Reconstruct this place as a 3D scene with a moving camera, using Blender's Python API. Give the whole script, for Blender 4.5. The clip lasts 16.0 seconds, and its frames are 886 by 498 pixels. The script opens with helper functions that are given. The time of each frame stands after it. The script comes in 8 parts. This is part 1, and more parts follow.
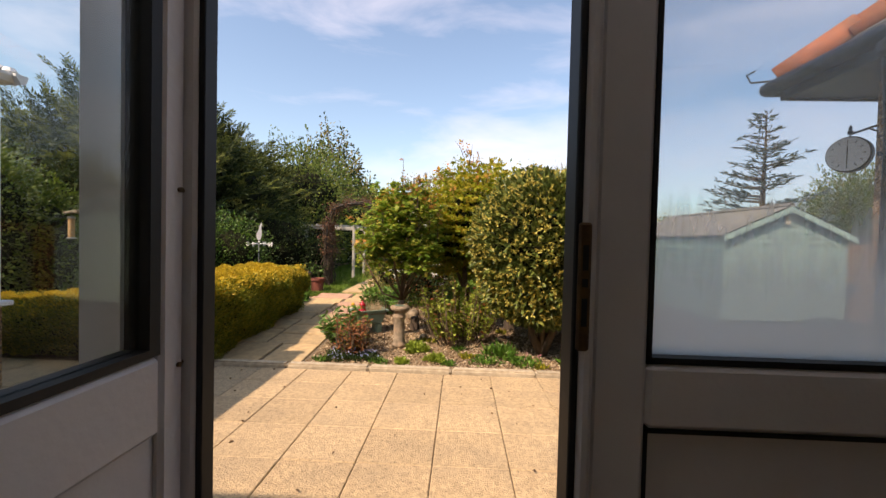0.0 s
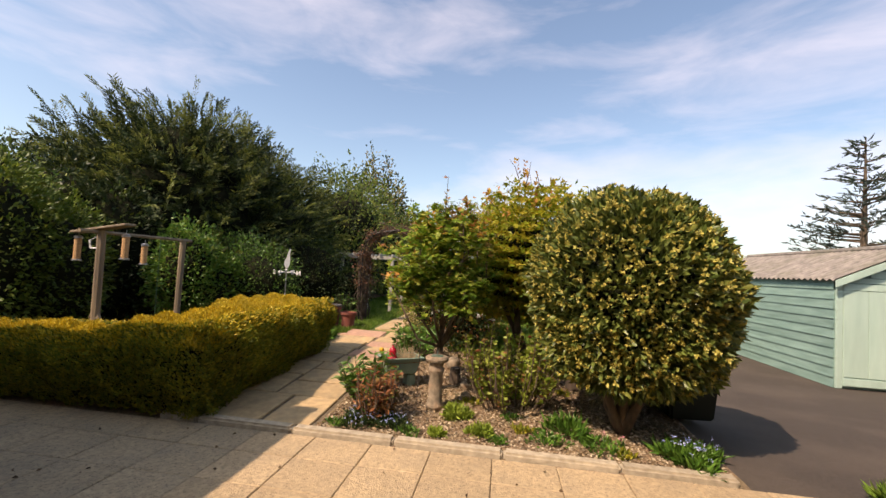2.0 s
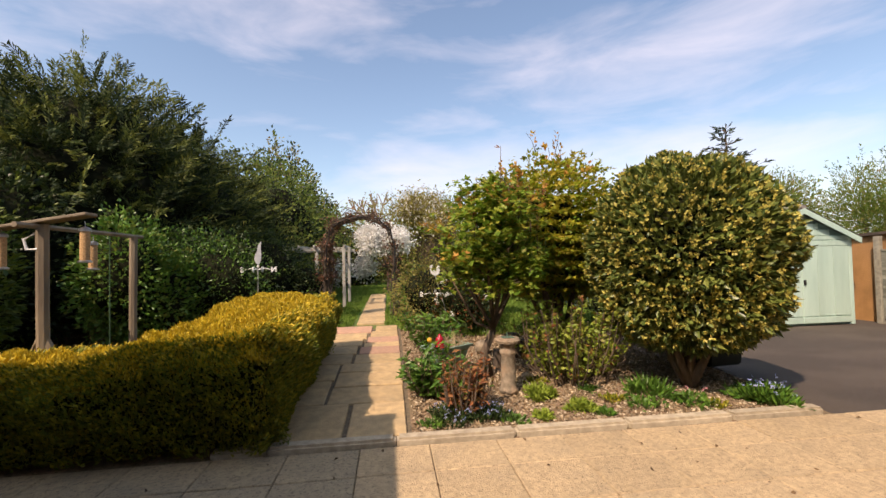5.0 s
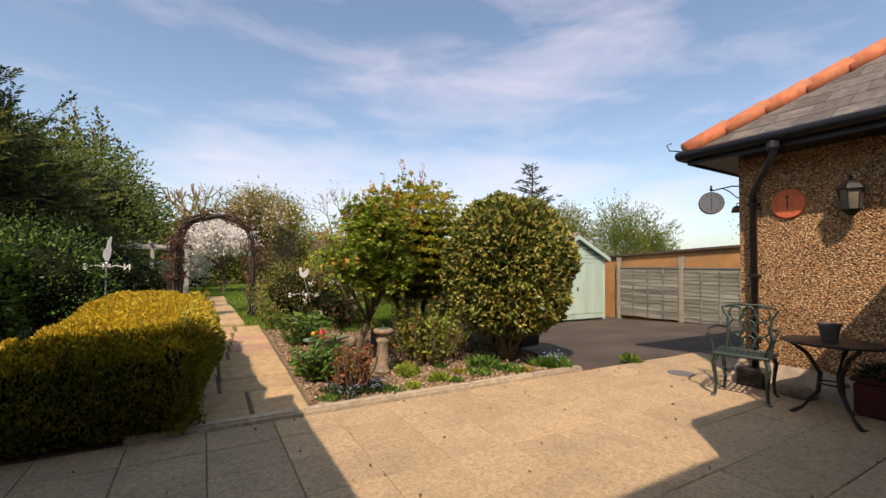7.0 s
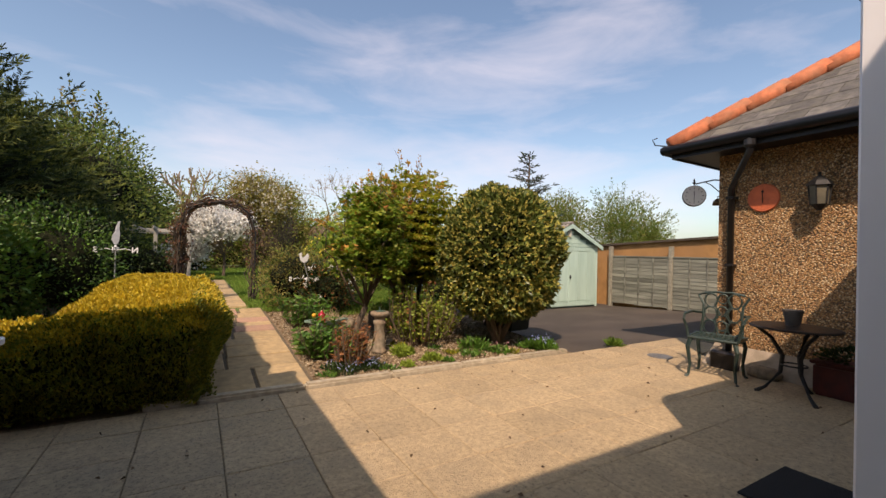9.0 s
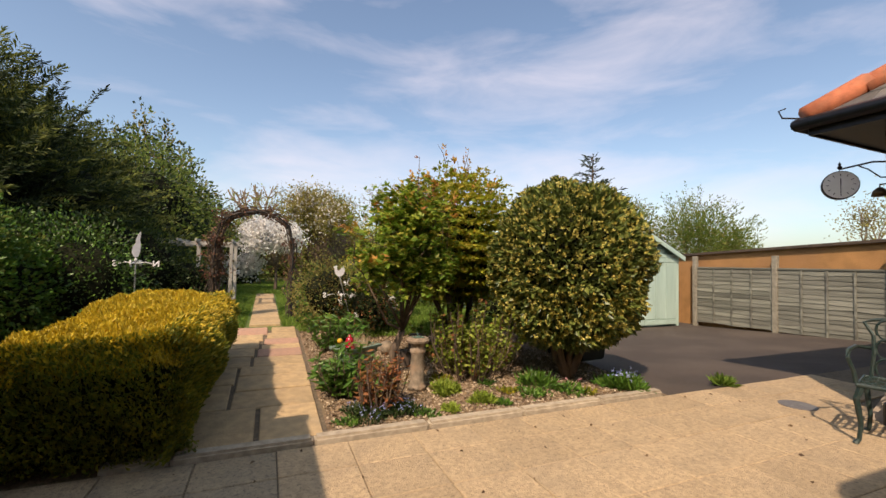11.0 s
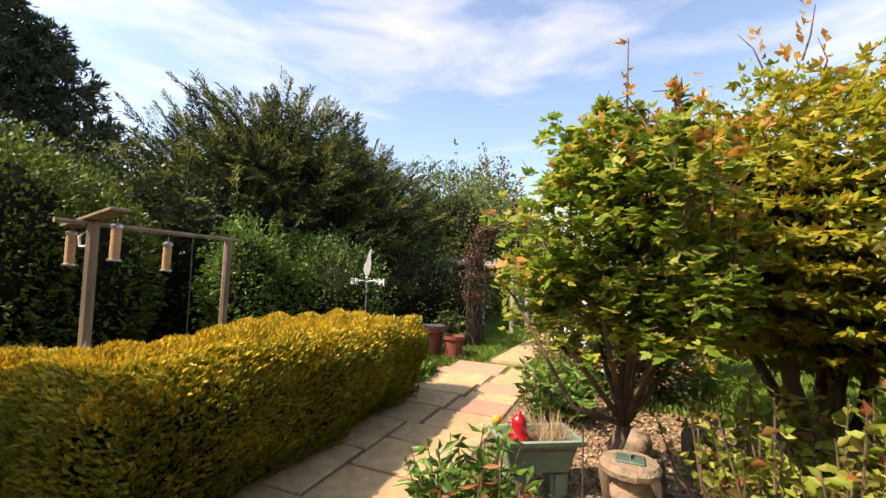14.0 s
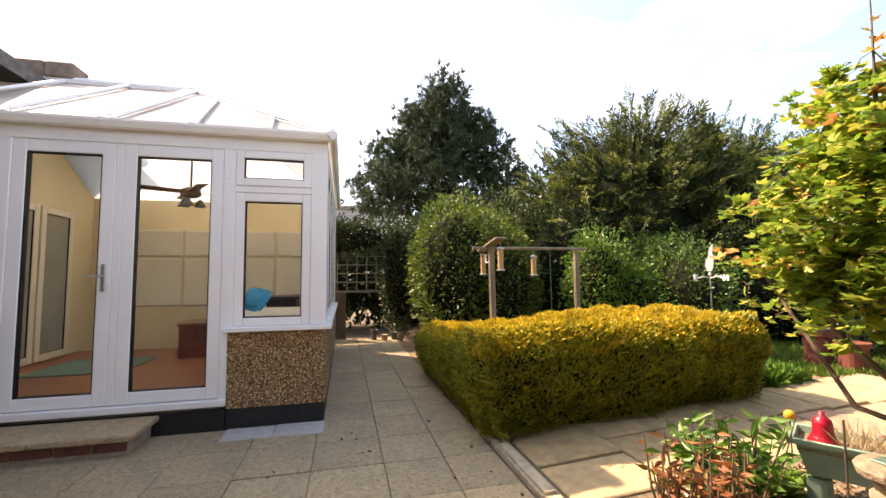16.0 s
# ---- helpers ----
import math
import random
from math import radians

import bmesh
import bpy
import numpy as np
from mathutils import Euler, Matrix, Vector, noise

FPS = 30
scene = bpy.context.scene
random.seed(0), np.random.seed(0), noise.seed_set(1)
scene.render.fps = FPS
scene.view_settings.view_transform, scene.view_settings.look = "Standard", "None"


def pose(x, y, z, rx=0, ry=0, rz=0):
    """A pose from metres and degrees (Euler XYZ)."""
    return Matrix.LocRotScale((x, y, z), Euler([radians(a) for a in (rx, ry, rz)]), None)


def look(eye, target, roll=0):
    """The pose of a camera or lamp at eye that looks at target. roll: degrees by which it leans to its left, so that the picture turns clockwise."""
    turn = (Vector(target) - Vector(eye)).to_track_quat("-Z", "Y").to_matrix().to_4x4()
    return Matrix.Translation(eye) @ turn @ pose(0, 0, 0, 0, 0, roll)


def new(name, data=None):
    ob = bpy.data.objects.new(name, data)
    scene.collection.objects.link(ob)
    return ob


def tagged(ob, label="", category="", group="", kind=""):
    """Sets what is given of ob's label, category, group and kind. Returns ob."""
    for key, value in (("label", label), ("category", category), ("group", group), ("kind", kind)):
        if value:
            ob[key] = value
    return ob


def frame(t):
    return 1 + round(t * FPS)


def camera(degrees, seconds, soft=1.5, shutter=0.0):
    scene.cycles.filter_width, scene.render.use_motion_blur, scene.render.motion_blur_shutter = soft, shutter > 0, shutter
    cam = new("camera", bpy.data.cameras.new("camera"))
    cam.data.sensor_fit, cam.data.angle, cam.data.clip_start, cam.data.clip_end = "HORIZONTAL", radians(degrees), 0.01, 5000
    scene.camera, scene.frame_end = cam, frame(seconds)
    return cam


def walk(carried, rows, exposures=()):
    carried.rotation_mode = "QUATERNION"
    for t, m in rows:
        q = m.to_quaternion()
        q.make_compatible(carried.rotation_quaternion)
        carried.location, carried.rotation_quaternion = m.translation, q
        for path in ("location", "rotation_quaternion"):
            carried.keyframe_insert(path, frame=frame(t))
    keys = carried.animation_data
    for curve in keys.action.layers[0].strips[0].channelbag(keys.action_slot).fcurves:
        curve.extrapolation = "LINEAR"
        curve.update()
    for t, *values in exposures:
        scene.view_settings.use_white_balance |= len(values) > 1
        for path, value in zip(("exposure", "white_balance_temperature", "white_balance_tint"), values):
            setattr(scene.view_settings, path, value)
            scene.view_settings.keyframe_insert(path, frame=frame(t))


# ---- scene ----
cam = camera(93.7, 16.0)
METRES, EYE, TILT, LEAN, TURN = 9.0, 1.38, 0.0, 0.0, 2.4
ROWS = [
    (0.0, 0.0, 0.0, 0.0, 0.03, -1.41, -1.38),
    (0.5, 0.0013, 0.0189, -0.0003, 2.7, -2.14, -1.36),
    (1.0, -0.0006, 0.0453, 0.0013, 1.49, -0.68, -0.65),
    (1.5, -0.007, 0.0719, -0.0002, 0.47, 0.84, -2.02),
    (2.0, -0.0098, 0.1069, 0.0031, 5.79, 2.73, -3.21),
    (2.5, -0.0223, 0.1354, -0.0003, 5.19, 5.72, -4.89),
    (3.0, -0.0434, 0.1616, -0.0024, 7.87, 4.27, -4.71),
    (5.5, -0.2233, 0.1387, -0.0146, -15.51, 1.71, 0.93),
    (6.0, -0.2431, 0.1112, -0.0146, -21.56, 2.5, -0.89),
    (6.5, -0.2632, 0.0913, -0.0145, -29.87, 2.11, -1.9),
    (7.0, -0.2816, 0.0758, -0.0124, -32.52, 2.38, -0.8),
    (7.5, -0.2831, 0.0621, -0.0125, -29.11, 0.91, -1.93),
    (8.0, -0.2889, 0.0511, -0.0124, -31.79, 0.9, -1.75),
    (8.5, -0.2959, 0.0444, -0.0119, -32.95, 0.4, -1.5),
    (11.0, -0.2286, 0.1411, -0.0121, -25.1, 2.06, -1.14),
    (11.5, -0.2011, 0.1786, -0.0129, -17.41, 1.02, -1.9),
    (12.0, -0.1744, 0.223, -0.0143, -12.93, 0.94, -1.3),
    (12.5, -0.1445, 0.2602, -0.0154, -7.52, 2.46, -1.0),
    (13.0, -0.1112, 0.299, -0.0159, -5.4, 2.44, -2.61),
    (13.5, -0.0891, 0.3315, -0.0148, 2.92, 2.2, -1.34),
    (14.0, -0.0638, 0.356, -0.0156, 22.37, 4.38, -1.71),
    (14.5, -0.0394, 0.3584, -0.0182, 33.66, 3.84, -1.31),
    (15.0, -0.0085, 0.3546, -0.0187, 50.84, 3.4, -0.54),
    (15.5, 0.0229, 0.3565, -0.0185, 66.73, 2.7, -1.99),
    (16.0, 0.058, 0.3483, -0.0175, 74.26, 4.11, 0.58),
]
EXPOSURES = [(0.0, 0.74, 7550, 26), (0.6, 0.82, 7550, 26), (1.5, 0.62, 7500, 26), (3.0, 0.56, 7600, 26), (5.5, 0.5, 7350, 26), (8.5, 0.25, 7300, 25), (12.5, 0.5, 7350, 24), (13.5, 0.85, 7450, 25), (14.5, 1.35, 7750, 27), (16.0, 1.75, 8150, 27)]
walk(cam, [(t, pose(0, 0, EYE, TILT, LEAN, TURN) @ pose(METRES * x, METRES * y, METRES * z, 90 + pitch, roll, yaw)) for t, x, y, z, yaw, pitch, roll in ROWS], EXPOSURES)

# ---- sky and sun ----
SUN = Vector((-0.63, -0.66, 1.0)).normalized()
world = bpy.data.worlds.new("world")
scene.world = world
world.use_nodes = True
wn, wl = world.node_tree.nodes, world.node_tree.links
wn.clear()
w_out, w_bg = wn.new("ShaderNodeOutputWorld"), wn.new("ShaderNodeBackground")
sky = wn.new("ShaderNodeTexSky")
sky.sky_type, sky.sun_disc = "NISHITA", False
sky.sun_elevation, sky.sun_rotation = math.asin(SUN.z), math.atan2(SUN.x, SUN.y)
sky.air_density, sky.dust_density, sky.ozone_density = 1.0, 1.8, 1.2
w_co, w_map = wn.new("ShaderNodeTexCoord"), wn.new("ShaderNodeMapping")
w_map.inputs["Scale"].default_value = (1.0, 1.0, 3.6)
w_map.inputs["Rotation"].default_value = (0.0, 0.25, 0.4)
w_noise, w_big = wn.new("ShaderNodeTexNoise"), wn.new("ShaderNodeTexNoise")
w_noise.inputs["Scale"].default_value, w_noise.inputs["Detail"].default_value, w_noise.inputs["Roughness"].default_value = 3.4, 8.0, 0.56
w_noise.inputs["Distortion"].default_value = 0.35
w_big.inputs["Scale"].default_value = 1.1
w_ramp, w_mul, w_mix = wn.new("ShaderNodeMapRange"), wn.new("ShaderNodeMath"), wn.new("ShaderNodeMix")
w_ramp.inputs["From Min"].default_value, w_ramp.inputs["From Max"].default_value = 0.47, 0.76
w_ramp.inputs["To Max"].default_value = 0.72
w_mix.data_type = "RGBA"
w_mix.inputs["B"].default_value = (5.2, 5.35, 5.9, 1.0)
w_mul.operation = "ADD"
w_sub = wn.new("ShaderNodeMath")
w_sub.operation, w_sub.inputs[1].default_value = "MULTIPLY", 0.5
wl.new(w_co.outputs["Generated"], w_map.inputs["Vector"])
wl.new(w_map.outputs["Vector"], w_noise.inputs["Vector"])
wl.new(w_map.outputs["Vector"], w_big.inputs["Vector"])
wl.new(w_noise.outputs["Fac"], w_mul.inputs[0])
wl.new(w_big.outputs["Fac"], w_mul.inputs[1])
wl.new(w_mul.outputs[0], w_sub.inputs[0])
wl.new(w_sub.outputs[0], w_ramp.inputs["Value"])
wl.new(w_ramp.outputs["Result"], w_mix.inputs["Factor"])
w_hue = wn.new("ShaderNodeMix")
w_hue.data_type, w_hue.blend_type = "RGBA", "MULTIPLY"
w_hue.inputs["Factor"].default_value, w_hue.inputs["B"].default_value = 1.0, (0.93, 1.07, 1.04, 1.0)
wl.new(sky.outputs["Color"], w_hue.inputs["A"])
wl.new(w_hue.outputs["Result"], w_mix.inputs["A"])
wl.new(w_mix.outputs["Result"], w_bg.inputs["Color"])
wl.new(w_bg.outputs["Background"], w_out.inputs["Surface"])
w_bg.inputs["Strength"].default_value = 0.15
sun = new("sun", bpy.data.lights.new("sun", "SUN"))
sun.data.energy, sun.data.angle, sun.data.color = 4.0, radians(0.6), (1.0, 0.885, 0.72)
sun.matrix_world = look(SUN * 30, (0, 0, 0))

# ---- materials ----
def rgba(c):
    return (c[0], c[1], c[2], 1.0)


def mat(name, a, b=None, scale=8.0, rough=0.7, bump=0.0, bscale=60.0, metal=0.0, vary=0.0, stretch=(1, 1, 1), detail=6.0, spec=0.4, stain=None, lo=0.35, hi=0.65, pits=None):
    """Two colours over noise, a finer bump, and a shift from piece to piece."""
    m = bpy.data.materials.new(name)
    m.use_nodes = True
    n, l = m.node_tree.nodes, m.node_tree.links
    p = n["Principled BSDF"]
    p.inputs["Roughness"].default_value, p.inputs["Metallic"].default_value = rough, metal
    p.inputs["Specular IOR Level"].default_value = spec
    co, mp = n.new("ShaderNodeTexCoord"), n.new("ShaderNodeMapping")
    mp.inputs["Scale"].default_value = stretch
    if vary:
        ro, ad = n.new("ShaderNodeObjectInfo"), n.new("ShaderNodeVectorMath")
        ad.operation = "MULTIPLY_ADD"
        ad.inputs[1].default_value = (31.0, 17.0, 23.0)
        l.new(ro.outputs["Random"], ad.inputs[0])
        l.new(co.outputs["Object"], ad.inputs[2])
        l.new(ad.outputs["Vector"], mp.inputs["Vector"])
    else:
        l.new(co.outputs["Object"], mp.inputs["Vector"])
    b = b or tuple(c * 0.75 for c in a)
    no = n.new("ShaderNodeTexNoise")
    no.inputs["Scale"].default_value, no.inputs["Detail"].default_value = scale, detail
    l.new(mp.outputs["Vector"], no.inputs["Vector"])
    rp = n.new("ShaderNodeValToRGB")
    rp.color_ramp.elements[0].position, rp.color_ramp.elements[1].position = lo, hi
    rp.color_ramp.elements[0].color, rp.color_ramp.elements[1].color = rgba(b), rgba(a)
    l.new(no.outputs["Fac"], rp.inputs["Fac"])
    out = rp.outputs["Color"]
    if stain:
        big = n.new("ShaderNodeTexNoise")
        big.inputs["Scale"].default_value, big.inputs["Detail"].default_value = stain[1], 4.0
        l.new(mp.outputs["Vector"], big.inputs["Vector"])
        mr = n.new("ShaderNodeMapRange")
        mr.inputs["From Min"].default_value, mr.inputs["From Max"].default_value = 0.45, 0.7
        mr.inputs["To Max"].default_value = stain[2]
        l.new(big.outputs["Fac"], mr.inputs["Value"])
        mx = n.new("ShaderNodeMix")
        mx.data_type = "RGBA"
        mx.inputs["B"].default_value = rgba(stain[0])
        l.new(mr.outputs["Result"], mx.inputs["Factor"])
        l.new(out, mx.inputs["A"])
        out = mx.outputs["Result"]
    if pits:
        pn, pr, px = n.new("ShaderNodeTexNoise"), n.new("ShaderNodeMapRange"), n.new("ShaderNodeMix")
        pn.inputs["Scale"].default_value, pn.inputs["Detail"].default_value, pn.inputs["Roughness"].default_value = pits[1], 3.0, 0.7
        pr.inputs["From Min"].default_value, pr.inputs["From Max"].default_value = pits[2], pits[2] + 0.06
        pr.inputs["To Max"].default_value = 0.5
        px.data_type = "RGBA"
        px.inputs["B"].default_value = rgba(pits[0])
        l.new(mp.outputs["Vector"], pn.inputs["Vector"])
        l.new(pn.outputs["Fac"], pr.inputs["Value"])
        l.new(pr.outputs["Result"], px.inputs["Factor"])
        l.new(out, px.inputs["A"])
        out = px.outputs["Result"]
    if vary:
        oi, hs, m2 = n.new("ShaderNodeObjectInfo"), n.new("ShaderNodeHueSaturation"), n.new("ShaderNodeMapRange")
        m2.inputs["To Min"].default_value, m2.inputs["To Max"].default_value = 1 - vary, 1 + vary
        l.new(oi.outputs["Random"], m2.inputs["Value"])
        l.new(m2.outputs["Result"], hs.inputs["Value"])
        l.new(out, hs.inputs["Color"])
        out = hs.outputs["Color"]
    l.new(out, p.inputs["Base Color"])
    if bump:
        fn, bp = n.new("ShaderNodeTexNoise"), n.new("ShaderNodeBump")
        fn.inputs["Scale"].default_value, fn.inputs["Detail"].default_value = bscale, 5.0
        bp.inputs["Strength"].default_value, bp.inputs["Distance"].default_value = bump, 0.01
        l.new(mp.outputs["Vector"], fn.inputs["Vector"])
        l.new(fn.outputs["Fac"], bp.inputs["Height"])
        l.new(bp.outputs["Normal"], p.inputs["Normal"])
    return m


def pebble_mat(name, cols, scale, dark):
    """Pebbledash: small round stones of mixed colours in mortar."""
    m = bpy.data.materials.new(name)
    m.use_nodes = True
    n, l = m.node_tree.nodes, m.node_tree.links
    p = n["Principled BSDF"]
    p.inputs["Roughness"].default_value = 0.75
    co, vo, rp = n.new("ShaderNodeTexCoord"), n.new("ShaderNodeTexVoronoi"), n.new("ShaderNodeValToRGB")
    vo.inputs["Scale"].default_value = scale
    l.new(co.outputs["Object"], vo.inputs["Vector"])
    el = rp.color_ramp.elements
    el[0].color, el[1].color = rgba(cols[0]), rgba(cols[-1])
    for i, c in enumerate(cols[1:-1]):
        el.new((i + 1) / (len(cols) - 1)).color = rgba(c)
    sp = n.new("ShaderNodeSeparateColor")
    l.new(vo.outputs["Color"], sp.inputs["Color"])
    l.new(sp.outputs["Red"], rp.inputs["Fac"])
    mr, mx = n.new("ShaderNodeMapRange"), n.new("ShaderNodeMix")
    mr.inputs["From Min"].default_value, mr.inputs["From Max"].default_value = 0.35, 0.75
    l.new(vo.outputs["Distance"], mr.inputs["Value"])
    mx.data_type = "RGBA"
    mx.inputs["B"].default_value = rgba(dark)
    l.new(mr.outputs["Result"], mx.inputs["Factor"])
    l.new(rp.outputs["Color"], mx.inputs["A"])
    big, m2, hs = n.new("ShaderNodeTexNoise"), n.new("ShaderNodeMapRange"), n.new("ShaderNodeHueSaturation")
    big.inputs["Scale"].default_value = 2.2
    l.new(co.outputs["Object"], big.inputs["Vector"])
    m2.inputs["To Min"].default_value, m2.inputs["To Max"].default_value = 0.7, 1.3
    l.new(big.outputs["Fac"], m2.inputs["Value"])
    l.new(m2.outputs["Result"], hs.inputs["Value"])
    l.new(mx.outputs["Result"], hs.inputs["Color"])
    l.new(hs.outputs["Color"], p.inputs["Base Color"])
    bp = n.new("ShaderNodeBump")
    bp.invert = True
    bp.inputs["Strength"].default_value, bp.inputs["Distance"].default_value = 1.0, 0.02
    l.new(vo.outputs["Distance"], bp.inputs["Height"])
    l.new(bp.outputs["Normal"], p.inputs["Normal"])
    return m


def leaf_mat(name, cols, rough=0.55, trans=0.3, spec=0.35, clump=2.5):
    """Leaves: colour from leaf to leaf and from clump to clump, light comes through."""
    m = bpy.data.materials.new(name)
    m.use_nodes = True
    n, l = m.node_tree.nodes, m.node_tree.links
    p = n["Principled BSDF"]
    p.inputs["Roughness"].default_value, p.inputs["Specular IOR Level"].default_value = rough, spec
    ge, rp = n.new("ShaderNodeNewGeometry"), n.new("ShaderNodeValToRGB")
    el = rp.color_ramp.elements
    el[0].color, el[1].color = rgba(cols[0]), rgba(cols[-1])
    for i, c in enumerate(cols[1:-1]):
        el.new((i + 1) / (len(cols) - 1)).color = rgba(c)
    l.new(ge.outputs["Random Per Island"], rp.inputs["Fac"])
    co, no, mr, hs = n.new("ShaderNodeTexCoord"), n.new("ShaderNodeTexNoise"), n.new("ShaderNodeMapRange"), n.new("ShaderNodeHueSaturation")
    no.inputs["Scale"].default_value = clump
    mr.inputs["To Min"].default_value, mr.inputs["To Max"].default_value = 0.6, 1.4
    l.new(co.outputs["Object"], no.inputs["Vector"])
    l.new(no.outputs["Fac"], mr.inputs["Value"])
    l.new(mr.outputs["Result"], hs.inputs["Value"])
    l.new(rp.outputs["Color"], hs.inputs["Color"])
    l.new(hs.outputs["Color"], p.inputs["Base Color"])
    if trans:
        tr, mx = n.new("ShaderNodeBsdfTranslucent"), n.new("ShaderNodeMixShader")
        mx.inputs["Fac"].default_value = trans
        l.new(hs.outputs["Color"], tr.inputs["Color"])
        l.new(p.outputs["BSDF"], mx.inputs[1])
        l.new(tr.outputs["BSDF"], mx.inputs[2])
        l.new(mx.outputs["Shader"], n["Material Output"].inputs["Surface"])
    return m


def glass_mat(name, tint=(0.9, 0.93, 0.92)):
    m = bpy.data.materials.new(name)
    m.use_nodes = True
    n, l = m.node_tree.nodes, m.node_tree.links
    n.remove(n["Principled BSDF"])
    tr, gl, fr, mx = n.new("ShaderNodeBsdfTransparent"), n.new("ShaderNodeBsdfGlossy"), n.new("ShaderNodeFresnel"), n.new("ShaderNodeMixShader")
    tr.inputs["Color"].default_value = rgba(tint)
    gl.inputs["Roughness"].default_value = 0.02
    fr.inputs["IOR"].default_value = 1.22
    l.new(fr.outputs["Fac"], mx.inputs["Fac"])
    l.new(tr.outputs["BSDF"], mx.inputs[1])
    l.new(gl.outputs["BSDF"], mx.inputs[2])
    l.new(mx.outputs["Shader"], n["Material Output"].inputs["Surface"])
    return m


M_SLAB = mat("paving_slab", (0.50, 0.370, 0.215), (0.37, 0.275, 0.160), 30, 0.92, 1.0, 90, vary=0.10, stain=((0.30, 0.235, 0.150), 3.4, 0.45), lo=0.34, hi=0.62, detail=9, pits=((0.10, 0.08, 0.055), 55, 0.565))
M_PATH = mat("path_slab", (0.50, 0.355, 0.185), (0.37, 0.265, 0.14), 14, 0.9, 0.6, 60, vary=0.10, stain=((0.27, 0.22, 0.14), 4.0, 0.5), pits=((0.14, 0.11, 0.07), 22, 0.67))
M_PATHRED = mat("path_slab_red", (0.46, 0.27, 0.18), (0.36, 0.22, 0.15), 22, 0.9, 0.5, 80, vary=0.08, stain=((0.26, 0.20, 0.15), 4.0, 0.5))
# west slabs: a little grimier, and patio shade put into a darker colour
M_SLABW = mat("grimy_shaded_paving_slab", (0.40, 0.310, 0.185), (0.29, 0.225, 0.140), 30, 0.92, 1.0, 90, vary=0.10, stain=((0.22, 0.19, 0.135), 3.4, 0.5), lo=0.34, hi=0.62, detail=9, pits=((0.09, 0.075, 0.055), 55, 0.55))
M_NEWSLAB = mat("pale_slab", (0.42, 0.42, 0.40), (0.34, 0.34, 0.33), 20, 0.9, 0.4, 80, vary=0.05)
M_KERB = mat("kerb_concrete", (0.46, 0.39, 0.28), (0.32, 0.27, 0.19), 18, 0.9, 0.6, 70, vary=0.08)
M_MORTAR = mat("joint_dirt", (0.17, 0.13, 0.08), (0.09, 0.07, 0.045), 25, 1.0, 0.6, 60)
M_SOIL = mat("bark_and_soil", (0.30, 0.20, 0.12), (0.13, 0.085, 0.05), 45, 1.0, 1.0, 70, stain=((0.12, 0.11, 0.05), 2.5, 0.6))
M_ASPH = mat("old_tarmac", (0.080, 0.062, 0.048), (0.044, 0.036, 0.029), 60, 0.92, 0.7, 180, stain=((0.115, 0.090, 0.068), 0.9, 0.6))
M_LAWN = mat("lawn_soil", (0.10, 0.17, 0.03), (0.06, 0.10, 0.02), 12, 1.0, 0.6, 60, stain=((0.14, 0.15, 0.05), 0.8, 0.5))
M_FIELD = mat("rough_ground", (0.09, 0.12, 0.04), (0.07, 0.07, 0.03), 3, 1.0, 0.5, 20)
M_PEB = pebble_mat("pebbledash", [(0.20, 0.09, 0.035), (0.54, 0.29, 0.105), (0.66, 0.41, 0.17), (0.38, 0.18, 0.07), (0.72, 0.56, 0.33)], 62.0, (0.12, 0.075, 0.04))
M_PLINTH = mat("rendered_plinth", (0.40, 0.33, 0.25), (0.28, 0.23, 0.17), 9, 0.9, 0.5, 50)
M_DPC = mat("black_bitumen", (0.012, 0.012, 0.012), (0.02, 0.02, 0.02), 20, 0.6, 0.3, 60)
M_UPVC = mat("white_upvc", (0.80, 0.80, 0.80), (0.76, 0.76, 0.76), 2.0, 0.32, spec=0.5)
M_UPVCIN = mat("old_white_frame", (0.66, 0.63, 0.60), (0.60, 0.575, 0.55), 3.0, 0.45, 0.1, 60)
M_GASKET = mat("black_gasket", (0.010, 0.010, 0.010), rough=0.6)
M_BRASS = mat("tarnished_brass", (0.14, 0.085, 0.04), (0.08, 0.05, 0.03), 30, 0.45, 0.2, 80, metal=0.8)
M_STEEL = mat("steel", (0.55, 0.55, 0.55), (0.4, 0.4, 0.4), 30, 0.35, metal=1.0)
M_GLASS = glass_mat("pane_glass")
# opaque: the clear glass's dim reflections and view are put into the colour
M_DIMGLASS = mat("dim_painted_pane", (0.30, 0.29, 0.24), (0.24, 0.235, 0.20), 3, 0.15, spec=0.6)
M_POLY = leaf_mat("polycarbonate_roof", [(0.80, 0.80, 0.80), (0.86, 0.86, 0.86)], 0.35, 0.6, 0.5, 1.0)
M_SLATE = mat("roof_slate", (0.125, 0.115, 0.105), (0.07, 0.066, 0.06), 14, 0.75, 0.4, 60, vary=0.25, stain=((0.20, 0.18, 0.13), 5.0, 0.4))
M_TILE = mat("orange_hip_tile", (0.52, 0.16, 0.07), (0.36, 0.11, 0.05), 14, 0.8, 0.4, 60, vary=0.12, stain=((0.25, 0.14, 0.08), 6.0, 0.5))
M_VERGE = mat("weathered_verge_tile", (0.27, 0.19, 0.145), (0.17, 0.125, 0.10), 14, 0.85, 0.4, 60, vary=0.1)
M_BLACK = mat("black_plastic", (0.013, 0.012, 0.012), (0.02, 0.018, 0.018), 12, 0.4, 0.1, 40)
M_IRON = mat("dark_green_cast_metal", (0.020, 0.045, 0.040), (0.045, 0.06, 0.05), 40, 0.45, 0.3, 90, metal=0.3)
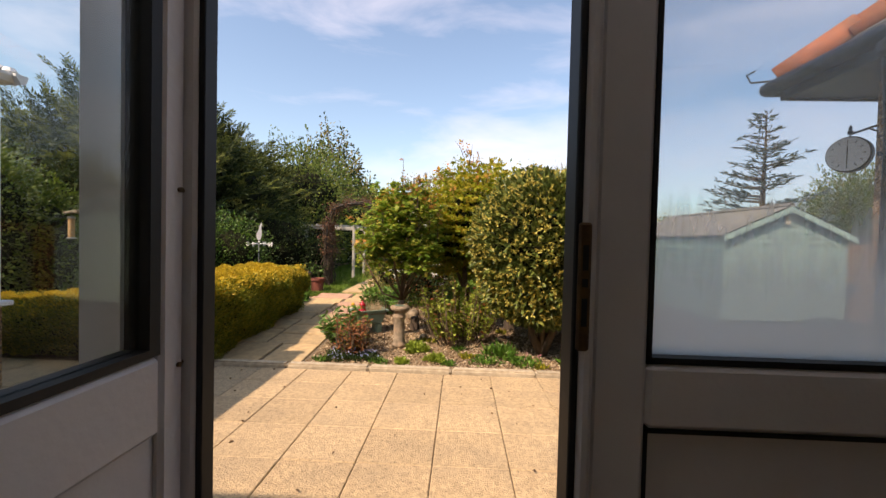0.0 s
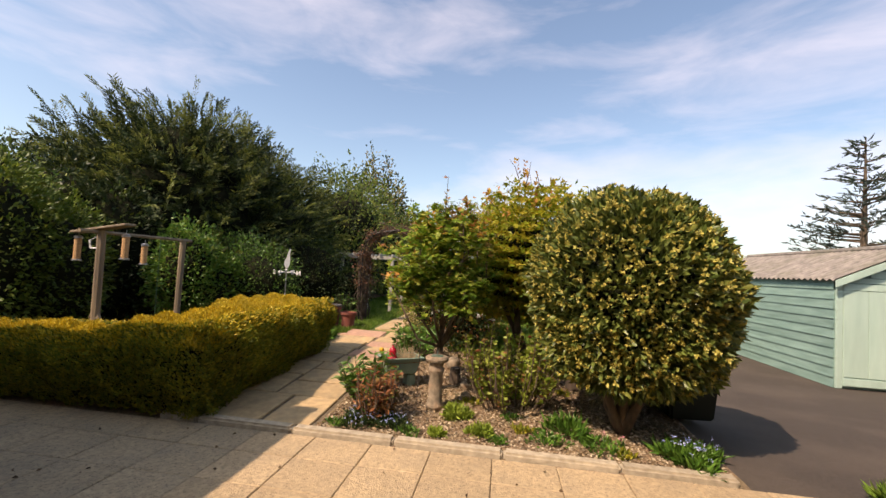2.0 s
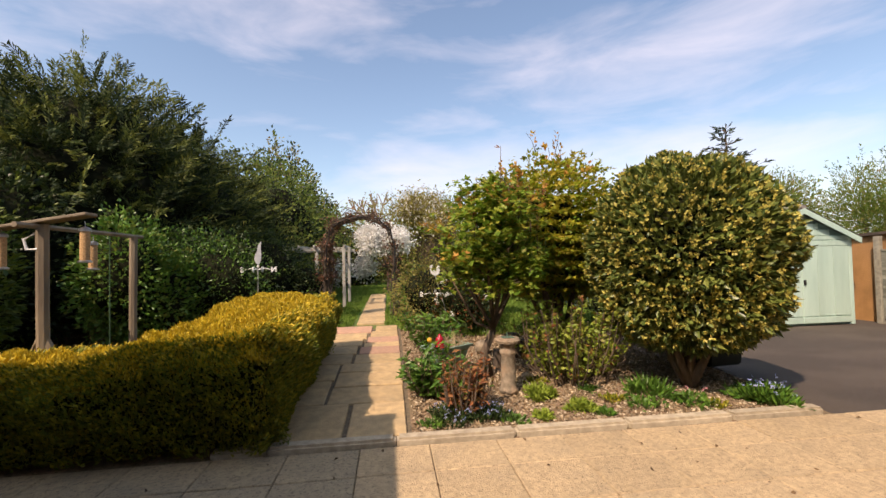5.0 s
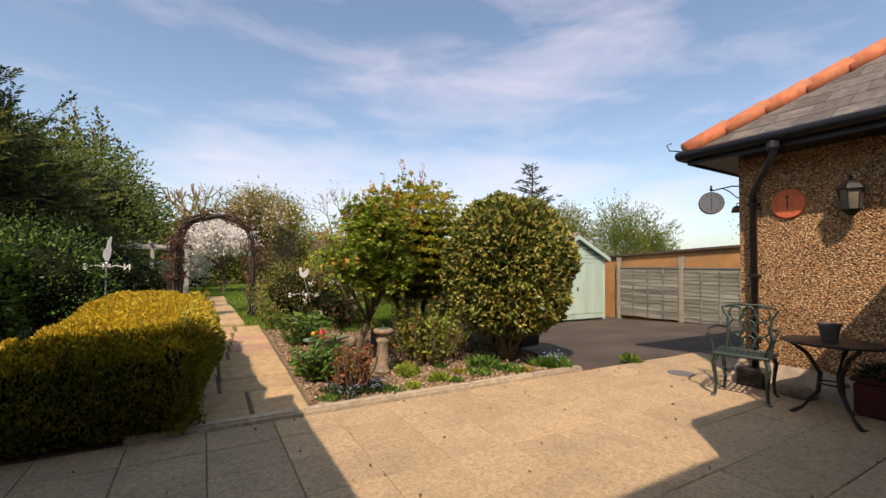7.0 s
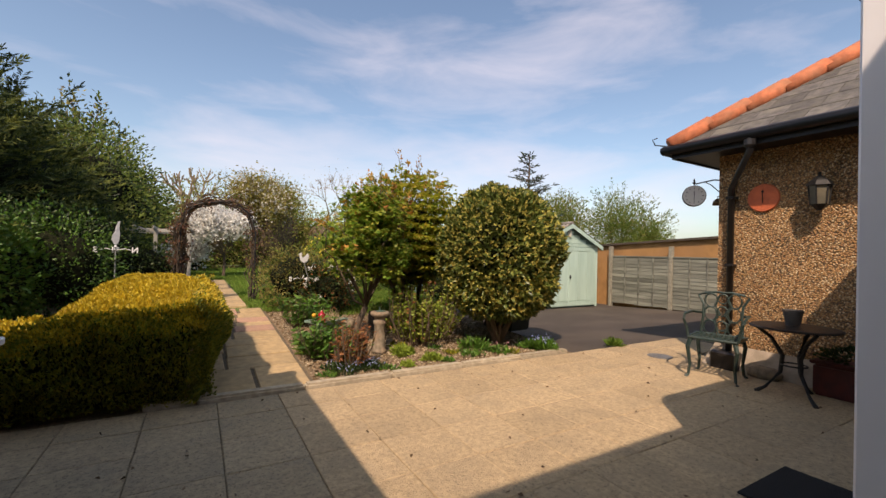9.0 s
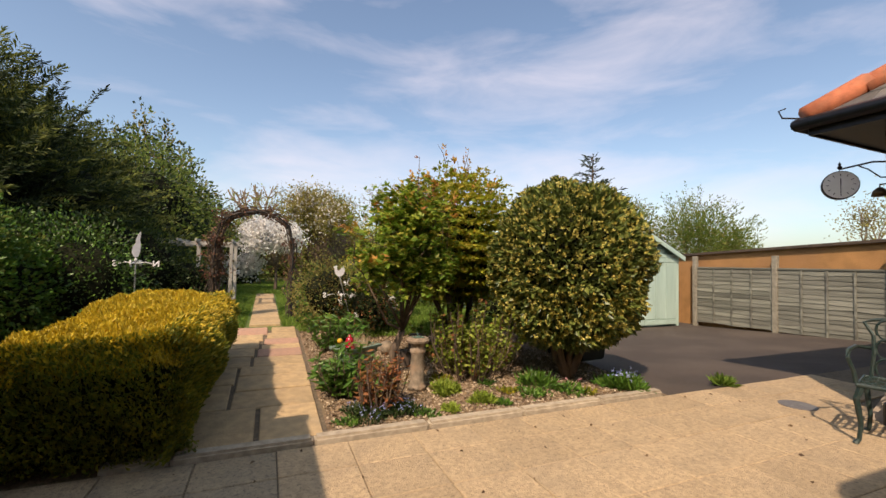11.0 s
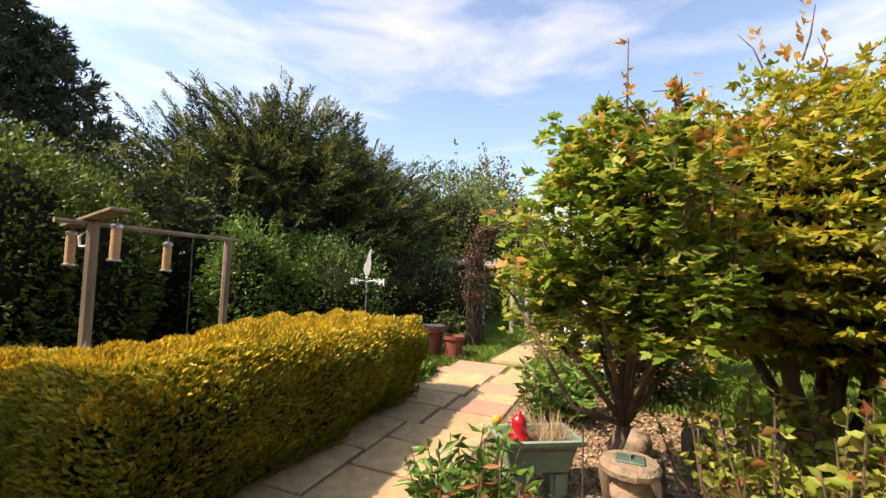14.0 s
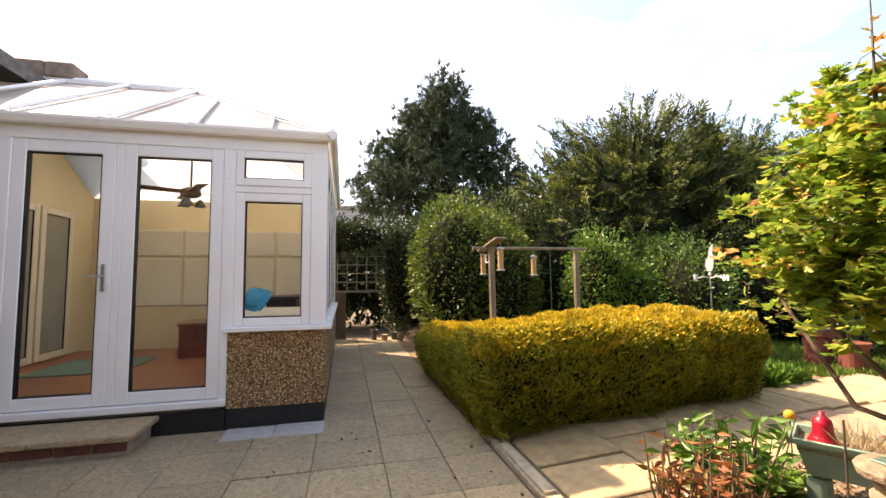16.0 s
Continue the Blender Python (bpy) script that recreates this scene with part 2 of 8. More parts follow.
M_BLKIRON = mat("black_iron", (0.015, 0.015, 0.016), (0.03, 0.028, 0.026), 40, 0.5, 0.2, 90, metal=0.4)
M_TERRA = mat("terracotta_sun", (0.62, 0.15, 0.06), (0.5, 0.12, 0.05), 14, 0.7, 0.3, 50)
M_POT = mat("terracotta_pot", (0.21, 0.062, 0.040), (0.14, 0.045, 0.032), 12, 0.8, 0.3, 50)
M_REDPLANT = mat("red_planter", (0.10, 0.018, 0.015), (0.06, 0.012, 0.012), 10, 0.55, 0.2, 40)
M_GREYPOT = mat("grey_pot", (0.10, 0.09, 0.08), (0.07, 0.065, 0.06), 10, 0.7, 0.2, 40)
M_MINT = mat("mint_painted_wood", (0.42, 0.56, 0.47), (0.36, 0.50, 0.42), 6, 0.7, 0.35, 40, stretch=(1, 1, 0.15), stain=((0.27, 0.36, 0.30), 2.5, 0.45), vary=0.04)
M_MINTDK = mat("weathered_mint_boards", (0.20, 0.32, 0.28), (0.14, 0.24, 0.21), 8, 0.75, 0.4, 40, stretch=(0.2, 0.2, 1), vary=0.10)
M_ASBEST = mat("grey_corrugated_sheet", (0.26, 0.235, 0.205), (0.15, 0.135, 0.12), 7, 0.9, 0.4, 40, stain=((0.12, 0.12, 0.08), 2.0, 0.5))
M_WALLBR = mat("ochre_render", (0.42, 0.22, 0.08), (0.30, 0.16, 0.06), 3, 0.9, 0.5, 30, stain=((0.22, 0.12, 0.06), 1.5, 0.6))
M_FENCE = mat("silvered_fence_wood", (0.24, 0.245, 0.195), (0.11, 0.115, 0.09), 7, 0.85, 0.6, 40, stretch=(1, 0.10, 1), vary=0.22, stain=((0.09, 0.085, 0.07), 1.6, 0.6))
M_CONC = mat("concrete_post", (0.29, 0.27, 0.205), (0.20, 0.185, 0.14), 14, 0.9, 0.4, 60)
M_POSTW = mat("feeder_wood", (0.26, 0.205, 0.135), (0.16, 0.125, 0.085), 8, 0.85, 0.4, 60, stretch=(1, 1, 0.15))
M_POSTPALE = mat("pale_silvered_timber", (0.42, 0.41, 0.36), (0.27, 0.26, 0.22), 8, 0.85, 0.4, 50, stretch=(1, 1, 0.15))
M_DKWOOD = mat("dark_old_wood", (0.09, 0.065, 0.045), (0.05, 0.04, 0.03), 8, 0.9, 0.5, 50, stretch=(1, 1, 0.2))
M_BARK = mat("bark", (0.16, 0.115, 0.075), (0.07, 0.05, 0.035), 18, 0.95, 1.0, 50, stretch=(1, 1, 0.3))
M_BARKLT = mat("pale_bark", (0.30, 0.24, 0.17), (0.16, 0.12, 0.08), 18, 0.95, 0.6, 50, stretch=(1, 1, 0.3))
# near-black solid for crown insides, their shade put into the colour
M_CORESHADE = mat("crown_shade_core", (0.018, 0.020, 0.010), (0.008, 0.009, 0.005), 9, 1.0, 1.0, 25)
M_CORESHADE.node_tree.nodes["Principled BSDF"].inputs["Specular IOR Level"].default_value = 0.05
M_STONE = mat("weathered_stone", (0.30, 0.24, 0.165), (0.16, 0.13, 0.09), 16, 0.95, 0.9, 60, stain=((0.45, 0.25, 0.13), 9.0, 0.4))
M_SEED = mat("bird_seed", (0.55, 0.34, 0.16), (0.35, 0.2, 0.09), 90, 0.8, 0.4, 120)
M_GREENPL = mat("sage_plastic", (0.22, 0.32, 0.24), (0.17, 0.26, 0.20), 6, 0.5, 0.1, 30)
M_REDGLOSS = mat("red_glazed", (0.38, 0.010, 0.025), (0.28, 0.008, 0.018), 30, 0.25, 0.4, 60, spec=0.6)
M_YELPLAST = mat("yellow_ornament", (0.65, 0.38, 0.03), (0.5, 0.25, 0.02), 30, 0.5)
M_WHITE = mat("white_painted_metal", (0.72, 0.72, 0.70), (0.62, 0.62, 0.60), 20, 0.5, 0.1, 60)
M_POLE = mat("galvanised_pole", (0.40, 0.41, 0.40), (0.26, 0.27, 0.26), 20, 0.5, metal=0.3)
M_CREAM = mat("cream_wall", (0.66, 0.54, 0.33), (0.62, 0.50, 0.30), 2, 0.8, 0.1, 30)
M_CREAMW = mat("cream_frame", (0.68, 0.60, 0.44), (0.64, 0.56, 0.41), 2, 0.5)
M_FLOORIN = mat("terracotta_floor", (0.28, 0.10, 0.05), (0.20, 0.07, 0.04), 5, 0.35, 0.1, 30)
M_RUG = mat("green_rug", (0.12, 0.20, 0.15), (0.08, 0.15, 0.11), 40, 0.95, 0.4, 90)
M_FANW = mat("fan_wood", (0.20, 0.10, 0.04), (0.14, 0.07, 0.03), 20, 0.4)
M_BLUE = mat("blue_cushion", (0.03, 0.35, 0.55), (0.02, 0.28, 0.45), 20, 0.8, 0.2, 60)
M_DARKF = mat("dark_furniture", (0.05, 0.035, 0.03), (0.03, 0.02, 0.02), 10, 0.5)
M_MAT = mat("black_door_mat", (0.02, 0.02, 0.02), (0.01, 0.01, 0.01), 90, 0.95, 1.0, 200)
M_BIN = mat("dark_green_bin", (0.008, 0.020, 0.012), (0.006, 0.015, 0.009), 6, 0.45, 0.1, 40)
M_WHITEDIAL = mat("clock_dial_enamel", (0.80, 0.79, 0.75), (0.74, 0.73, 0.68), 10, 0.4)
M_BRICKR = mat("red_brick", (0.20, 0.07, 0.05), (0.12, 0.05, 0.04), 20, 0.9, 0.6, 60, vary=0.2)
M_LAMPGL = mat("lantern_glass", (0.15, 0.13, 0.09), (0.10, 0.09, 0.065), 8, 0.3)
M_COPPER = mat("verdigris_dial", (0.12, 0.20, 0.15), (0.08, 0.14, 0.11), 30, 0.5, 0.3, 60, metal=0.4)
M_SLABFAR = mat("far_building", (0.45, 0.43, 0.42), (0.40, 0.38, 0.37), 2, 0.8)
M_COVER = mat("manhole_metal", (0.20, 0.19, 0.17), (0.14, 0.13, 0.12), 30, 0.6, 0.4, 70, metal=0.3)

L_CAM = leaf_mat("camellia_leaf", [(0.045, 0.075, 0.016), (0.085, 0.115, 0.024), (0.13, 0.165, 0.034), (0.21, 0.225, 0.05)], 0.38, 0.15, 0.5)
L_CAMY = leaf_mat("camellia_variegation", [(0.44, 0.38, 0.07), (0.54, 0.47, 0.13), (0.36, 0.34, 0.07), (0.50, 0.38, 0.08)], 0.5, 0.25)
L_GOLD = leaf_mat("golden_new_growth", [(0.46, 0.305, 0.015), (0.58, 0.41, 0.022), (0.62, 0.48, 0.05), (0.34, 0.255, 0.018)], 0.5, 0.32, clump=6)
L_HEDGE = leaf_mat("hedge_leaf", [(0.11, 0.145, 0.016), (0.17, 0.20, 0.020), (0.27, 0.265, 0.025), (0.39, 0.33, 0.03)], 0.5, 0.32, clump=6)
L_LEY = leaf_mat("conifer_spray", [(0.016, 0.032, 0.010), (0.030, 0.055, 0.014), (0.060, 0.085, 0.018), (0.022, 0.040, 0.012)], 0.7, 0.15)
L_LEYTIP = leaf_mat("conifer_tip", [(0.12, 0.155, 0.03), (0.20, 0.22, 0.045), (0.075, 0.11, 0.022)], 0.6, 0.35)
L_PINE = leaf_mat("pine_needles", [(0.05, 0.08, 0.045), (0.09, 0.12, 0.06), (0.03, 0.05, 0.028)], 0.7, 0.15)
L_LAUREL = leaf_mat("laurel_leaf", [(0.05, 0.10, 0.015), (0.10, 0.16, 0.02), (0.17, 0.22, 0.03), (0.035, 0.06, 0.012)], 0.5, 0.25, 0.35)
L_BRIGHT = leaf_mat("fresh_green_leaf", [(0.05, 0.14, 0.02), (0.09, 0.20, 0.025), (0.14, 0.26, 0.04)], 0.4, 0.3, 0.45)
L_DARK = leaf_mat("dark_shrub_leaf", [(0.015, 0.035, 0.010), (0.03, 0.06, 0.015), (0.06, 0.09, 0.02)], 0.5, 0.2)
L_MAPLE = leaf_mat("maple_leaf", [(0.10, 0.20, 0.022), (0.17, 0.29, 0.032), (0.29, 0.38, 0.05), (0.46, 0.42, 0.07)], 0.45, 0.5)
L_RED = leaf_mat("coppery_new_leaf", [(0.55, 0.26, 0.06), (0.60, 0.40, 0.07), (0.42, 0.15, 0.06)], 0.45, 0.4)
L_GMAPLE = leaf_mat("golden_maple_leaf", [(0.24, 0.30, 0.022), (0.36, 0.37, 0.028), (0.46, 0.34, 0.04), (0.15, 0.22, 0.02)], 0.5, 0.45)
L_HYD = leaf_mat("hydrangea_leaf", [(0.14, 0.22, 0.02), (0.24, 0.32, 0.04), (0.32, 0.36, 0.06), (0.18, 0.14, 0.04)], 0.5, 0.35)
L_BROWN = leaf_mat("bronze_shoots", [(0.20, 0.075, 0.03), (0.32, 0.12, 0.045), (0.18, 0.13, 0.03)], 0.6, 0.25)
L_CLIMB = leaf_mat("climber_leaf", [(0.10, 0.045, 0.025), (0.18, 0.075, 0.04), (0.09, 0.08, 0.025)], 0.6, 0.2)
L_LIME = leaf_mat("lime_ground_cover", [(0.20, 0.30, 0.03), (0.30, 0.38, 0.05), (0.12, 0.2, 0.03)], 0.6, 0.3)
L_BLUEF = leaf_mat("blue_flowers", [(0.28, 0.36, 0.72), (0.40, 0.46, 0.80), (0.6, 0.65, 0.85)], 0.6, 0.3)
L_WHITEF = leaf_mat("white_blossom", [(0.74, 0.74, 0.70), (0.82, 0.82, 0.78), (0.60, 0.56, 0.50)], 0.6, 0.4)
L_PINK = leaf_mat("pink_flowers", [(0.6, 0.25, 0.28), (0.7, 0.4, 0.4)], 0.6, 0.3)
L_YELF = leaf_mat("yellow_flowers", [(0.65, 0.5, 0.04), (0.7, 0.6, 0.1)], 0.6, 0.3)
L_OLIVE = leaf_mat("spring_haze_leaf", [(0.20, 0.18, 0.05), (0.28, 0.25, 0.07), (0.34, 0.30, 0.08), (0.22, 0.14, 0.06)], 0.7, 0.4)
L_SPRING = leaf_mat("spring_green_leaf", [(0.10, 0.17, 0.03), (0.16, 0.22, 0.04), (0.22, 0.26, 0.05)], 0.7, 0.4)
L_GRASS = leaf_mat("grass_blade", [(0.10, 0.20, 0.025), (0.16, 0.28, 0.035), (0.20, 0.27, 0.05)], 0.7, 0.3, clump=1.0)
L_CHIP = leaf_mat("bark_chips", [(0.32, 0.23, 0.13), (0.20, 0.14, 0.08), (0.50, 0.41, 0.28), (0.14, 0.10, 0.06)], 0.9, 0.0)
L_IVY = leaf_mat("ivy_leaf", [(0.018, 0.038, 0.011), (0.035, 0.06, 0.017), (0.07, 0.09, 0.025)], 0.45, 0.12, 0.35)
L_SPRUCE = leaf_mat("blue_spruce_needles", [(0.05, 0.08, 0.065), (0.08, 0.11, 0.085), (0.04, 0.06, 0.05)], 0.8, 0.1)
L_DEAD = leaf_mat("dead_leaf", [(0.09, 0.05, 0.025), (0.16, 0.10, 0.05), (0.05, 0.03, 0.02)], 0.8, 0.0)
L_DRY = leaf_mat("dry_stalks", [(0.52, 0.42, 0.26), (0.36, 0.26, 0.15)], 0.8, 0.2)


# ---- helpers of this scene ----
rng = np.random.default_rng(7)
IN_WORLD = {}


def thing(name, label, category, at=(0, 0, 0), rz=0.0, group="", world_coords=False, kind=""):
    ob = new(name)
    ob.matrix_basis = pose(at[0], at[1], at[2], 0, 0, rz)
    ob.empty_display_size = 0.1
    if world_coords:
        IN_WORLD[ob] = Vector(at)
    return tagged(ob, label, category, group, kind)


def link(name, me, material, parent=None, label="", kind="", category=""):
    if material:
        me.materials.append(material)
    ob = new(name, me)
    if parent:
        ob.parent = parent
        if parent in IN_WORLD:
            ob.location = -IN_WORLD[parent]
    return tagged(ob, label, category, "", kind)


def part(name, bm, material, parent=None, label="", kind="", category="", smooth=False):
    me = bpy.data.meshes.new(name)
    bm.to_mesh(me)
    bm.free()
    if smooth:
        me.polygons.foreach_set("use_smooth", [True] * len(me.polygons))
    return link(name, me, material, parent, label, kind, category)


def box(x0, x1, y0, y1, z0, z1, bevel=0.0, bm=None, segs=1):
    own = bm is None
    bm = bm or bmesh.new()
    v = [bm.verts.new((x, y, z)) for z in (z0, z1) for x, y in ((x0, y0), (x1, y0), (x1, y1), (x0, y1))]
    f = [bm.faces.new([v[i] for i in q]) for q in ((3, 2, 1, 0), (4, 5, 6, 7), (0, 1, 5, 4), (1, 2, 6, 5), (2, 3, 7, 6), (3, 0, 4, 7))]
    if bevel:
        edges = {e for q in f for e in q.edges}
        bmesh.ops.bevel(bm, geom=list(edges), offset=bevel, segments=segs, affect="EDGES")
    return bm


def lathe(profile, n=20, bm=None, c=(0, 0, 0)):
    """A turned body from (radius, height) pairs."""
    bm = bm or bmesh.new()
    rings = []
    for r, z in profile:
        rings.append([bm.verts.new((c[0] + r * math.cos(2 * math.pi * i / n), c[1] + r * math.sin(2 * math.pi * i / n), c[2] + z)) for i in range(n)])
    for a, b in zip(rings, rings[1:]):
        for i in range(n):
            bm.faces.new((a[i], a[(i + 1) % n], b[(i + 1) % n], b[i]))
    bm.faces.new(rings[0][::-1])
    bm.faces.new(rings[-1])
    return bm


def tube(pts, radii, n=8, bm=None):
    """A rod or limb along points, tapering."""
    bm = bm or bmesh.new()
    pts = [Vector(p) for p in pts]
    if not hasattr(radii, "__len__"):
        radii = [radii] * len(pts)
    rings = []
    for i, p in enumerate(pts):
        d = (pts[min(i + 1, len(pts) - 1)] - pts[max(i - 1, 0)]).normalized()
        u = d.cross(Vector((0, 0, 1)) if abs(d.z) < 0.9 else Vector((1, 0, 0))).normalized()
        w = d.cross(u)
        rings.append([bm.verts.new(p + (u * math.cos(2 * math.pi * k / n) + w * math.sin(2 * math.pi * k / n)) * radii[i]) for k in range(n)])
    for a, b in zip(rings, rings[1:]):
        for i in range(n):
            bm.faces.new((a[i], a[(i + 1) % n], b[(i + 1) % n], b[i]))
    bm.faces.new(rings[0][::-1])
    bm.faces.new(rings[-1])
    return bm


def mesh_of(name, verts, faces_n, loops):
    """A mesh straight from arrays; all faces have faces_n corners."""
    me = bpy.data.meshes.new(name)
    nf = len(loops) // faces_n
    me.vertices.add(len(verts))
    me.vertices.foreach_set("co", np.asarray(verts, dtype=np.float32).ravel())
    me.loops.add(len(loops))
    me.loops.foreach_set("vertex_index", np.asarray(loops, dtype=np.int32))
    me.polygons.add(nf)
    me.polygons.foreach_set("loop_start", np.arange(nf, dtype=np.int32) * faces_n)
    me.update(calc_edges=True)
    return me


def unit(a):
    return a / np.maximum(np.linalg.norm(a, axis=1, keepdims=True), 1e-9)


def leaves(name, P, D, length, width, material, parent, label="", fold=0.15, jitter=0.35, up=0.0, kind="stuff"):
    """One mesh of many small leaves, each a folded blade of two faces, from roots P towards D."""
    n = len(P)
    D = unit(D + rng.normal(0, jitter, (n, 3)) + np.array([0, 0, up]))
    S = unit(np.cross(D, unit(rng.normal(0, 1, (n, 3)))))
    N = np.cross(D, S)
    L = (length * rng.uniform(0.6, 1.25, n))[:, None]
    W = (width * rng.uniform(0.7, 1.2, n))[:, None]
    V = np.stack([P, P + D * L * 0.5 + S * W * 0.5 + N * L * fold, P + D * L, P + D * L * 0.5 - S * W * 0.5 + N * L * fold], axis=1).reshape(-1, 3)
    i = np.arange(n)[:, None] * 4
    F = np.concatenate([i, i + 1, i + 2, i, i + 2, i + 3], axis=1).ravel()
    return link(name, mesh_of(name, V, 3, F), material, parent, label, kind)


def palmate(name, P, D, length, width, material, parent, label="", jitter=0.25, up=0.0):
    """Lobed leaves: three blades from one root in one plane, as one mesh."""
    n = len(P)
    D = unit(D + rng.normal(0, jitter, (n, 3)) + np.array([0, 0, up]))
    S = unit(np.cross(D, unit(rng.normal(0, 0.35, (n, 3)) + np.array([0, 0, 1.0]))))
    N = np.cross(D, S)
    L = (length * rng.uniform(0.6, 1.25, n))[:, None]
    W = L * width / length
    V, F = [], []
    for k, (a, g) in enumerate(((-0.75, 0.72), (0.0, 1.0), (0.75, 0.72))):
        d, s = D * math.cos(a) + S * math.sin(a), S * math.cos(a) - D * math.sin(a)
        V.append(np.stack([P, P + d * L * g * 0.55 + s * W * 0.5 * g + N * L * 0.06, P + d * L * g - N * L * 0.10, P + d * L * g * 0.55 - s * W * 0.5 * g + N * L * 0.06], axis=1))
    V = np.concatenate(V, axis=1)
    V = np.delete(V, [4, 8], axis=1)
    i = np.arange(n)[:, None] * 10
    F = np.concatenate([np.concatenate([i, i + a, i + b, i, i + b, i + c], axis=1) for a, b, c in ((1, 2, 3), (4, 5, 6), (7, 8, 9))], axis=1).ravel()
    return link(name, mesh_of(name, V.reshape(-1, 3), 3, F), material, parent, label, "stuff")


def blob_points(blobs, n, shell=0.25, lumps=0.14, freq=2.2, zmin=None, seed=0):
    """Points near the skins of overlapping ellipsoids with a lumpy outline, and their outward directions."""
    blobs = [(np.array(c, float), np.array(r, float)) for c, r in blobs]
    area = np.array([(r[0] * r[1] + r[0] * r[2] + r[1] * r[2]) for c, r in blobs])
    pick = rng.choice(len(blobs), n, p=area / area.sum())
    C, R = np.array([c for c, r in blobs])[pick], np.array([r for c, r in blobs])[pick]
    D = unit(rng.normal(0, 1, (n, 3)))
    w = sum(np.sin(freq * k * (D @ np.array(a)) * 2.1 + b + pick) for k, a, b in ((1, (1, 0.4, 0.7), 0.3 + seed), (1.7, (-0.5, 1, 0.6), 2.1 + seed), (2.6, (0.7, -0.6, 1), 4.0), (4.3, (1, 0.9, -0.8), 1.0)))
    rad = 1 + lumps * w / 2.2 - shell * rng.random(n) ** 1.6
    P = C + D * R * rad[:, None]
    keep = np.ones(n, bool)
    for c, r in blobs:
        inside = (((P - c) / r) ** 2).sum(1) < (1 - shell - lumps * 0.6) ** 2 * 0.8
        keep &= ~inside
    if zmin is not None:
        keep &= P[:, 2] > zmin
    return P[keep], unit(D / R)[keep]


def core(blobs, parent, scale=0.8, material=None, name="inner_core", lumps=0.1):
    """The dark inside of a dense crown: inner shade put into a solid's colour."""
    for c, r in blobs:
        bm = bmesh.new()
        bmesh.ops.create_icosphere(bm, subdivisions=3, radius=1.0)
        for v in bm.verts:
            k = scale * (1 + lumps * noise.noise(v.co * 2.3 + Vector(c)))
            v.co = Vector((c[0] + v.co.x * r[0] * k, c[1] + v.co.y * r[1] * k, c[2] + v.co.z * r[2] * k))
        part(name, bm, material or M_CORESHADE, parent)


def limbs(base, tips, r0, bm=None, bend=0.12, n=7):
    bm = bm or bmesh.new()
    base = Vector(base)
    for t in tips:
        t = Vector(t)
        mid1 = base.lerp(t, 0.35) + Vector(rng.normal(0, bend, 3)) * (t - base).length * 0.5
        mid2 = base.lerp(t, 0.7) + Vector(rng.normal(0, bend, 3)) * (t - base).length * 0.4
        tube([base, mid1, mid2, t], [r0, r0 * 0.7, r0 * 0.42, r0 * 0.15], n, bm)
    return bm


def twigs(P, D, length, r, bm=None, up=0.3):
    bm = bm or bmesh.new()
    for p, d in zip(P, D):
        d = Vector(d) + Vector((0, 0, up)) + Vector(rng.normal(0, 0.2, 3))
        p = Vector(p)
        q = p + d.normalized() * length * float(rng.uniform(0.6, 1.3))
        tube([p, p.lerp(q, 0.5) + Vector(rng.normal(0, 0.02, 3)), q], [r, r * 0.7, r * 0.3], 4, bm)
    return bm


def smooth_step(a, b, x):
    t = min(max((x - a) / (b - a), 0.0), 1.0)
    return t * t * (3 - 2 * t)


def gz(x, y):
    """Height of the ground: level patio, garden rising to the north, drive falling to the north-east."""
    garden = min(max(0.062 * (y - 4.5), 0.0), 0.25) + 0.02 * smooth_step(12, 40, y)
    drive = max(-0.058 * max(y - 4.2, 0.0), -0.28)
    edge = 1.75 + 0.16 * max(y - 6.0, 0)
    w = smooth_step(edge - 0.25, edge + 0.5, x) * (1 - smooth_step(16, 24, y))
    return garden * (1 - w) + drive * w


PATIO_Y, KERB_Y0, KERB_Y1 = 4.20, 4.22, 4.33

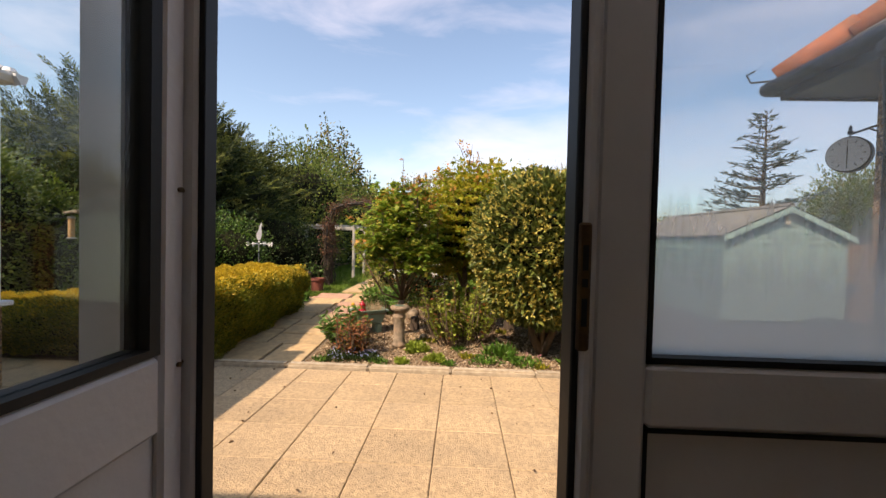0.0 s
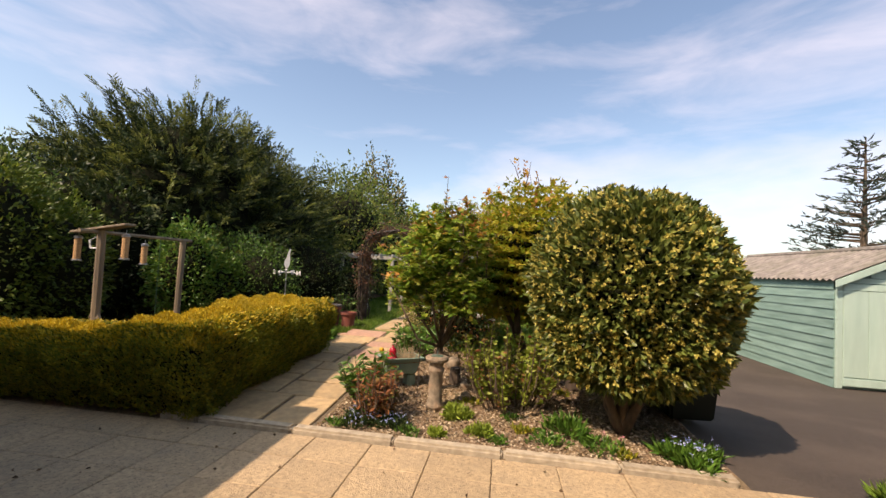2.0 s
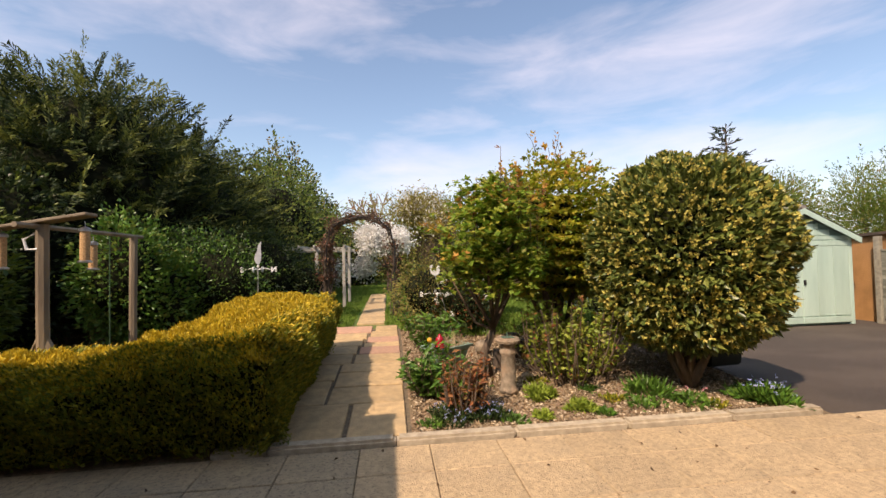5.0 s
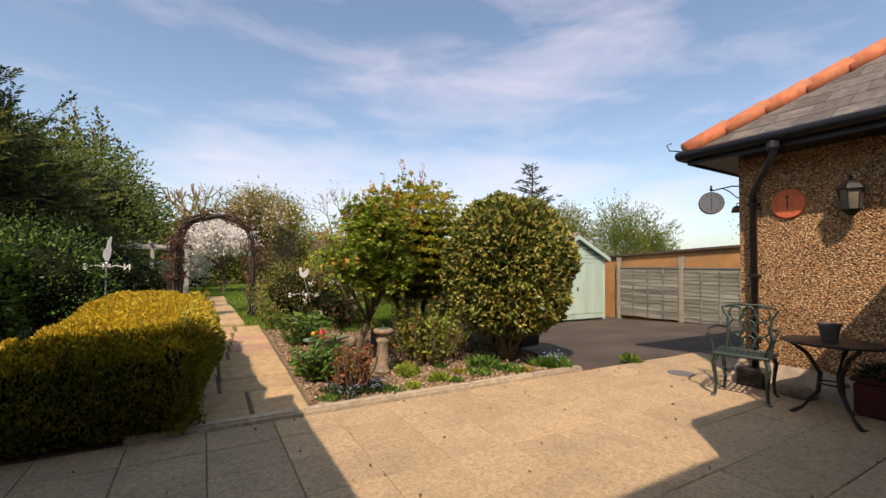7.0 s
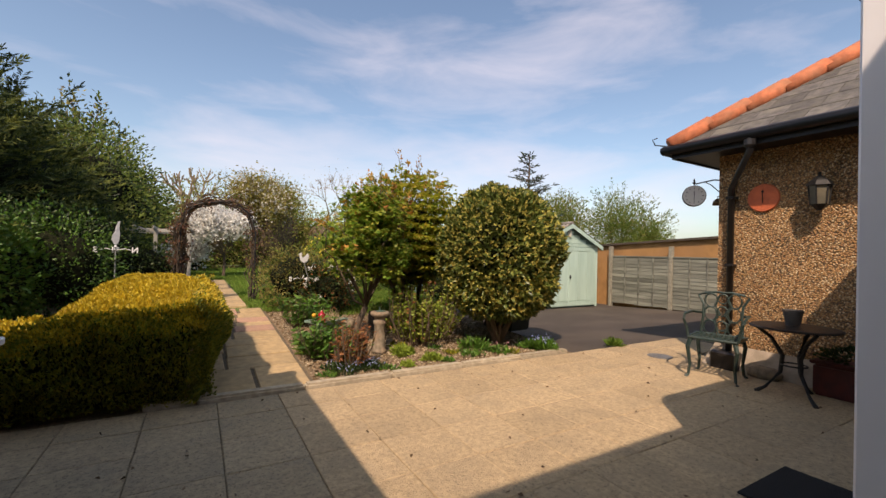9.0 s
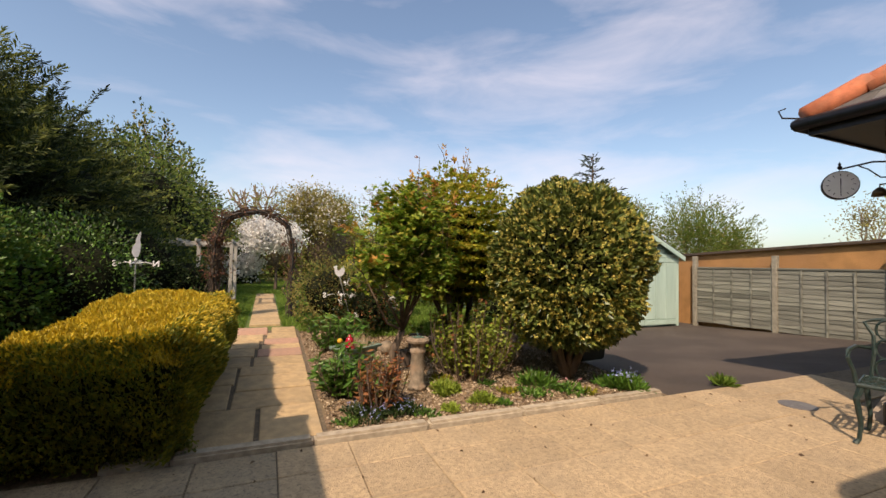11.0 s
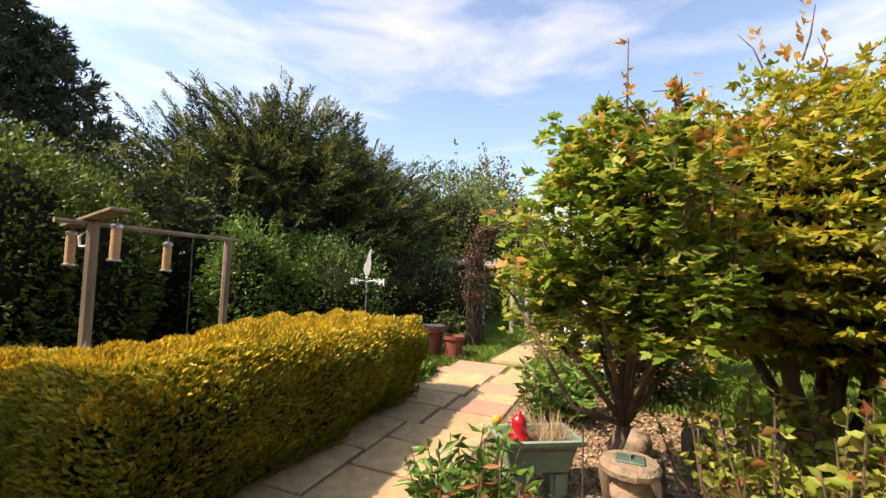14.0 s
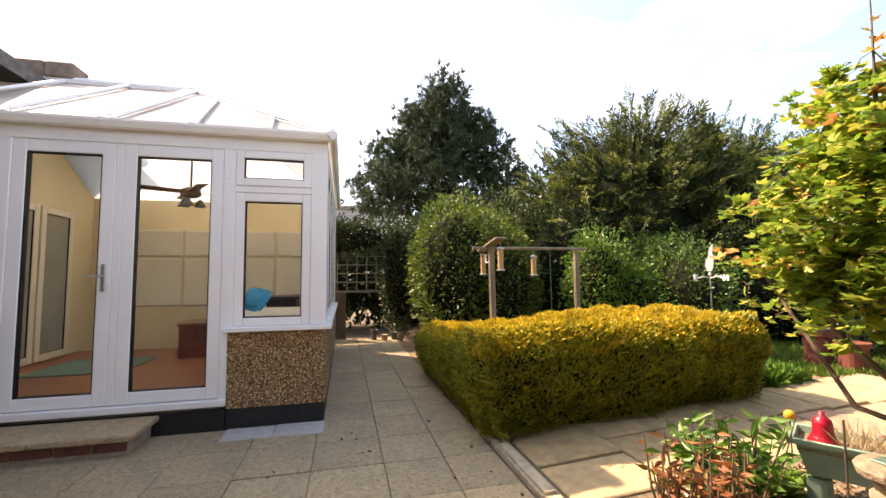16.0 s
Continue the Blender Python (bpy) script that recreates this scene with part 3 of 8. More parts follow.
# ---- ground ----
def build_ground():
    xs = sorted(set([-160, -90, -50, -30, -20, -14, 14, 20, 30, 50, 90, 160] + [round(-10 + 0.5 * i, 3) for i in range(47)] + [-2.7, -2.62, -2.2, -1.66, 1.66]))
    ys = sorted(set([-60, -30, -15, -8, -4, -2, 20, 24, 30, 40, 60, 90, 160, 250] + [round(0.5 * i, 3) for i in range(34)] + [4.21, 4.36, 8.2, 8.9, 14.7]))
    bm = bmesh.new()
    grid = []
    for y in ys:
        row = []
        for x in xs:
            z = gz(x, y)
            if y < 4.3 and -9.0 <= x <= 9:
                z = -0.014
            elif y > 4.3 and x > 1.9:
                z -= 0.012
            row.append(bm.verts.new((x, y, z)))
        grid.append(row)
    for j in range(len(ys) - 1):
        for i in range(len(xs) - 1):
            f = bm.faces.new((grid[j][i], grid[j][i + 1], grid[j + 1][i + 1], grid[j + 1][i]))
            cx, cy = (xs[i] + xs[i + 1]) / 2, (ys[j] + ys[j + 1]) / 2
            if cy < 4.21:
                k = 0
            elif 1.66 < cx < 9.2 and cy < 15 and cx > 1.6 + 0.16 * max(cy - 6.0, 0):
                k = 2
            elif -1.75 < cx < 1.7 and cy < 8.2:
                k = 1
            elif -2.62 < cx < -1.66 and cy < 8.0:
                k = 0
            elif cx < -2.62 and cy < 9 or cx < -4.5:
                k = 1
            elif cy < 24:
                k = 3
            else:
                k = 4
            f.material_index = k
            f.smooth = True
    ob = part("ground", bm, None, kind="structure", label="earth, tarmac drive and lawn around the patio", category="ground")
    for m in (M_MORTAR, M_SOIL, M_ASPH, M_LAWN, M_FIELD):
        ob.data.materials.append(m)
    return ob


ground = build_ground()


def build_kerbs():
    x = -3.0
    kerb = thing("kerb", "weathered concrete edging kerb along the flower bed", "kerb", (0, 4.29, 0), world_coords=True, kind="structure")
    for L in (0.36, 0.86, 0.86, 0.86, 0.86, 0.80):
        z = 0.03
        bm = box(x + 0.004, x + L - 0.004, KERB_Y0, KERB_Y1, -0.06, z + 0.012, 0.018, segs=2)
        part("kerb_stone", bm, M_KERB, kerb)
        x += L
    return kerb


# ---- conservatory ----
CX = -3.47


def frame_bars(name, bars, parent, material, t0, t1, axis, bevel=0.006):
    """White frame bars as one mesh: each (u0, u1, z0, z1) in the plane across the axis."""
    bm = bmesh.new()
    for u0, u1, z0, z1 in bars:
        if axis == "x":
            box(t0, t1, u0, u1, z0, z1, bevel, bm)
        else:
            box(u0, u1, t0, t1, z0, z1, bevel, bm)
    return part(name, bm, material, parent)


def glazed(name, u0, u1, z0, z1, parent, t, axis, frame=0.06, depth=0.06, material=None, label="", gasket=True, glass=None):
    """A sash: four bars, a dark gasket line and its pane. t is the outer face."""
    material = material or M_UPVC
    s = part(name, bmesh.new(), material, parent, label)
    bm = bmesh.new()
    for a, b, c, d in ((u0, u0 + frame, z0, z1), (u1 - frame, u1, z0, z1), (u0 + frame, u1 - frame, z0, z0 + frame), (u0 + frame, u1 - frame, z1 - frame, z1)):
        if axis == "x":
            box(t - depth, t, a, b, c, d, 0.006, bm)
        else:
            box(a, b, t - depth, t, c, d, 0.006, bm)
    bm.to_mesh(s.data)
    bm.free()
    g = 0.008
    if gasket:
        bm = bmesh.new()
        for a, b, c, d in ((u0 + frame, u0 + frame + g, z0 + frame, z1 - frame), (u1 - frame - g, u1 - frame, z0 + frame, z1 - frame), (u0 + frame, u1 - frame, z0 + frame, z0 + frame + g), (u0 + frame, u1 - frame, z1 - frame - g, z1 - frame)):
            if axis == "x":
                box(t - depth + 0.004, t - 0.008, a, b, c, d, 0, bm)
            else:
                box(a, b, t - depth + 0.004, t - 0.008, c, d, 0, bm)
        part("gasket", bm, M_GASKET, s)
    tm = t - depth * 0.5
    if axis == "x":
        bm = box(tm - 0.003, tm + 0.003, u0 + frame, u1 - frame, z0 + frame, z1 - frame)
    else:
        bm = box(u0 + frame, u1 - frame, tm - 0.003, tm + 0.003, z0 + frame, z1 - frame)
    pane = part("pane", bm, glass or M_GLASS, s)
    pane.visible_shadow = False
    return s


def build_conservatory():
    c = thing("conservatory", "white plastic-framed conservatory on a pebbledashed dwarf wall", "conservatory", (-5.2, 1.2, 0), world_coords=True)
    # dwarf walls
    part("dwarf_wall", box(CX - 0.22, CX, 2.20, 3.0, 0.161, 0.79), M_PEB, c)
    part("dwarf_wall", box(-7.2, CX - 0.22, 2.80, 3.0, 0.161, 0.79), M_PEB, c)
    part("dwarf_wall", box(CX - 0.22, CX, -0.6, 0.52, 0.161, 0.79), M_PEB, c)
    bm = box(CX - 0.20, CX - 0.012, 2.20, 2.988, -0.04, 0.16)
    box(-7.2, CX - 0.20, 2.82, 2.988, -0.04, 0.16, 0, bm)
    box(CX - 0.20, CX - 0.012, -0.7, 2.19, -0.04, 0.16, 0, bm)
    part("damp_course", bm, M_DPC, c)
    part("sill", box(CX - 0.24, CX + 0.045, 2.17, 3.05, 0.792, 0.83, 0.006), M_UPVC, c)
    part("sill", box(-7.2, CX - 0.24, 2.78, 3.045, 0.792, 0.83, 0.006), M_UPVC, c)
    part("sill", box(CX - 0.24, CX + 0.045, -0.6, 0.54, 0.792, 0.83, 0.006), M_UPVC, c)
    # east face: posts and head
    frame_bars("corner_post", [(2.86, 3.0, 0.83, 2.40)], c, M_UPVC, CX - 0.14, CX - 0.002, "x")
    for bar in ((2.135, 2.235, 0.20, 2.40), (0.52, 0.62, 0.20, 2.40), (-0.68, -0.6, 0.83, 2.40)):
        frame_bars("wall_post", [bar], c, M_UPVC, CX - 0.09, CX - 0.004, "x")
    bm = box(CX - 0.10, CX - 0.001, -0.7, 3.0, 2.36, 2.50, 0.008)
    box(-7.2, CX - 0.10, 2.90, 2.999, 2.36, 2.50, 0.008, bm)
    part("head_beam", bm, M_UPVC, c)
    part("door_threshold", box(CX - 0.08, CX + 0.03, 0.52, 2.20, 0.19, 0.245, 0.006), M_UPVC, c)
    # french doors
    door = part("door_mullion", box(CX - 0.07, CX - 0.012, 1.325, 1.385, 0.25, 2.36, 0.006), M_UPVC, c, "white full-height glazed double doors")
    glazed("door_leaf", 0.62, 1.325, 0.25, 2.36, door, CX - 0.010, "x", 0.095, 0.06)
    glazed("door_leaf", 1.385, 2.135, 0.25, 2.36, door, CX - 0.010, "x", 0.095, 0.06)
    bm = box(CX - 0.01, CX + 0.012, 1.265, 1.295, 1.15, 1.37, 0.004)
    tube([(CX + 0.01, 1.28, 1.27), (CX + 0.055, 1.28, 1.27), (CX + 0.058, 1.17, 1.27)], 0.010, 8, bm)
    part("door_handle", bm, M_STEEL, c, "steel lever door handle")
    for z in (0.5, 1.3, 2.1):
        part("hinge", box(CX - 0.008, CX + 0.010, 2.15, 2.18, z, z + 0.09, 0.003), M_UPVC, c)
    # window by the door
    win = part("side_window", box(CX - 0.08, CX - 0.006, 2.235, 2.86, 1.99, 2.05, 0.005), M_UPVC, c)
    glazed("fixed_light", 2.235, 2.86, 0.83, 1.99, win, CX - 0.012, "x", 0.075, 0.06)
    glazed("top_light", 2.235, 2.86, 2.05, 2.36, win, CX + 0.004, "x", 0.065, 0.06)
    win2 = part("side_window", box(CX - 0.08, CX - 0.006, -0.6, 0.52, 1.99, 2.05, 0.005), M_UPVC, c)
    glazed("fixed_light", -0.6, -0.04, 0.83, 1.99, win2, CX - 0.012, "x", 0.075, 0.06)
    glazed("fixed_light", -0.04, 0.52, 0.83, 1.99, win2, CX - 0.012, "x", 0.075, 0.06)
    glazed("top_light", -0.6, 0.52, 2.05, 2.36, win2, CX - 0.012, "x", 0.065, 0.06)
    # north face
    xs = [-3.69, -4.39, -5.09, -5.79, -6.49, -7.19]
    north = part("north_window", box(-7.19, -3.69, 2.93, 2.99, 1.99, 2.05, 0.005), M_UPVC, c)
    for a, b in zip(xs[1:], xs):
        glazed("fixed_light", a, b, 0.83, 1.99, north, 2.985, "y", 0.06, 0.06)
        glazed("top_light", a, b, 2.05, 2.36, north, 3.0, "y", 0.055, 0.06)
    # gutter and roof
    bm = bmesh.new()
    def gutter(a, b, out):
        prof = [(0.0, 0.0), (0.04, -0.055), (0.07, -0.045), (0.09, 0.0), (0.09, 0.02), (0.0, 0.02)]
        r0 = [bm.verts.new((a[0] + out[0] * o, a[1] + out[1] * o, a[2] + h)) for o, h in prof]
        r1 = [bm.verts.new((b[0] + out[0] * o, b[1] + out[1] * o, b[2] + h)) for o, h in prof]
        for i in range(len(prof)):
            j = (i + 1) % len(prof)
            bm.faces.new((r0[i], r0[j], r1[j], r1[i]))
        bm.faces.new(r0)
        bm.faces.new(r1[::-1])
    gutter((CX, -0.7, 2.52), (CX, 3.06, 2.52), (1, 0))
    gutter((-7.2, 2.995, 2.52), (CX + 0.12, 2.995, 2.52), (0, 1))
    part("gutter", bm, M_UPVC, c)
    part("eaves_trim", box(CX - 0.05, CX - 0.002, -0.7, 2.99, 2.50, 2.52), M_UPVC, c)
    bm = bmesh.new()
    E1, E2, E3, E4 = (CX, -0.7, 2.545), (CX, 3.0, 2.545), (-7.2, 3.0, 2.545), (-7.2, -0.7, 2.545)
    R1, R2 = (-5.37, -0.69, 3.62), (-5.37, 1.3, 3.62)
    vs = [bm.verts.new(p) for p in (E1, E2, E3, E4, R1, R2)]
    for q in ((0, 1, 5, 4), (1, 2, 5), (2, 3, 4, 5)):
        bm.faces.new([vs[i] for i in q])
    bmesh.ops.solidify(bm, geom=bm.faces[:], thickness=0.025)
    roof = part("roof", bm, M_POLY, c, "white translucent panelled roof")
    bm = bmesh.new()
    def bar(a, b):
        tube([Vector(a) + Vector((0, 0, 0.032)), Vector(b) + Vector((0, 0, 0.03))], 0.024, 6, bm)
    for y in (-0.1, 0.55, 1.2, 1.3):
        bar((CX, y, 2.55), (-5.37, y, 3.63))
    bar((CX, 1.9, 2.55), (-4.95, 1.66, 3.39))
    bar((CX, 2.5, 2.55), (-4.18, 2.42, 2.94))
    bar(E2, R2)
    bar(E3, R2)
    for x in (-4.2, -4.9, -5.6, -6.3):
        bar((x, 3.0, 2.55), (x + (-5.37 - x) * 0.5, 2.15, 3.10))
    part("glazing_bar", bm, M_UPVC, roof)
    bm = tube([(R1[0], R1[1], 3.65), (R2[0], R2[1], 3.65)], 0.05, 8)
    part("ridge", bm, M_UPVC, roof)
    for y in (0.6, 1.25, 1.9, 2.5):
        part("bar_end_cap", box(CX + 0.02, CX + 0.085, y - 0.03, y + 0.03, 2.535, 2.56, 0.008), M_UPVC, roof)
    part("bar_end_cap", lathe([(0.035, 0), (0.05, 0.02), (0.035, 0.05), (0.0, 0.06)], 10, None, (CX + 0.03, 3.03, 2.54)), M_UPVC, roof)
    # inside
    part("room_floor", box(-7.0, CX - 0.22, -0.7, 2.8, -0.04, 0.20), M_FLOORIN, c)
    part("room_wall", box(-7.40, -7.2, -0.7, 3.0, -0.04, 2.55), M_CREAM, c)
    part("house_side_wall", box(-7.2, CX, -0.86, -0.70, -0.04, 3.40), M_CREAM, c)
    return c


def build_conservatory_contents():
    fan = thing("ceiling_fan", "brown wooden four-bladed ceiling fan with glass shades", "ceiling fan", (-4.9, 1.42, 2.2), world_coords=True)
    part("rod", tube([(-4.9, 1.42, 2.28), (-4.9, 1.42, 3.33)], 0.012, 8), M_BRASS, fan)
    part("motor", lathe([(0.03, 0.12), (0.10, 0.09), (0.11, 0.03), (0.07, 0.0), (0.0, -0.01)][::-1], 16, None, (-4.9, 1.42, 2.19)), M_FANW, fan, smooth=True)
    for k in range(4):
        a = 0.5 + k * math.pi / 2
        bm = box(0.10, 0.55, -0.06, 0.06, -0.005, 0.005, 0.004)
        bm.transform(pose(-4.9, 1.42, 2.25, 10, 0, math.degrees(a)))
        part("blade", bm, M_FANW, fan)
    for k in range(3):
        a = k * 2.1
        bm = lathe([(0.02, 0.08), (0.05, 0.03), (0.065, 0.0)][::-1], 12, None, (-4.9 + 0.1 * math.cos(a), 1.42 + 0.1 * math.sin(a), 2.09))
        part("glass_shade", bm, M_LAMPGL, fan)
    cab = thing("wall_cupboards", "cream fitted panelled cupboards along the back wall", "cupboards", (-7.0, 1.4, 0.2), world_coords=True)
    part("body", box(-7.19, -6.9, 0.0, 2.75, 0.20, 2.05, 0.006), M_CREAM, cab)
    for i in range(4):
        y = 0.03 + i * 0.68
        part("door_panel", box(-6.9, -6.88, y, y + 0.64, 1.62, 2.02, 0.008), M_CREAMW, cab)
        part("door_panel", box(-6.9, -6.88, y, y + 0.64, 0.85, 1.58, 0.008), M_CREAMW, cab)
    shelf = thing("low_table", "dark low side table inside the conservatory", "table", (-5.6, 2.3, 0.2), world_coords=True)
    part("tabletop", box(-5.95, -5.2, 2.15, 2.6, 0.98, 1.02, 0.006), M_DARKF, shelf)
    part("cabinet_body", box(-5.9, -5.25, 2.2, 2.55, 0.20, 0.98, 0.006), M_DARKF, shelf)
    cush = thing("cushion", "bright blue cushion leaning inside the window", "cushion", (-4.35, 2.45, 1.0), world_coords=True)
    bm = box(-0.15, 0.15, -0.05, 0.05, 0, 0.28, 0.045, segs=3)
    bm.transform(pose(-4.40, 2.16, 0.915, -38, 12, 62))
    part("cover", bm, M_BLUE, cush, smooth=True)
    stand = thing("cushion_shelf", "cream inner shelf below the window", "shelf", (-4.4, 2.5, 0.2), world_coords=True)
    part("board", box(-5.0, -3.80, 1.95, 2.78, 0.86, 0.90, 0.006), M_CREAMW, stand)
    part("support", box(-4.95, -3.85, 2.6, 2.75, 0.2, 0.86, 0.006), M_CREAM, stand)
    rug = thing("rug", "worn green rug on the terracotta floor", "rug", (-5.6, 0.2, 0.2), world_coords=True)
    part("pile", box(-6.1, -5.1, -0.3, 0.7, 0.20, 0.212, 0.004), M_RUG, rug)
    chest = thing("chest", "reddish wooden low chest inside the doors", "chest", (-6.1, 1.5, 0.2), world_coords=True)
    part("box_body", box(-6.5, -5.9, 1.0, 2.1, 0.20, 0.62, 0.01), M_POT, chest)
    part("lid", box(-6.52, -5.88, 0.98, 2.12, 0.62, 0.66, 0.01), M_FANW, chest)
    inner = thing("inner_doors", "cream glazed inner doors standing open", "door", (-6.0, -0.3, 0.2), world_coords=True)
    for k, x in enumerate((-6.6, -5.9, -5.2)):
        glazed("door_leaf", x, x + 0.66, 0.22, 2.22, inner, -0.62, "y", 0.09, 0.05, M_CREAMW, "", True, M_DIMGLASS)
    step = thing("door_step", "two-slab concrete doorstep on a brick riser", "step", (-3.1, 1.3, 0), world_coords=True)
    for y0, y1 in ((0.50, 1.10), (1.10, 1.72)):
        part("step_slab", box(CX - 0.0, -3.02, y0 + 0.003, y1 - 0.003, 0.11, 0.155, 0.008), M_SLAB, step)
    part("riser_mortar", box(CX, -3.10, 0.54, 1.66, -0.05, 0.11), M_PLINTH, step)
    for i in range(5):
        part("brick", box(-3.10, -3.08, 0.55 + i * 0.225, 0.55 + i * 0.225 + 0.21, 0.03, 0.10, 0.004), M_BRICKR, step)


# ---- the porch that the walk starts in ----
PY = 0.80


def build_porch():
    p = thing("porch", "glazed porch with old white frames and mid rails", "porch", (0.2, 0.2, 0), world_coords=True)
    F = M_UPVCIN
    zt, fl = 2.16, 0.26
    rail0, rail1 = 1.04, 1.16
    # outer posts, north face
    part("corner_post", box(-0.675, -0.585, PY - 0.10, PY + 0.05, fl - 0.02, zt + 0.44, 0.008), M_UPVC, p, "white plastic corner post")
    part("door_jamb", box(-0.585, -0.512, PY - 0.02, PY + 0.05, fl, zt, 0.006), F, p)
    part("jamb_gasket", box(-0.514, -0.500, PY - 0.012, PY + 0.03, fl, zt, 0.002), M_GASKET, p)
    part("head_beam", box(-0.584, 1.45, PY - 0.08, PY + 0.06, zt, zt + 0.16, 0.006), M_UPVC, p)
    part("threshold", box(-0.52, 1.10, PY - 0.06, PY + 0.10, fl - 0.05, fl + 0.015, 0.006), M_UPVC, p)
    # closed leaf on the east side
    leaf = part("fixed_leaf", box(0.245, 0.345, PY - 0.035, PY + 0.025, fl, zt, 0.008), F, p, "closed half-glazed door leaf with condensation")
    part("top_rail", box(0.345, 1.02, PY - 0.035, PY + 0.025, zt - 0.10, zt, 0.008), F, leaf)
    part("mid_rail", box(0.345, 1.02, PY - 0.035, PY + 0.025, rail0, rail1, 0.010), F, leaf)
    part("bottom_rail", box(0.345, 1.02, PY - 0.035, PY + 0.025, fl, fl + 0.11, 0.008), F, leaf)
    part("hinge_stile", box(1.02, 1.12, PY - 0.035, PY + 0.025, fl, zt, 0.008), F, leaf)
    part("lower_panel", box(0.345, 1.02, PY - 0.012, PY + 0.012, fl + 0.11, rail0), F, leaf)
    bm = bmesh.new()
    for a in ((0.345, 1.02, rail1, rail1 + 0.012), (0.345, 0.355, rail1, zt - 0.10), (1.01, 1.02, rail1, zt - 0.10), (0.345, 1.02, rail0 - 0.008, rail0), (0.345, 0.352, fl + 0.11, rail0)):
        box(a[0], a[1], PY - 0.030, PY + 0.02, a[2], a[3], 0, bm)
    part("gasket", bm, M_GASKET, leaf)
    pane = part("pane", box(0.355, 1.01, PY - 0.004, PY + 0.004, rail1 + 0.012, zt - 0.10), M_MIST, leaf, "glass pane misted with condensation")
    pane.visible_shadow = False
    part("astragal", box(0.2185, 0.2445, PY - 0.05, PY + 0.045, fl, zt, 0.008), F, leaf)
    part("edge_gasket", box(0.204, 0.218, PY - 0.045, PY + 0.03, fl, zt, 0.003), M_GASKET, leaf)
    lock = part("lock_plate", box(0.210, 0.233, PY - 0.056, PY - 0.046, 1.185, 1.415, 0.004), M_BRASS, leaf, "tarnished brass lock keep")
    # black slips on the plate, the holes' inner dark put into their colour
    for z0, z1 in ((1.33, 1.375), (1.30, 1.315), (1.23, 1.28)):
        part("latch_hole_patch", box(0.217, 0.227, PY - 0.0565, PY - 0.0555, z0, z1), M_GASKET, lock)
    # west side: fixed half-glazed panel running back to the house
    w = part("side_screen", box(-0.584, -0.53, PY - 0.082, PY - 0.022, fl, zt, 0.008), F, p)
    part("mid_rail", box(-0.584, -0.53, -0.70, PY - 0.082, rail0 - 0.025, rail1, 0.010), F, w)
    part("top_rail", box(-0.584, -0.53, -0.70, PY - 0.082, zt - 0.08, zt, 0.008), F, w)
    part("lower_panel", box(-0.57, -0.545, -0.70, PY - 0.082, fl + 0.1, rail0 - 0.025), F, w)
    part("bottom_rail", box(-0.584, -0.53, -0.70, PY - 0.082, fl, fl + 0.1, 0.006), F, w)
    bm = box(-0.58, -0.533, PY - 0.107, PY - 0.082, rail1, zt - 0.08)
    box(-0.58, -0.533, -0.7, PY - 0.107, rail1, rail1 + 0.014, 0, bm)
    part("gasket", bm, M_GASKET, w)
    pane = part("pane", box(-0.560, -0.552, -0.70, PY - 0.107, rail1 + 0.014, zt - 0.08), M_GLASS, w)
    pane.visible_shadow = False
    for z in (1.46, 0.7, 1.13):
        bm = tube([(-0.535, PY - 0.023, z), (-0.535, PY - 0.030, z)], 0.005, 8)
        tube([(-0.531, PY - 0.04, z), (-0.524, PY - 0.04, z)], 0.005, 8, bm)
        part("screw", bm, M_BRASS, w)
    # roof, gutter, floor, back wall; unseen roof made translucent to light the frames
    part("roof", box(-0.66, 2.86, -0.65, PY + 0.05, zt + 0.16, zt + 0.19), M_POLY, p, "white roof sheet out of view, made translucent to light the porch")
    for x in (-0.6, 0.1, 0.8, 1.5, 2.2):
        part("roof_bar", box(x - 0.03, x + 0.03, -0.65, PY - 0.09, zt + 0.12, zt + 0.158), M_UPVC, p)
    # added above the visible part, its height set to cast the patio's shadow edge
    part("fascia", box(-0.584, 2.86, PY + 0.052, PY + 0.09, zt + 0.161, zt + 0.44, 0.005), M_UPVC, p)
    part("gutter", box(-0.58, 2.4, PY + 0.092, PY + 0.16, zt + 0.20, zt + 0.27, 0.03, segs=3), M_BLACK, p)
    part("porch_floor", box(-0.62, 2.85, -0.7, PY - 0.02, -0.05, fl - 0.01), M_FLOORIN, p)
    part("north_wall", box(1.12, 2.86, PY - 0.12, PY + 0.03, -0.05, zt + 0.16), M_PEB, p)
    # unseen cream walls, added to bounce light onto the door frames
    part("bounce_wall", box(-0.62, 2.85, -0.695, -0.66, fl, zt + 0.14), M_CREAM, p)
    part("north_bounce_lining", box(1.12, 2.80, PY - 0.15, PY - 0.122, fl, zt + 0.1), M_CREAM, p)
    part("east_bounce_lining", box(2.80, 2.84, -0.66, PY - 0.15, fl, zt + 0.1), M_CREAM, p)
    part("west_base", box(-0.66, -0.54, -0.7, PY, -0.05, fl + 0.02), M_PLINTH, p)
    step = thing("porch_step", "concrete step with a black mat before the porch door", "step", (0.2, 1.1, 0), world_coords=True)
    part("tread", box(-0.62, 1.3, PY + 0.10, 1.45, 0.07, 0.12, 0.01), M_SLAB, step)
    part("riser", box(-0.60, 1.28, PY + 0.10, 1.42, -0.05, 0.07), M_PLINTH, step)
    mt = thing("door_mat", "black rubber door mat on the porch step", "mat", (0.05, 1.2, 0.12), world_coords=True)
    part("mat", box(-0.33, 0.20, 0.93, 1.36, 0.121, 0.133, 0.004), M_MAT, mt)


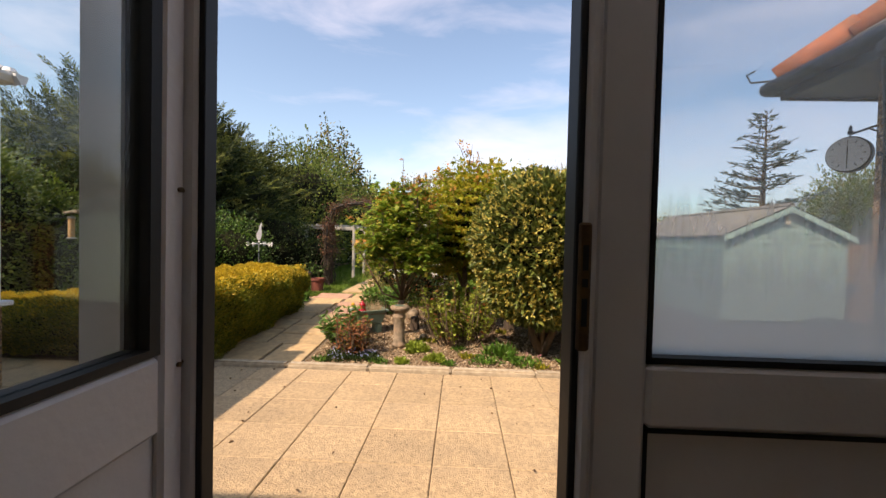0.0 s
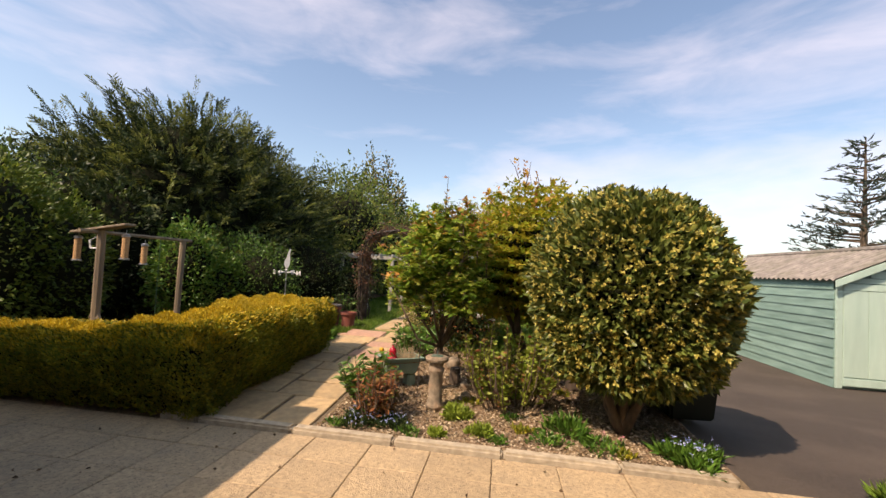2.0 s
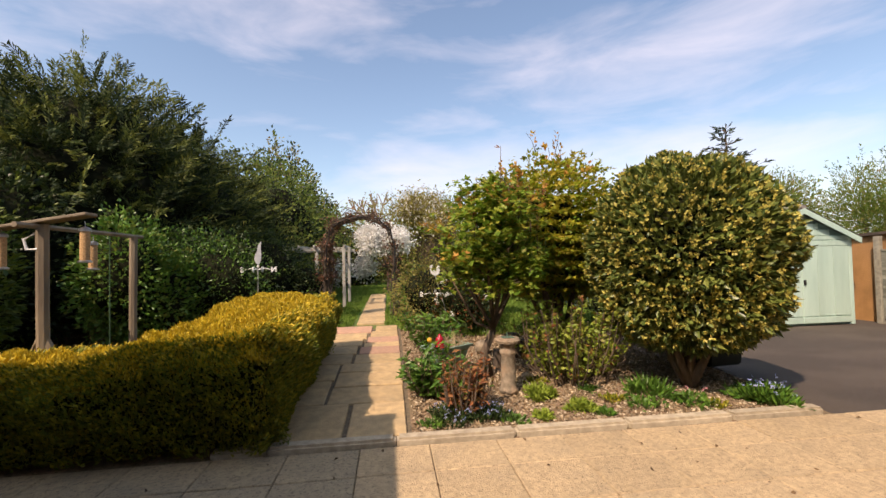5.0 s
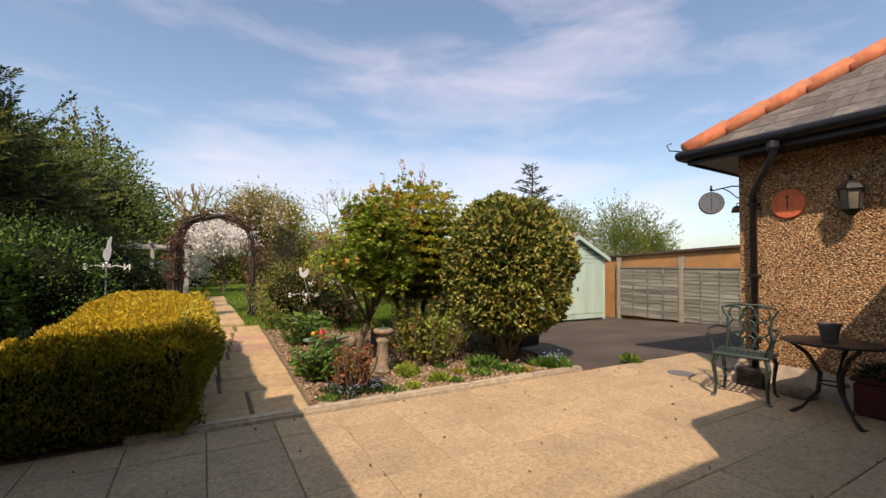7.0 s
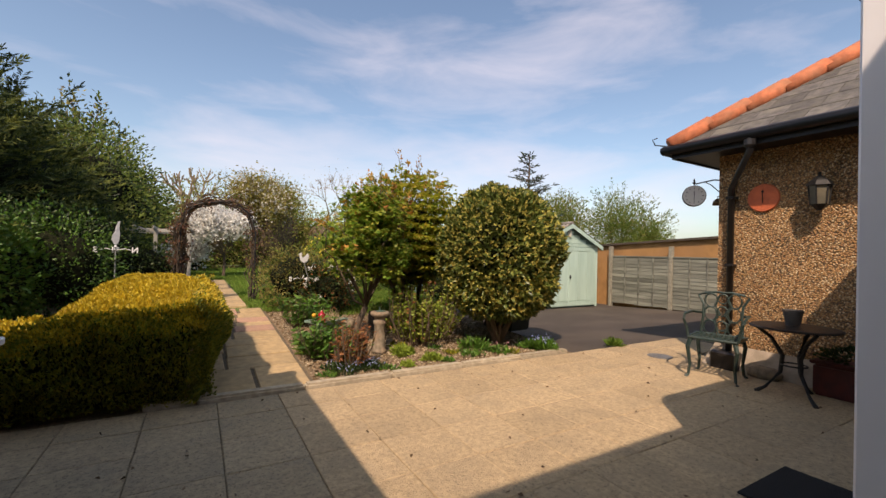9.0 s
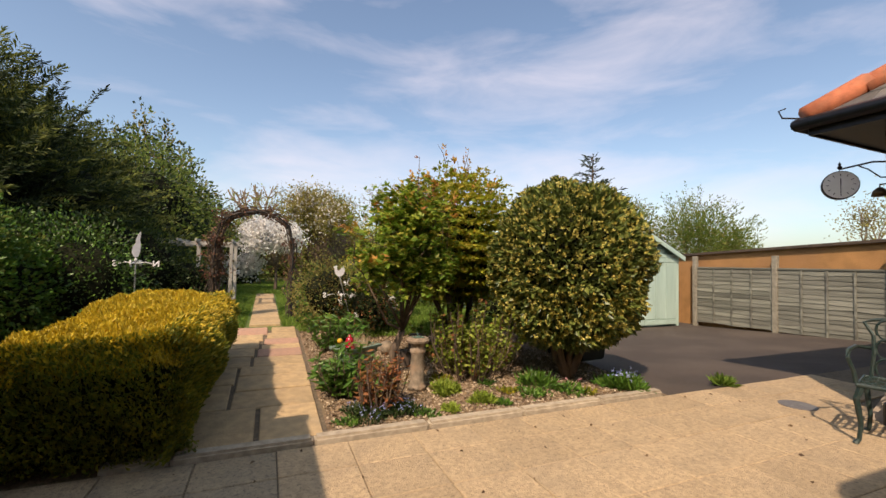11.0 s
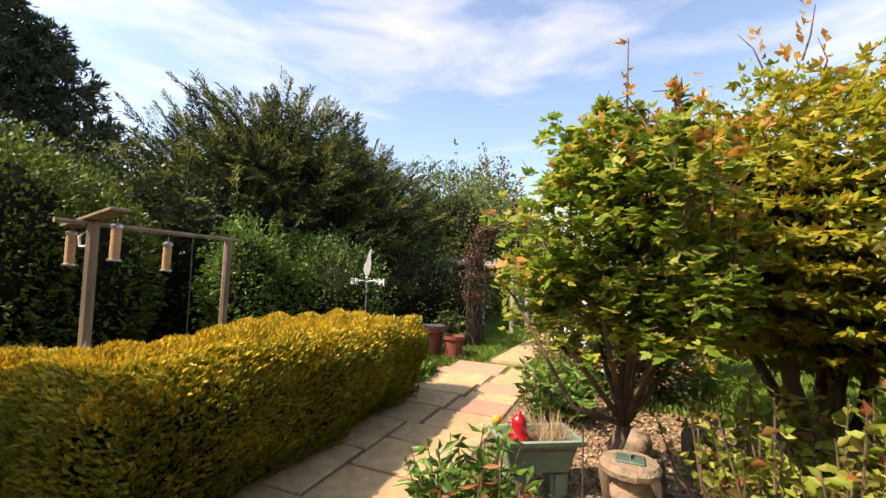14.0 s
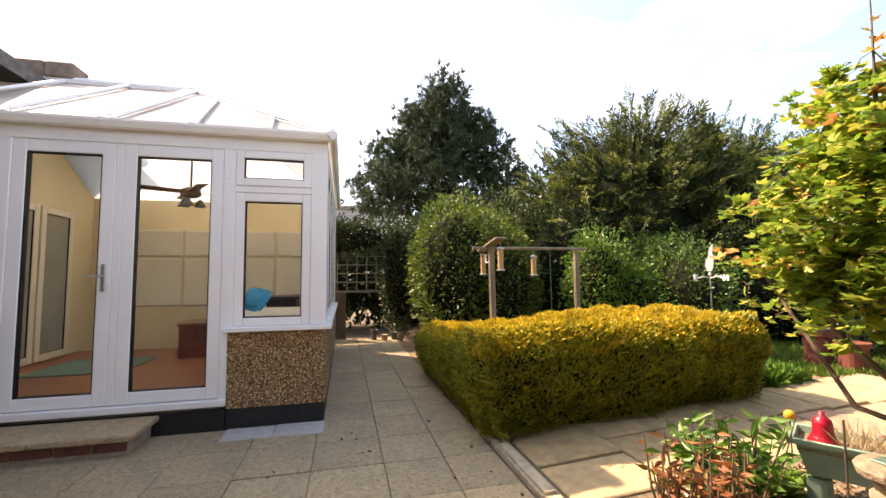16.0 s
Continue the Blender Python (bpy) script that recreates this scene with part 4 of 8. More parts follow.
def mist_mat():
    """Double glazing with condensation: clear above, fogged below."""
    m = bpy.data.materials.new("misted_glass")
    m.use_nodes = True
    n, l = m.node_tree.nodes, m.node_tree.links
    n.remove(n["Principled BSDF"])
    tr, di, gl = n.new("ShaderNodeBsdfTransparent"), n.new("ShaderNodeBsdfTranslucent"), n.new("ShaderNodeBsdfGlossy")
    gl.inputs["Roughness"].default_value = 0.05
    di.inputs["Color"].default_value = (0.75, 0.8, 0.8, 1)
    tr.inputs["Color"].default_value = (0.82, 0.87, 0.90, 1)
    co, sx, mr = n.new("ShaderNodeTexCoord"), n.new("ShaderNodeSeparateXYZ"), n.new("ShaderNodeMapRange")
    l.new(co.outputs["Object"], sx.inputs["Vector"])
    mp, no, ad, ml = n.new("ShaderNodeMapping"), n.new("ShaderNodeTexNoise"), n.new("ShaderNodeMath"), n.new("ShaderNodeMath")
    mp.inputs["Scale"].default_value = (9, 9, 1.2)
    no.inputs["Scale"].default_value = 5.0
    l.new(co.outputs["Object"], mp.inputs["Vector"])
    l.new(mp.outputs["Vector"], no.inputs["Vector"])
    ml.operation, ml.inputs[1].default_value = "MULTIPLY", 0.22
    l.new(no.outputs["Fac"], ml.inputs[0])
    ad.operation = "ADD"
    l.new(sx.outputs["Z"], ad.inputs[0])
    l.new(ml.outputs[0], ad.inputs[1])
    mr.inputs["From Min"].default_value, mr.inputs["From Max"].default_value = 1.42, 1.58
    mr.inputs["To Min"].default_value, mr.inputs["To Max"].default_value = 0.60, 0.14
    l.new(ad.outputs[0], mr.inputs["Value"])
    mx, m2 = n.new("ShaderNodeMixShader"), n.new("ShaderNodeMixShader")
    l.new(mr.outputs["Result"], mx.inputs["Fac"])
    l.new(tr.outputs["BSDF"], mx.inputs[1])
    l.new(di.outputs["BSDF"], mx.inputs[2])
    m2.inputs["Fac"].default_value = 0.06
    l.new(mx.outputs["Shader"], m2.inputs[1])
    l.new(gl.outputs["BSDF"], m2.inputs[2])
    l.new(m2.outputs["Shader"], n["Material Output"].inputs["Surface"])
    return m


M_MIST = mist_mat()


# ---- house ----
def build_house():
    h = thing("house", "pebbledashed bungalow with slate hipped roof and orange hip tiles", "house", (5.5, -2, 0), world_coords=True)
    WX, WY, top = 2.87, 3.03, 2.55
    part("wing_wall", box(WX, 9.0, -8.0, WY, -0.06, top), M_PEB, h, "brown pebbledashed wall")
    bm = bmesh.new()
    vs = [bm.verts.new(q) for q in ((WX - 0.16, -0.6, -0.05), (WX - 0.16, WY + 0.12, -0.05), (9, WY + 0.12, -0.05), (WX - 0.01, -0.6, 0.26), (WX - 0.01, WY + 0.01, 0.26), (9, WY + 0.01, 0.26))]
    bm.faces.new((vs[1], vs[0], vs[3], vs[4]))
    bm.faces.new((vs[2], vs[1], vs[4], vs[5]))
    part("plinth", bm, M_PLINTH, h, "sloping rendered plinth")
    EX, EY, EZ = WX - 0.36, WY + 0.36, 2.55
    part("soffit", box(EX, 9.3, -8.3, EY, EZ, EZ + 0.03), M_BLACK, h)
    bm = box(EX - 0.02, EX, -8.3, EY + 0.02, EZ - 0.02, EZ + 0.13)
    box(EX, 9.3, EY, EY + 0.02, EZ - 0.02, EZ + 0.13, 0, bm)
    part("fascia", bm, M_BLACK, h)
    slope = math.tan(radians(36))
    def rz(d):
        return EZ + 0.15 + d * slope
    # roof under-sheet: hipped at the north-west corner
    D = 3.4
    bm = bmesh.new()
    pts = [(EX, -8.3, rz(0) - 0.03), (EX, EY, rz(0) - 0.03), (9.3, EY, rz(0) - 0.03), (9.3, -8.3, rz(0) - 0.03), (EX + D, EY - D, rz(D) - 0.03), (EX + D, -8.3, rz(D) - 0.03)]
    vs = [bm.verts.new(q) for q in pts]
    for q in ((0, 1, 4, 5), (1, 2, 4), (2, 3, 5, 4)):
        bm.faces.new([vs[i] for i in q])
    roof = part("roof", bm, M_SLATE, h, "dark slate roof")
    # gutter as half-round pipe
    part("gutter", tube([(EX - 0.07, -8.2, EZ + 0.09), (EX - 0.07, EY + 0.09, EZ + 0.09), (9.3, EY + 0.09, EZ + 0.09)], 0.058, 10), M_BLACK, h, smooth=True)
    pipe = tube([(EX - 0.07, 2.52, EZ + 0.08), (EX - 0.07, 2.52, EZ - 0.08), (WX - 0.07, 2.86, EZ - 0.42), (WX - 0.07, 2.86, 0.20)], 0.036, 10)
    part("downpipe", pipe, M_BLACK, h, "black plastic downpipe", smooth=True)
    part("hopper", lathe([(0.04, 0), (0.06, 0.03), (0.06, 0.09)], 10, None, (EX - 0.07, 2.52, EZ - 0.06)), M_BLACK, h)
    for z in (2.0, 1.2, 0.5):
        part("pipe_bracket", box(WX - 0.115, WX, 2.815, 2.905, z, z + 0.03, 0.004), M_BLACK, h)
    part("drain_hopper", box(WX - 0.22, WX - 0.02, 2.72, 3.00, -0.02, 0.2, 0.02), M_BLACK, h)
    # main body behind: west wing carrying the eaves over the conservatory end
    part("main_wall", box(-7.2, 2.87, -7.5, -0.86, -0.06, 3.45), M_PEB, h)
    bm = bmesh.new()
    vs = [bm.verts.new(q) for q in ((-7.5, -0.25, 3.60), (-0.9, -0.25, 3.60), (2.9, -0.25, 3.60), (2.9, -4.2, 5.6), (-4.2, -4.2, 5.6), (-7.5, -8.0, 3.60), (2.9, -8.0, 3.60))]
    for q in ((0, 1, 2, 3, 4), (0, 4, 5), (5, 4, 3, 6)):
        bm.faces.new([vs[i] for i in q])
    part("main_roof", bm, M_SLATE, h)
    part("main_fascia", box(-7.52, 2.9, -0.27, -0.25, 3.44, 3.60), M_SLATE, h)
    part("main_soffit", box(-7.5, 2.9, -0.86, -0.27, 3.455, 3.475), M_BLACK, h)
    for i in range(8):
        y = -0.02 - i * 0.3
        part("verge_tile", box(-5.62, -5.30, y - 0.30, y, 3.66, 3.86, 0.02), M_VERGE, h, "brown weathered clay verge tile")
    part("dormer_wall", box(-6.9, -5.45, -3.5, -0.10, 3.46, 3.67), M_SLATE, h)
    # hip tiles
    n = 12
    for i in range(n):
        a, b = i / n, (i + 1.12) / n
        p0 = Vector((EX - 0.03 + D * a, EY + 0.03 - D * a, rz(D * a) + 0.005))
        p1 = Vector((EX - 0.03 + D * b, EY + 0.03 - D * b, rz(D * b) + 0.045))
        part("hip_tile", tube([p0, p1], [0.105, 0.095], 8), M_TILE, roof, "orange clay hip tile", smooth=True)
    part("hip_iron", tube([(EX - 0.06, EY + 0.06, rz(0)), (EX - 0.16, EY + 0.16, rz(0) + 0.02), (EX - 0.18, EY + 0.18, rz(0) + 0.09), (EX - 0.14, EY + 0.14, rz(0) + 0.11)], 0.008, 6), M_BLKIRON, roof)
    # slates on the west slope near the hip
    for r in range(13):
        d0 = r * 0.22
        y = EY - d0 - 0.1
        k = 0
        off = 0.15 if r % 2 else 0.0
        while y > -0.2:
            w = 0.30
            y0 = max(y - w, -0.6) - off * (k == 0)
            bm = bmesh.new()
            q = [(EX - 0.02 + d0, y - 0.003), (EX - 0.02 + d0, y0 + 0.003), (EX + d0 + 0.24, y0 + 0.003), (EX + d0 + 0.24, y - 0.003)]
            lo = [bm.verts.new((x, yy, rz(x - EX) - 0.01 + (0.016 if j < 2 else 0.002))) for j, (x, yy) in enumerate(q)]
            hi = [bm.verts.new((x, yy, rz(x - EX) + (0.016 if j < 2 else 0.004))) for j, (x, yy) in enumerate(q)]
            bm.faces.new(hi)
            for j in range(4):
                bm.faces.new((lo[j], lo[(j + 1) % 4], hi[(j + 1) % 4], hi[j]))
            part("slate", bm, M_SLATE, roof)
            y = y0
            k += 1
    # things on the wall
    lan = thing("wall_lantern", "black six-sided wall lantern with frosted panes", "wall lamp", (WX - 0.13, 2.02, 1.92), world_coords=True)
    c = (WX - 0.14, 2.02, 1.86)
    part("base", lathe([(0.02, -0.06), (0.06, -0.02), (0.085, 0.0)], 6, None, c), M_BLKIRON, lan)
    part("glass", lathe([(0.068, 0.0), (0.085, 0.19)], 6, None, c), M_LAMPGL, lan)
    bm = bmesh.new()
    for k in range(6):
        a = k * math.pi / 3
        tube([(c[0] + 0.074 * math.cos(a), c[1] + 0.074 * math.sin(a), c[2]), (c[0] + 0.092 * math.cos(a), c[1] + 0.092 * math.sin(a), c[2] + 0.19)], 0.007, 5, bm)
    part("cage", bm, M_BLKIRON, lan)
    part("cap", lathe([(0.115, 0.19), (0.08, 0.24), (0.03, 0.28), (0.012, 0.30), (0.016, 0.32), (0.0, 0.335)], 6, None, c), M_BLKIRON, lan)
    part("bracket", box(c[0] + 0.06, WX, c[1] - 0.02, c[1] + 0.02, c[2] + 0.02, c[2] + 0.06, 0.006), M_BLKIRON, lan)
    pl = thing("terracotta_plaque", "orange terracotta sun dial plaque on the pebbledash", "wall plaque", (WX - 0.02, 2.55, 2.0), world_coords=True)
    bm = lathe([(0.155, 0.0), (0.16, 0.012), (0.15, 0.026), (0.0, 0.028)], 32)
    bm.transform(pose(WX - 0.001, 2.555, 1.99, 0, -90, 0))
    part("disc", bm, M_TERRA, pl, smooth=False)
    for k in range(12):
        a = k * math.pi / 6
        r0, r1 = 0.09, 0.125
        part("numeral_bar", tube([(WX - 0.03, 2.555 + r0 * math.sin(a), 1.99 + r0 * math.cos(a)), (WX - 0.03, 2.555 + r1 * math.sin(a), 1.99 + r1 * math.cos(a))], 0.005, 5), M_TERRA, pl)
    bm = tube([(WX - 0.035, 2.555, 1.93), (WX - 0.045, 2.555, 2.05)], [0.006, 0.004], 5)
    lathe([(0.010, 0), (0.014, 0.01), (0.0, 0.03)], 6, bm, (WX - 0.04, 2.555, 2.05))
    part("hand", bm, M_GASKET, pl)
    ck = thing("outdoor_clock", "round white station clock on a scrolled black bracket", "clock", (3.25, 3.35, 2.1), world_coords=True)
    C = Vector((3.05, 3.43, 2.12))
    rot = -58
    bm = lathe([(0.0, -0.035), (0.134, -0.034), (0.14, -0.028), (0.14, 0.028), (0.134, 0.034), (0.0, 0.035)], 28)
    bm.transform(pose(C.x, C.y, C.z, 90, 0, rot))
    part("case", bm, M_BLKIRON, ck)
    for s in (1, -1):
        bm = lathe([(0.131, 0.0), (0.131, 0.004), (0.0, 0.004)], 28)
        bm.transform(pose(C.x, C.y, C.z, 90, 0, rot) @ pose(0, 0, 0.040 * s, 0 if s > 0 else 180, 0, 0))
        face = part("dial", bm, M_WHITEDIAL, ck, "white clock dial")
        bm = bmesh.new()
        box(-0.004, 0.004, 0.0, 0.06, 0.004, 0.007, 0, bm)
        box(-0.003, 0.003, -0.085, 0.0, 0.004, 0.007, 0, bm)
        for k in range(12):
            a = k * math.pi / 6
            b2 = box(-0.003, 0.003, 0.088, 0.108, 0.004, 0.006)
            b2.transform(Matrix.Rotation(a, 4, "Z"))
            me = bpy.data.meshes.new("tick")
            b2.to_mesh(me)
            b2.free()
            bm.from_mesh(me)
            bpy.data.meshes.remove(me)
        bm.transform(pose(C.x, C.y, C.z, 90, 0, rot) @ pose(0, 0, 0.040 * s, 0 if s > 0 else 180, 0, 0))
        part("clock_hands", bm, M_GASKET, face)
    bm = tube([(WX + 0.25, WY, 2.28), (3.09, 3.2, 2.31), (C.x, C.y, 2.28), (C.x, C.y, 2.21)], 0.009, 6)
    tube([(WX + 0.25, WY, 2.14), (3.12, 3.16, 2.16), (3.1, 3.24, 2.25), (3.08, 3.3, 2.29)], 0.007, 6, bm)
    lathe([(0.012, 0), (0.022, 0.02), (0.008, 0.035), (0.014, 0.05), (0.0, 0.075)], 8, bm, (C.x, C.y, 2.28))
    part("bracket", bm, M_BLKIRON, ck)
    ba = thing("wall_bell", "small round brass bell on the corner of the house", "bell", (3.1, 3.1, 2.0), world_coords=True)
    part("bell", lathe([(0.06, 0.0), (0.05, 0.05), (0.02, 0.08), (0.0, 0.085)], 14, None, (3.1, 3.16, 1.98)), M_BRASS, ba, smooth=True)
    part("bracket", tube([(3.1, WY, 2.09), (3.1, 3.16, 2.09), (3.1, 3.16, 2.06)], 0.007, 6), M_BLKIRON, ba)


# ---- drive: garage, sheds, fence ----
def boards(parent, name, x, y0, y1, z0, z1, n, material, axis="x"):
    h = (z1 - z0) / n
    for i in range(n):
        za, zb = z0 + i * h, z0 + (i + 1) * h + 0.012
        bm = bmesh.new()
        if axis == "x":
            q = [(x - 0.028, za), (x - 0.008, zb), (x, zb), (x, za)]
            a = [bm.verts.new((px, y0, pz)) for px, pz in q]
            b = [bm.verts.new((px, y1, pz)) for px, pz in q]
        else:
            q = [(x - 0.028, za), (x - 0.008, zb), (x, zb), (x, za)]
            a = [bm.verts.new((y0, px, pz)) for px, pz in q]
            b = [bm.verts.new((y1, px, pz)) for px, pz in q]
        for k in range(4):
            bm.faces.new((a[k], b[k], b[(k + 1) % 4], a[(k + 1) % 4]))
        bm.faces.new(a)
        bm.faces.new(b[::-1])
        part(name, bm, material, parent)


def corrugated(x0, x1, y0, y1, z0, z1, pitch=0.15, amp=0.022):
    """A sheet that slopes along x, with waves along y."""
    bm = bmesh.new()
    n = int((y1 - y0) / pitch) * 6
    rows = []
    for i in range(n + 1):
        y = y0 + (y1 - y0) * i / n
        w = amp * math.cos(i / 6 * 2 * math.pi)
        rows.append((bm.verts.new((x0, y, z0 + w)), bm.verts.new((x1, y, z1 + w)), bm.verts.new((x0, y, z0 + w - 0.008)), bm.verts.new((x1, y, z1 + w - 0.008))))
    for a, b in zip(rows, rows[1:]):
        bm.faces.new((a[0], a[1], b[1], b[0]))
        bm.faces.new((a[3], a[2], b[2], b[3]))
        bm.faces.new((a[2], a[0], b[0], b[2]))
        bm.faces.new((a[1], a[3], b[3], b[1]))
    return bm


def gabled(name, label, x0, x1, y0, y1, base, eave, apex, ndoor=True, nb=11):
    g = thing(name, label, "garage" if ndoor else "shed", ((x0 + x1) / 2, y0, base), world_coords=True)
    xm = (x0 + x1) / 2
    bm = bmesh.new()
    pr = [(x0, base), (x1, base), (x1, eave), (xm, apex - 0.02), (x0, eave)]
    a = [bm.verts.new((x, y0 + 0.05, z)) for x, z in pr]
    b = [bm.verts.new((x, y1, z)) for x, z in pr]
    bm.faces.new(a)
    bm.faces.new(b[::-1])
    for k in range(5):
        bm.faces.new((b[k], b[(k + 1) % 5], a[(k + 1) % 5], a[k]))
    part("wall", bm, M_MINTDK, g)
    boards(g, "board", x0, y0 + 0.05, y1, base, eave, nb, M_MINTDK)
    over = 0.10
    s = (apex - eave) / (xm - x0)
    roof = part("roof", corrugated(x0 - over, xm, y0 - 0.12, y1 + 0.1, eave - over * s + 0.05, apex + 0.05), M_ASBEST, g, "grey corrugated sheet roof")
    part("roof_slope", corrugated(x1 + over, xm, y0 - 0.12, y1 + 0.1, eave - over * s + 0.05, apex + 0.05), M_ASBEST, roof)
    part("ridge", tube([(xm, y0 - 0.12, apex + 0.06), (xm, y1 + 0.1, apex + 0.06)], 0.06, 8), M_ASBEST, roof)
    bm = bmesh.new()
    for sx, xe in ((-1, x0 - over), (1, x1 + over)):
        ze = eave - over * s
        v = [bm.verts.new(q) for q in ((xe, y0 - 0.13, ze - 0.08), (xe, y0 - 0.13, ze + 0.04), (xm, y0 - 0.13, apex + 0.04), (xm, y0 - 0.13, apex - 0.08), (xe, y0 - 0.10, ze - 0.08), (xe, y0 - 0.10, ze + 0.04), (xm, y0 - 0.10, apex + 0.04), (xm, y0 - 0.10, apex - 0.08))]
        for q in ((0, 1, 2, 3), (7, 6, 5, 4), (1, 5, 6, 2), (0, 3, 7, 4), (0, 4, 5, 1)):
            bm.faces.new([v[i] for i in q])
    part("bargeboard", bm, M_MINT, g)
    if ndoor:
        dt = eave + 0.02
        w = (x1 - x0)
        # framed front with two doors and gable boards
        part("corner_trim", box(x0, x0 + 0.09, y0, y0 + 0.05, base, eave + 0.05, 0.004), M_MINT, g)
        part("corner_trim", box(x1 - 0.09, x1, y0, y0 + 0.05, base, eave + 0.05, 0.004), M_MINT, g)
        part("lintel", box(x0 + 0.09, x1 - 0.09, y0 + 0.0, y0 + 0.05, dt - 0.06, dt + 0.03, 0.004), M_MINT, g)
        for a0, b0 in ((x0 + 0.10, xm - 0.004), (xm + 0.004, x1 - 0.10)):
            d = part("door", box(a0, b0, y0 + 0.012, y0 + 0.05, base + 0.04, dt - 0.07, 0.003), M_MINT, g, "mint green boarded garage door")
            nb2 = 3
            for k in range(nb2):
                u0 = a0 + (b0 - a0) * k / nb2
                u1 = a0 + (b0 - a0) * (k + 1) / nb2
                part("panel", box(u0 + 0.006, u1 - 0.006, y0 - 0.004, y0 + 0.012, base + 0.20, dt - 0.20, 0.004), M_MINT, d)
            part("rail", box(a0, b0, y0 - 0.008, y0 + 0.012, base + 0.05, base + 0.18, 0.004), M_MINT, d)
            part("rail", box(a0, b0, y0 - 0.008, y0 + 0.012, dt - 0.19, dt - 0.08, 0.004), M_MINT, d)
        part("lock", box(xm + 0.03, xm + 0.08, y0 - 0.03, y0, base + 0.88, base + 0.98, 0.006), M_BLKIRON, g, "small black door lock")
        part("vent_block", box(xm - 0.06, xm + 0.05, y0 - 0.04, y0 + 0.02, eave + 0.25, eave + 0.45, 0.01), M_CREAMW, g, "small cream lamp block in the gable")
        for k in range(4):
            z = eave + 0.06 + k * 0.13
            hw = (apex - 0.06 - z - 0.13) / s
            if hw > 0.05:
                part("gable_board", box(xm - hw, xm + hw, y0 + 0.012, y0 + 0.045, z, z + 0.125, 0.004), M_MINT, g)
    return g


def build_fence():
    FX = 8.85
    wall = thing("neighbour_wall", "ochre rendered outbuilding wall behind the fence", "outbuilding", (FX + 0.4, 7, -0.3), world_coords=True)
    bm = bmesh.new()
    y0, y1 = 2.0, 11.0
    z0t, z1t = 2.05, 1.56
    v = [bm.verts.new(q) for q in ((FX + 0.15, y0, -0.35), (FX + 0.15, y1, -0.35), (FX + 0.15, y1, z1t), (FX + 0.15, y0, z0t), (FX + 3, y0, -0.35), (FX + 3, y1, -0.35), (FX + 3, y1, z1t), (FX + 3, y0, z0t))]
    for q in ((0, 3, 2, 1), (4, 5, 6, 7), (1, 2, 6, 5), (0, 4, 7, 3)):
        bm.faces.new([v[i] for i in q])
    part("wall", bm, M_WALLBR, wall)
    bm = bmesh.new()
    v = [bm.verts.new(q) for q in ((FX + 0.05, y0, z0t), (FX + 0.05, y1, z1t), (FX + 3.1, y1, z1t), (FX + 3.1, y0, z0t), (FX + 0.05, y0, z0t + 0.06), (FX + 0.05, y1, z1t + 0.06), (FX + 3.1, y1, z1t + 0.06), (FX + 3.1, y0, z0t + 0.06))]
    for q in ((0, 3, 2, 1), (4, 5, 6, 7), (0, 1, 5, 4), (1, 2, 6, 5), (3, 0, 4, 7)):
        bm.faces.new([v[i] for i in q])
    part("roof_edge", bm, M_DKWOOD, wall)
    ys = [9.15, 7.17, 5.2, 3.3]
    fence = thing("fence", "silvered timber panel fence between concrete posts", "fence", (FX, 7, -0.3), world_coords=True)
    for y in ys:
        part("post", box(FX - 0.06, FX + 0.05, y - 0.055, y + 0.055, -0.35, 1.62, 0.008), M_CONC, fence, "concrete fence post")
    for i in range(3):
        b, a = ys[i] - 0.06, ys[i + 1] + 0.06
        panel = part("panel_frame", box(FX - 0.02, FX + 0.01, a, a + 0.04, -0.16, 1.30), M_FENCE, fence)
        nb = 14
        for k in range(nb):
            z = -0.14 + k * 0.1015
            bm = bmesh.new()
            rows = []
            steps = 10
            drop = 0.028 if (i + k * 3) % 7 == 0 else 0.0
            for j in range(steps + 1):
                y = a + (b - a) * j / steps
                w = 0.010 * math.sin(j * 1.1 + k * 2.7 + i) + 0.006 * math.sin(j * 2.3 + k * 1.3) - drop * j / steps
                rows.append([bm.verts.new(q) for q in ((FX - 0.020, y, z + w), (FX - 0.010, y, z + w), (FX + 0.004, y, z + 0.118), (FX - 0.006, y, z + 0.118))])
            for r0, r1 in zip(rows, rows[1:]):
                for q in range(4):
                    bm.faces.new((r0[q], r0[(q + 1) % 4], r1[(q + 1) % 4], r1[q]))
            bm.faces.new(rows[0][::-1])
            bm.faces.new(rows[-1])
            part("slat", bm, M_FENCE, panel)
        for j in range(1, 4):
            y = a + (b - a) * j / 4
            part("batten", box(FX - 0.045, FX - 0.021, y - 0.02, y + 0.02, -0.14, 1.28, 0.004), M_FENCE, panel)
        part("cap_rail", box(FX - 0.03, FX + 0.02, a, b, 1.285, 1.33, 0.005), M_FENCE, panel)


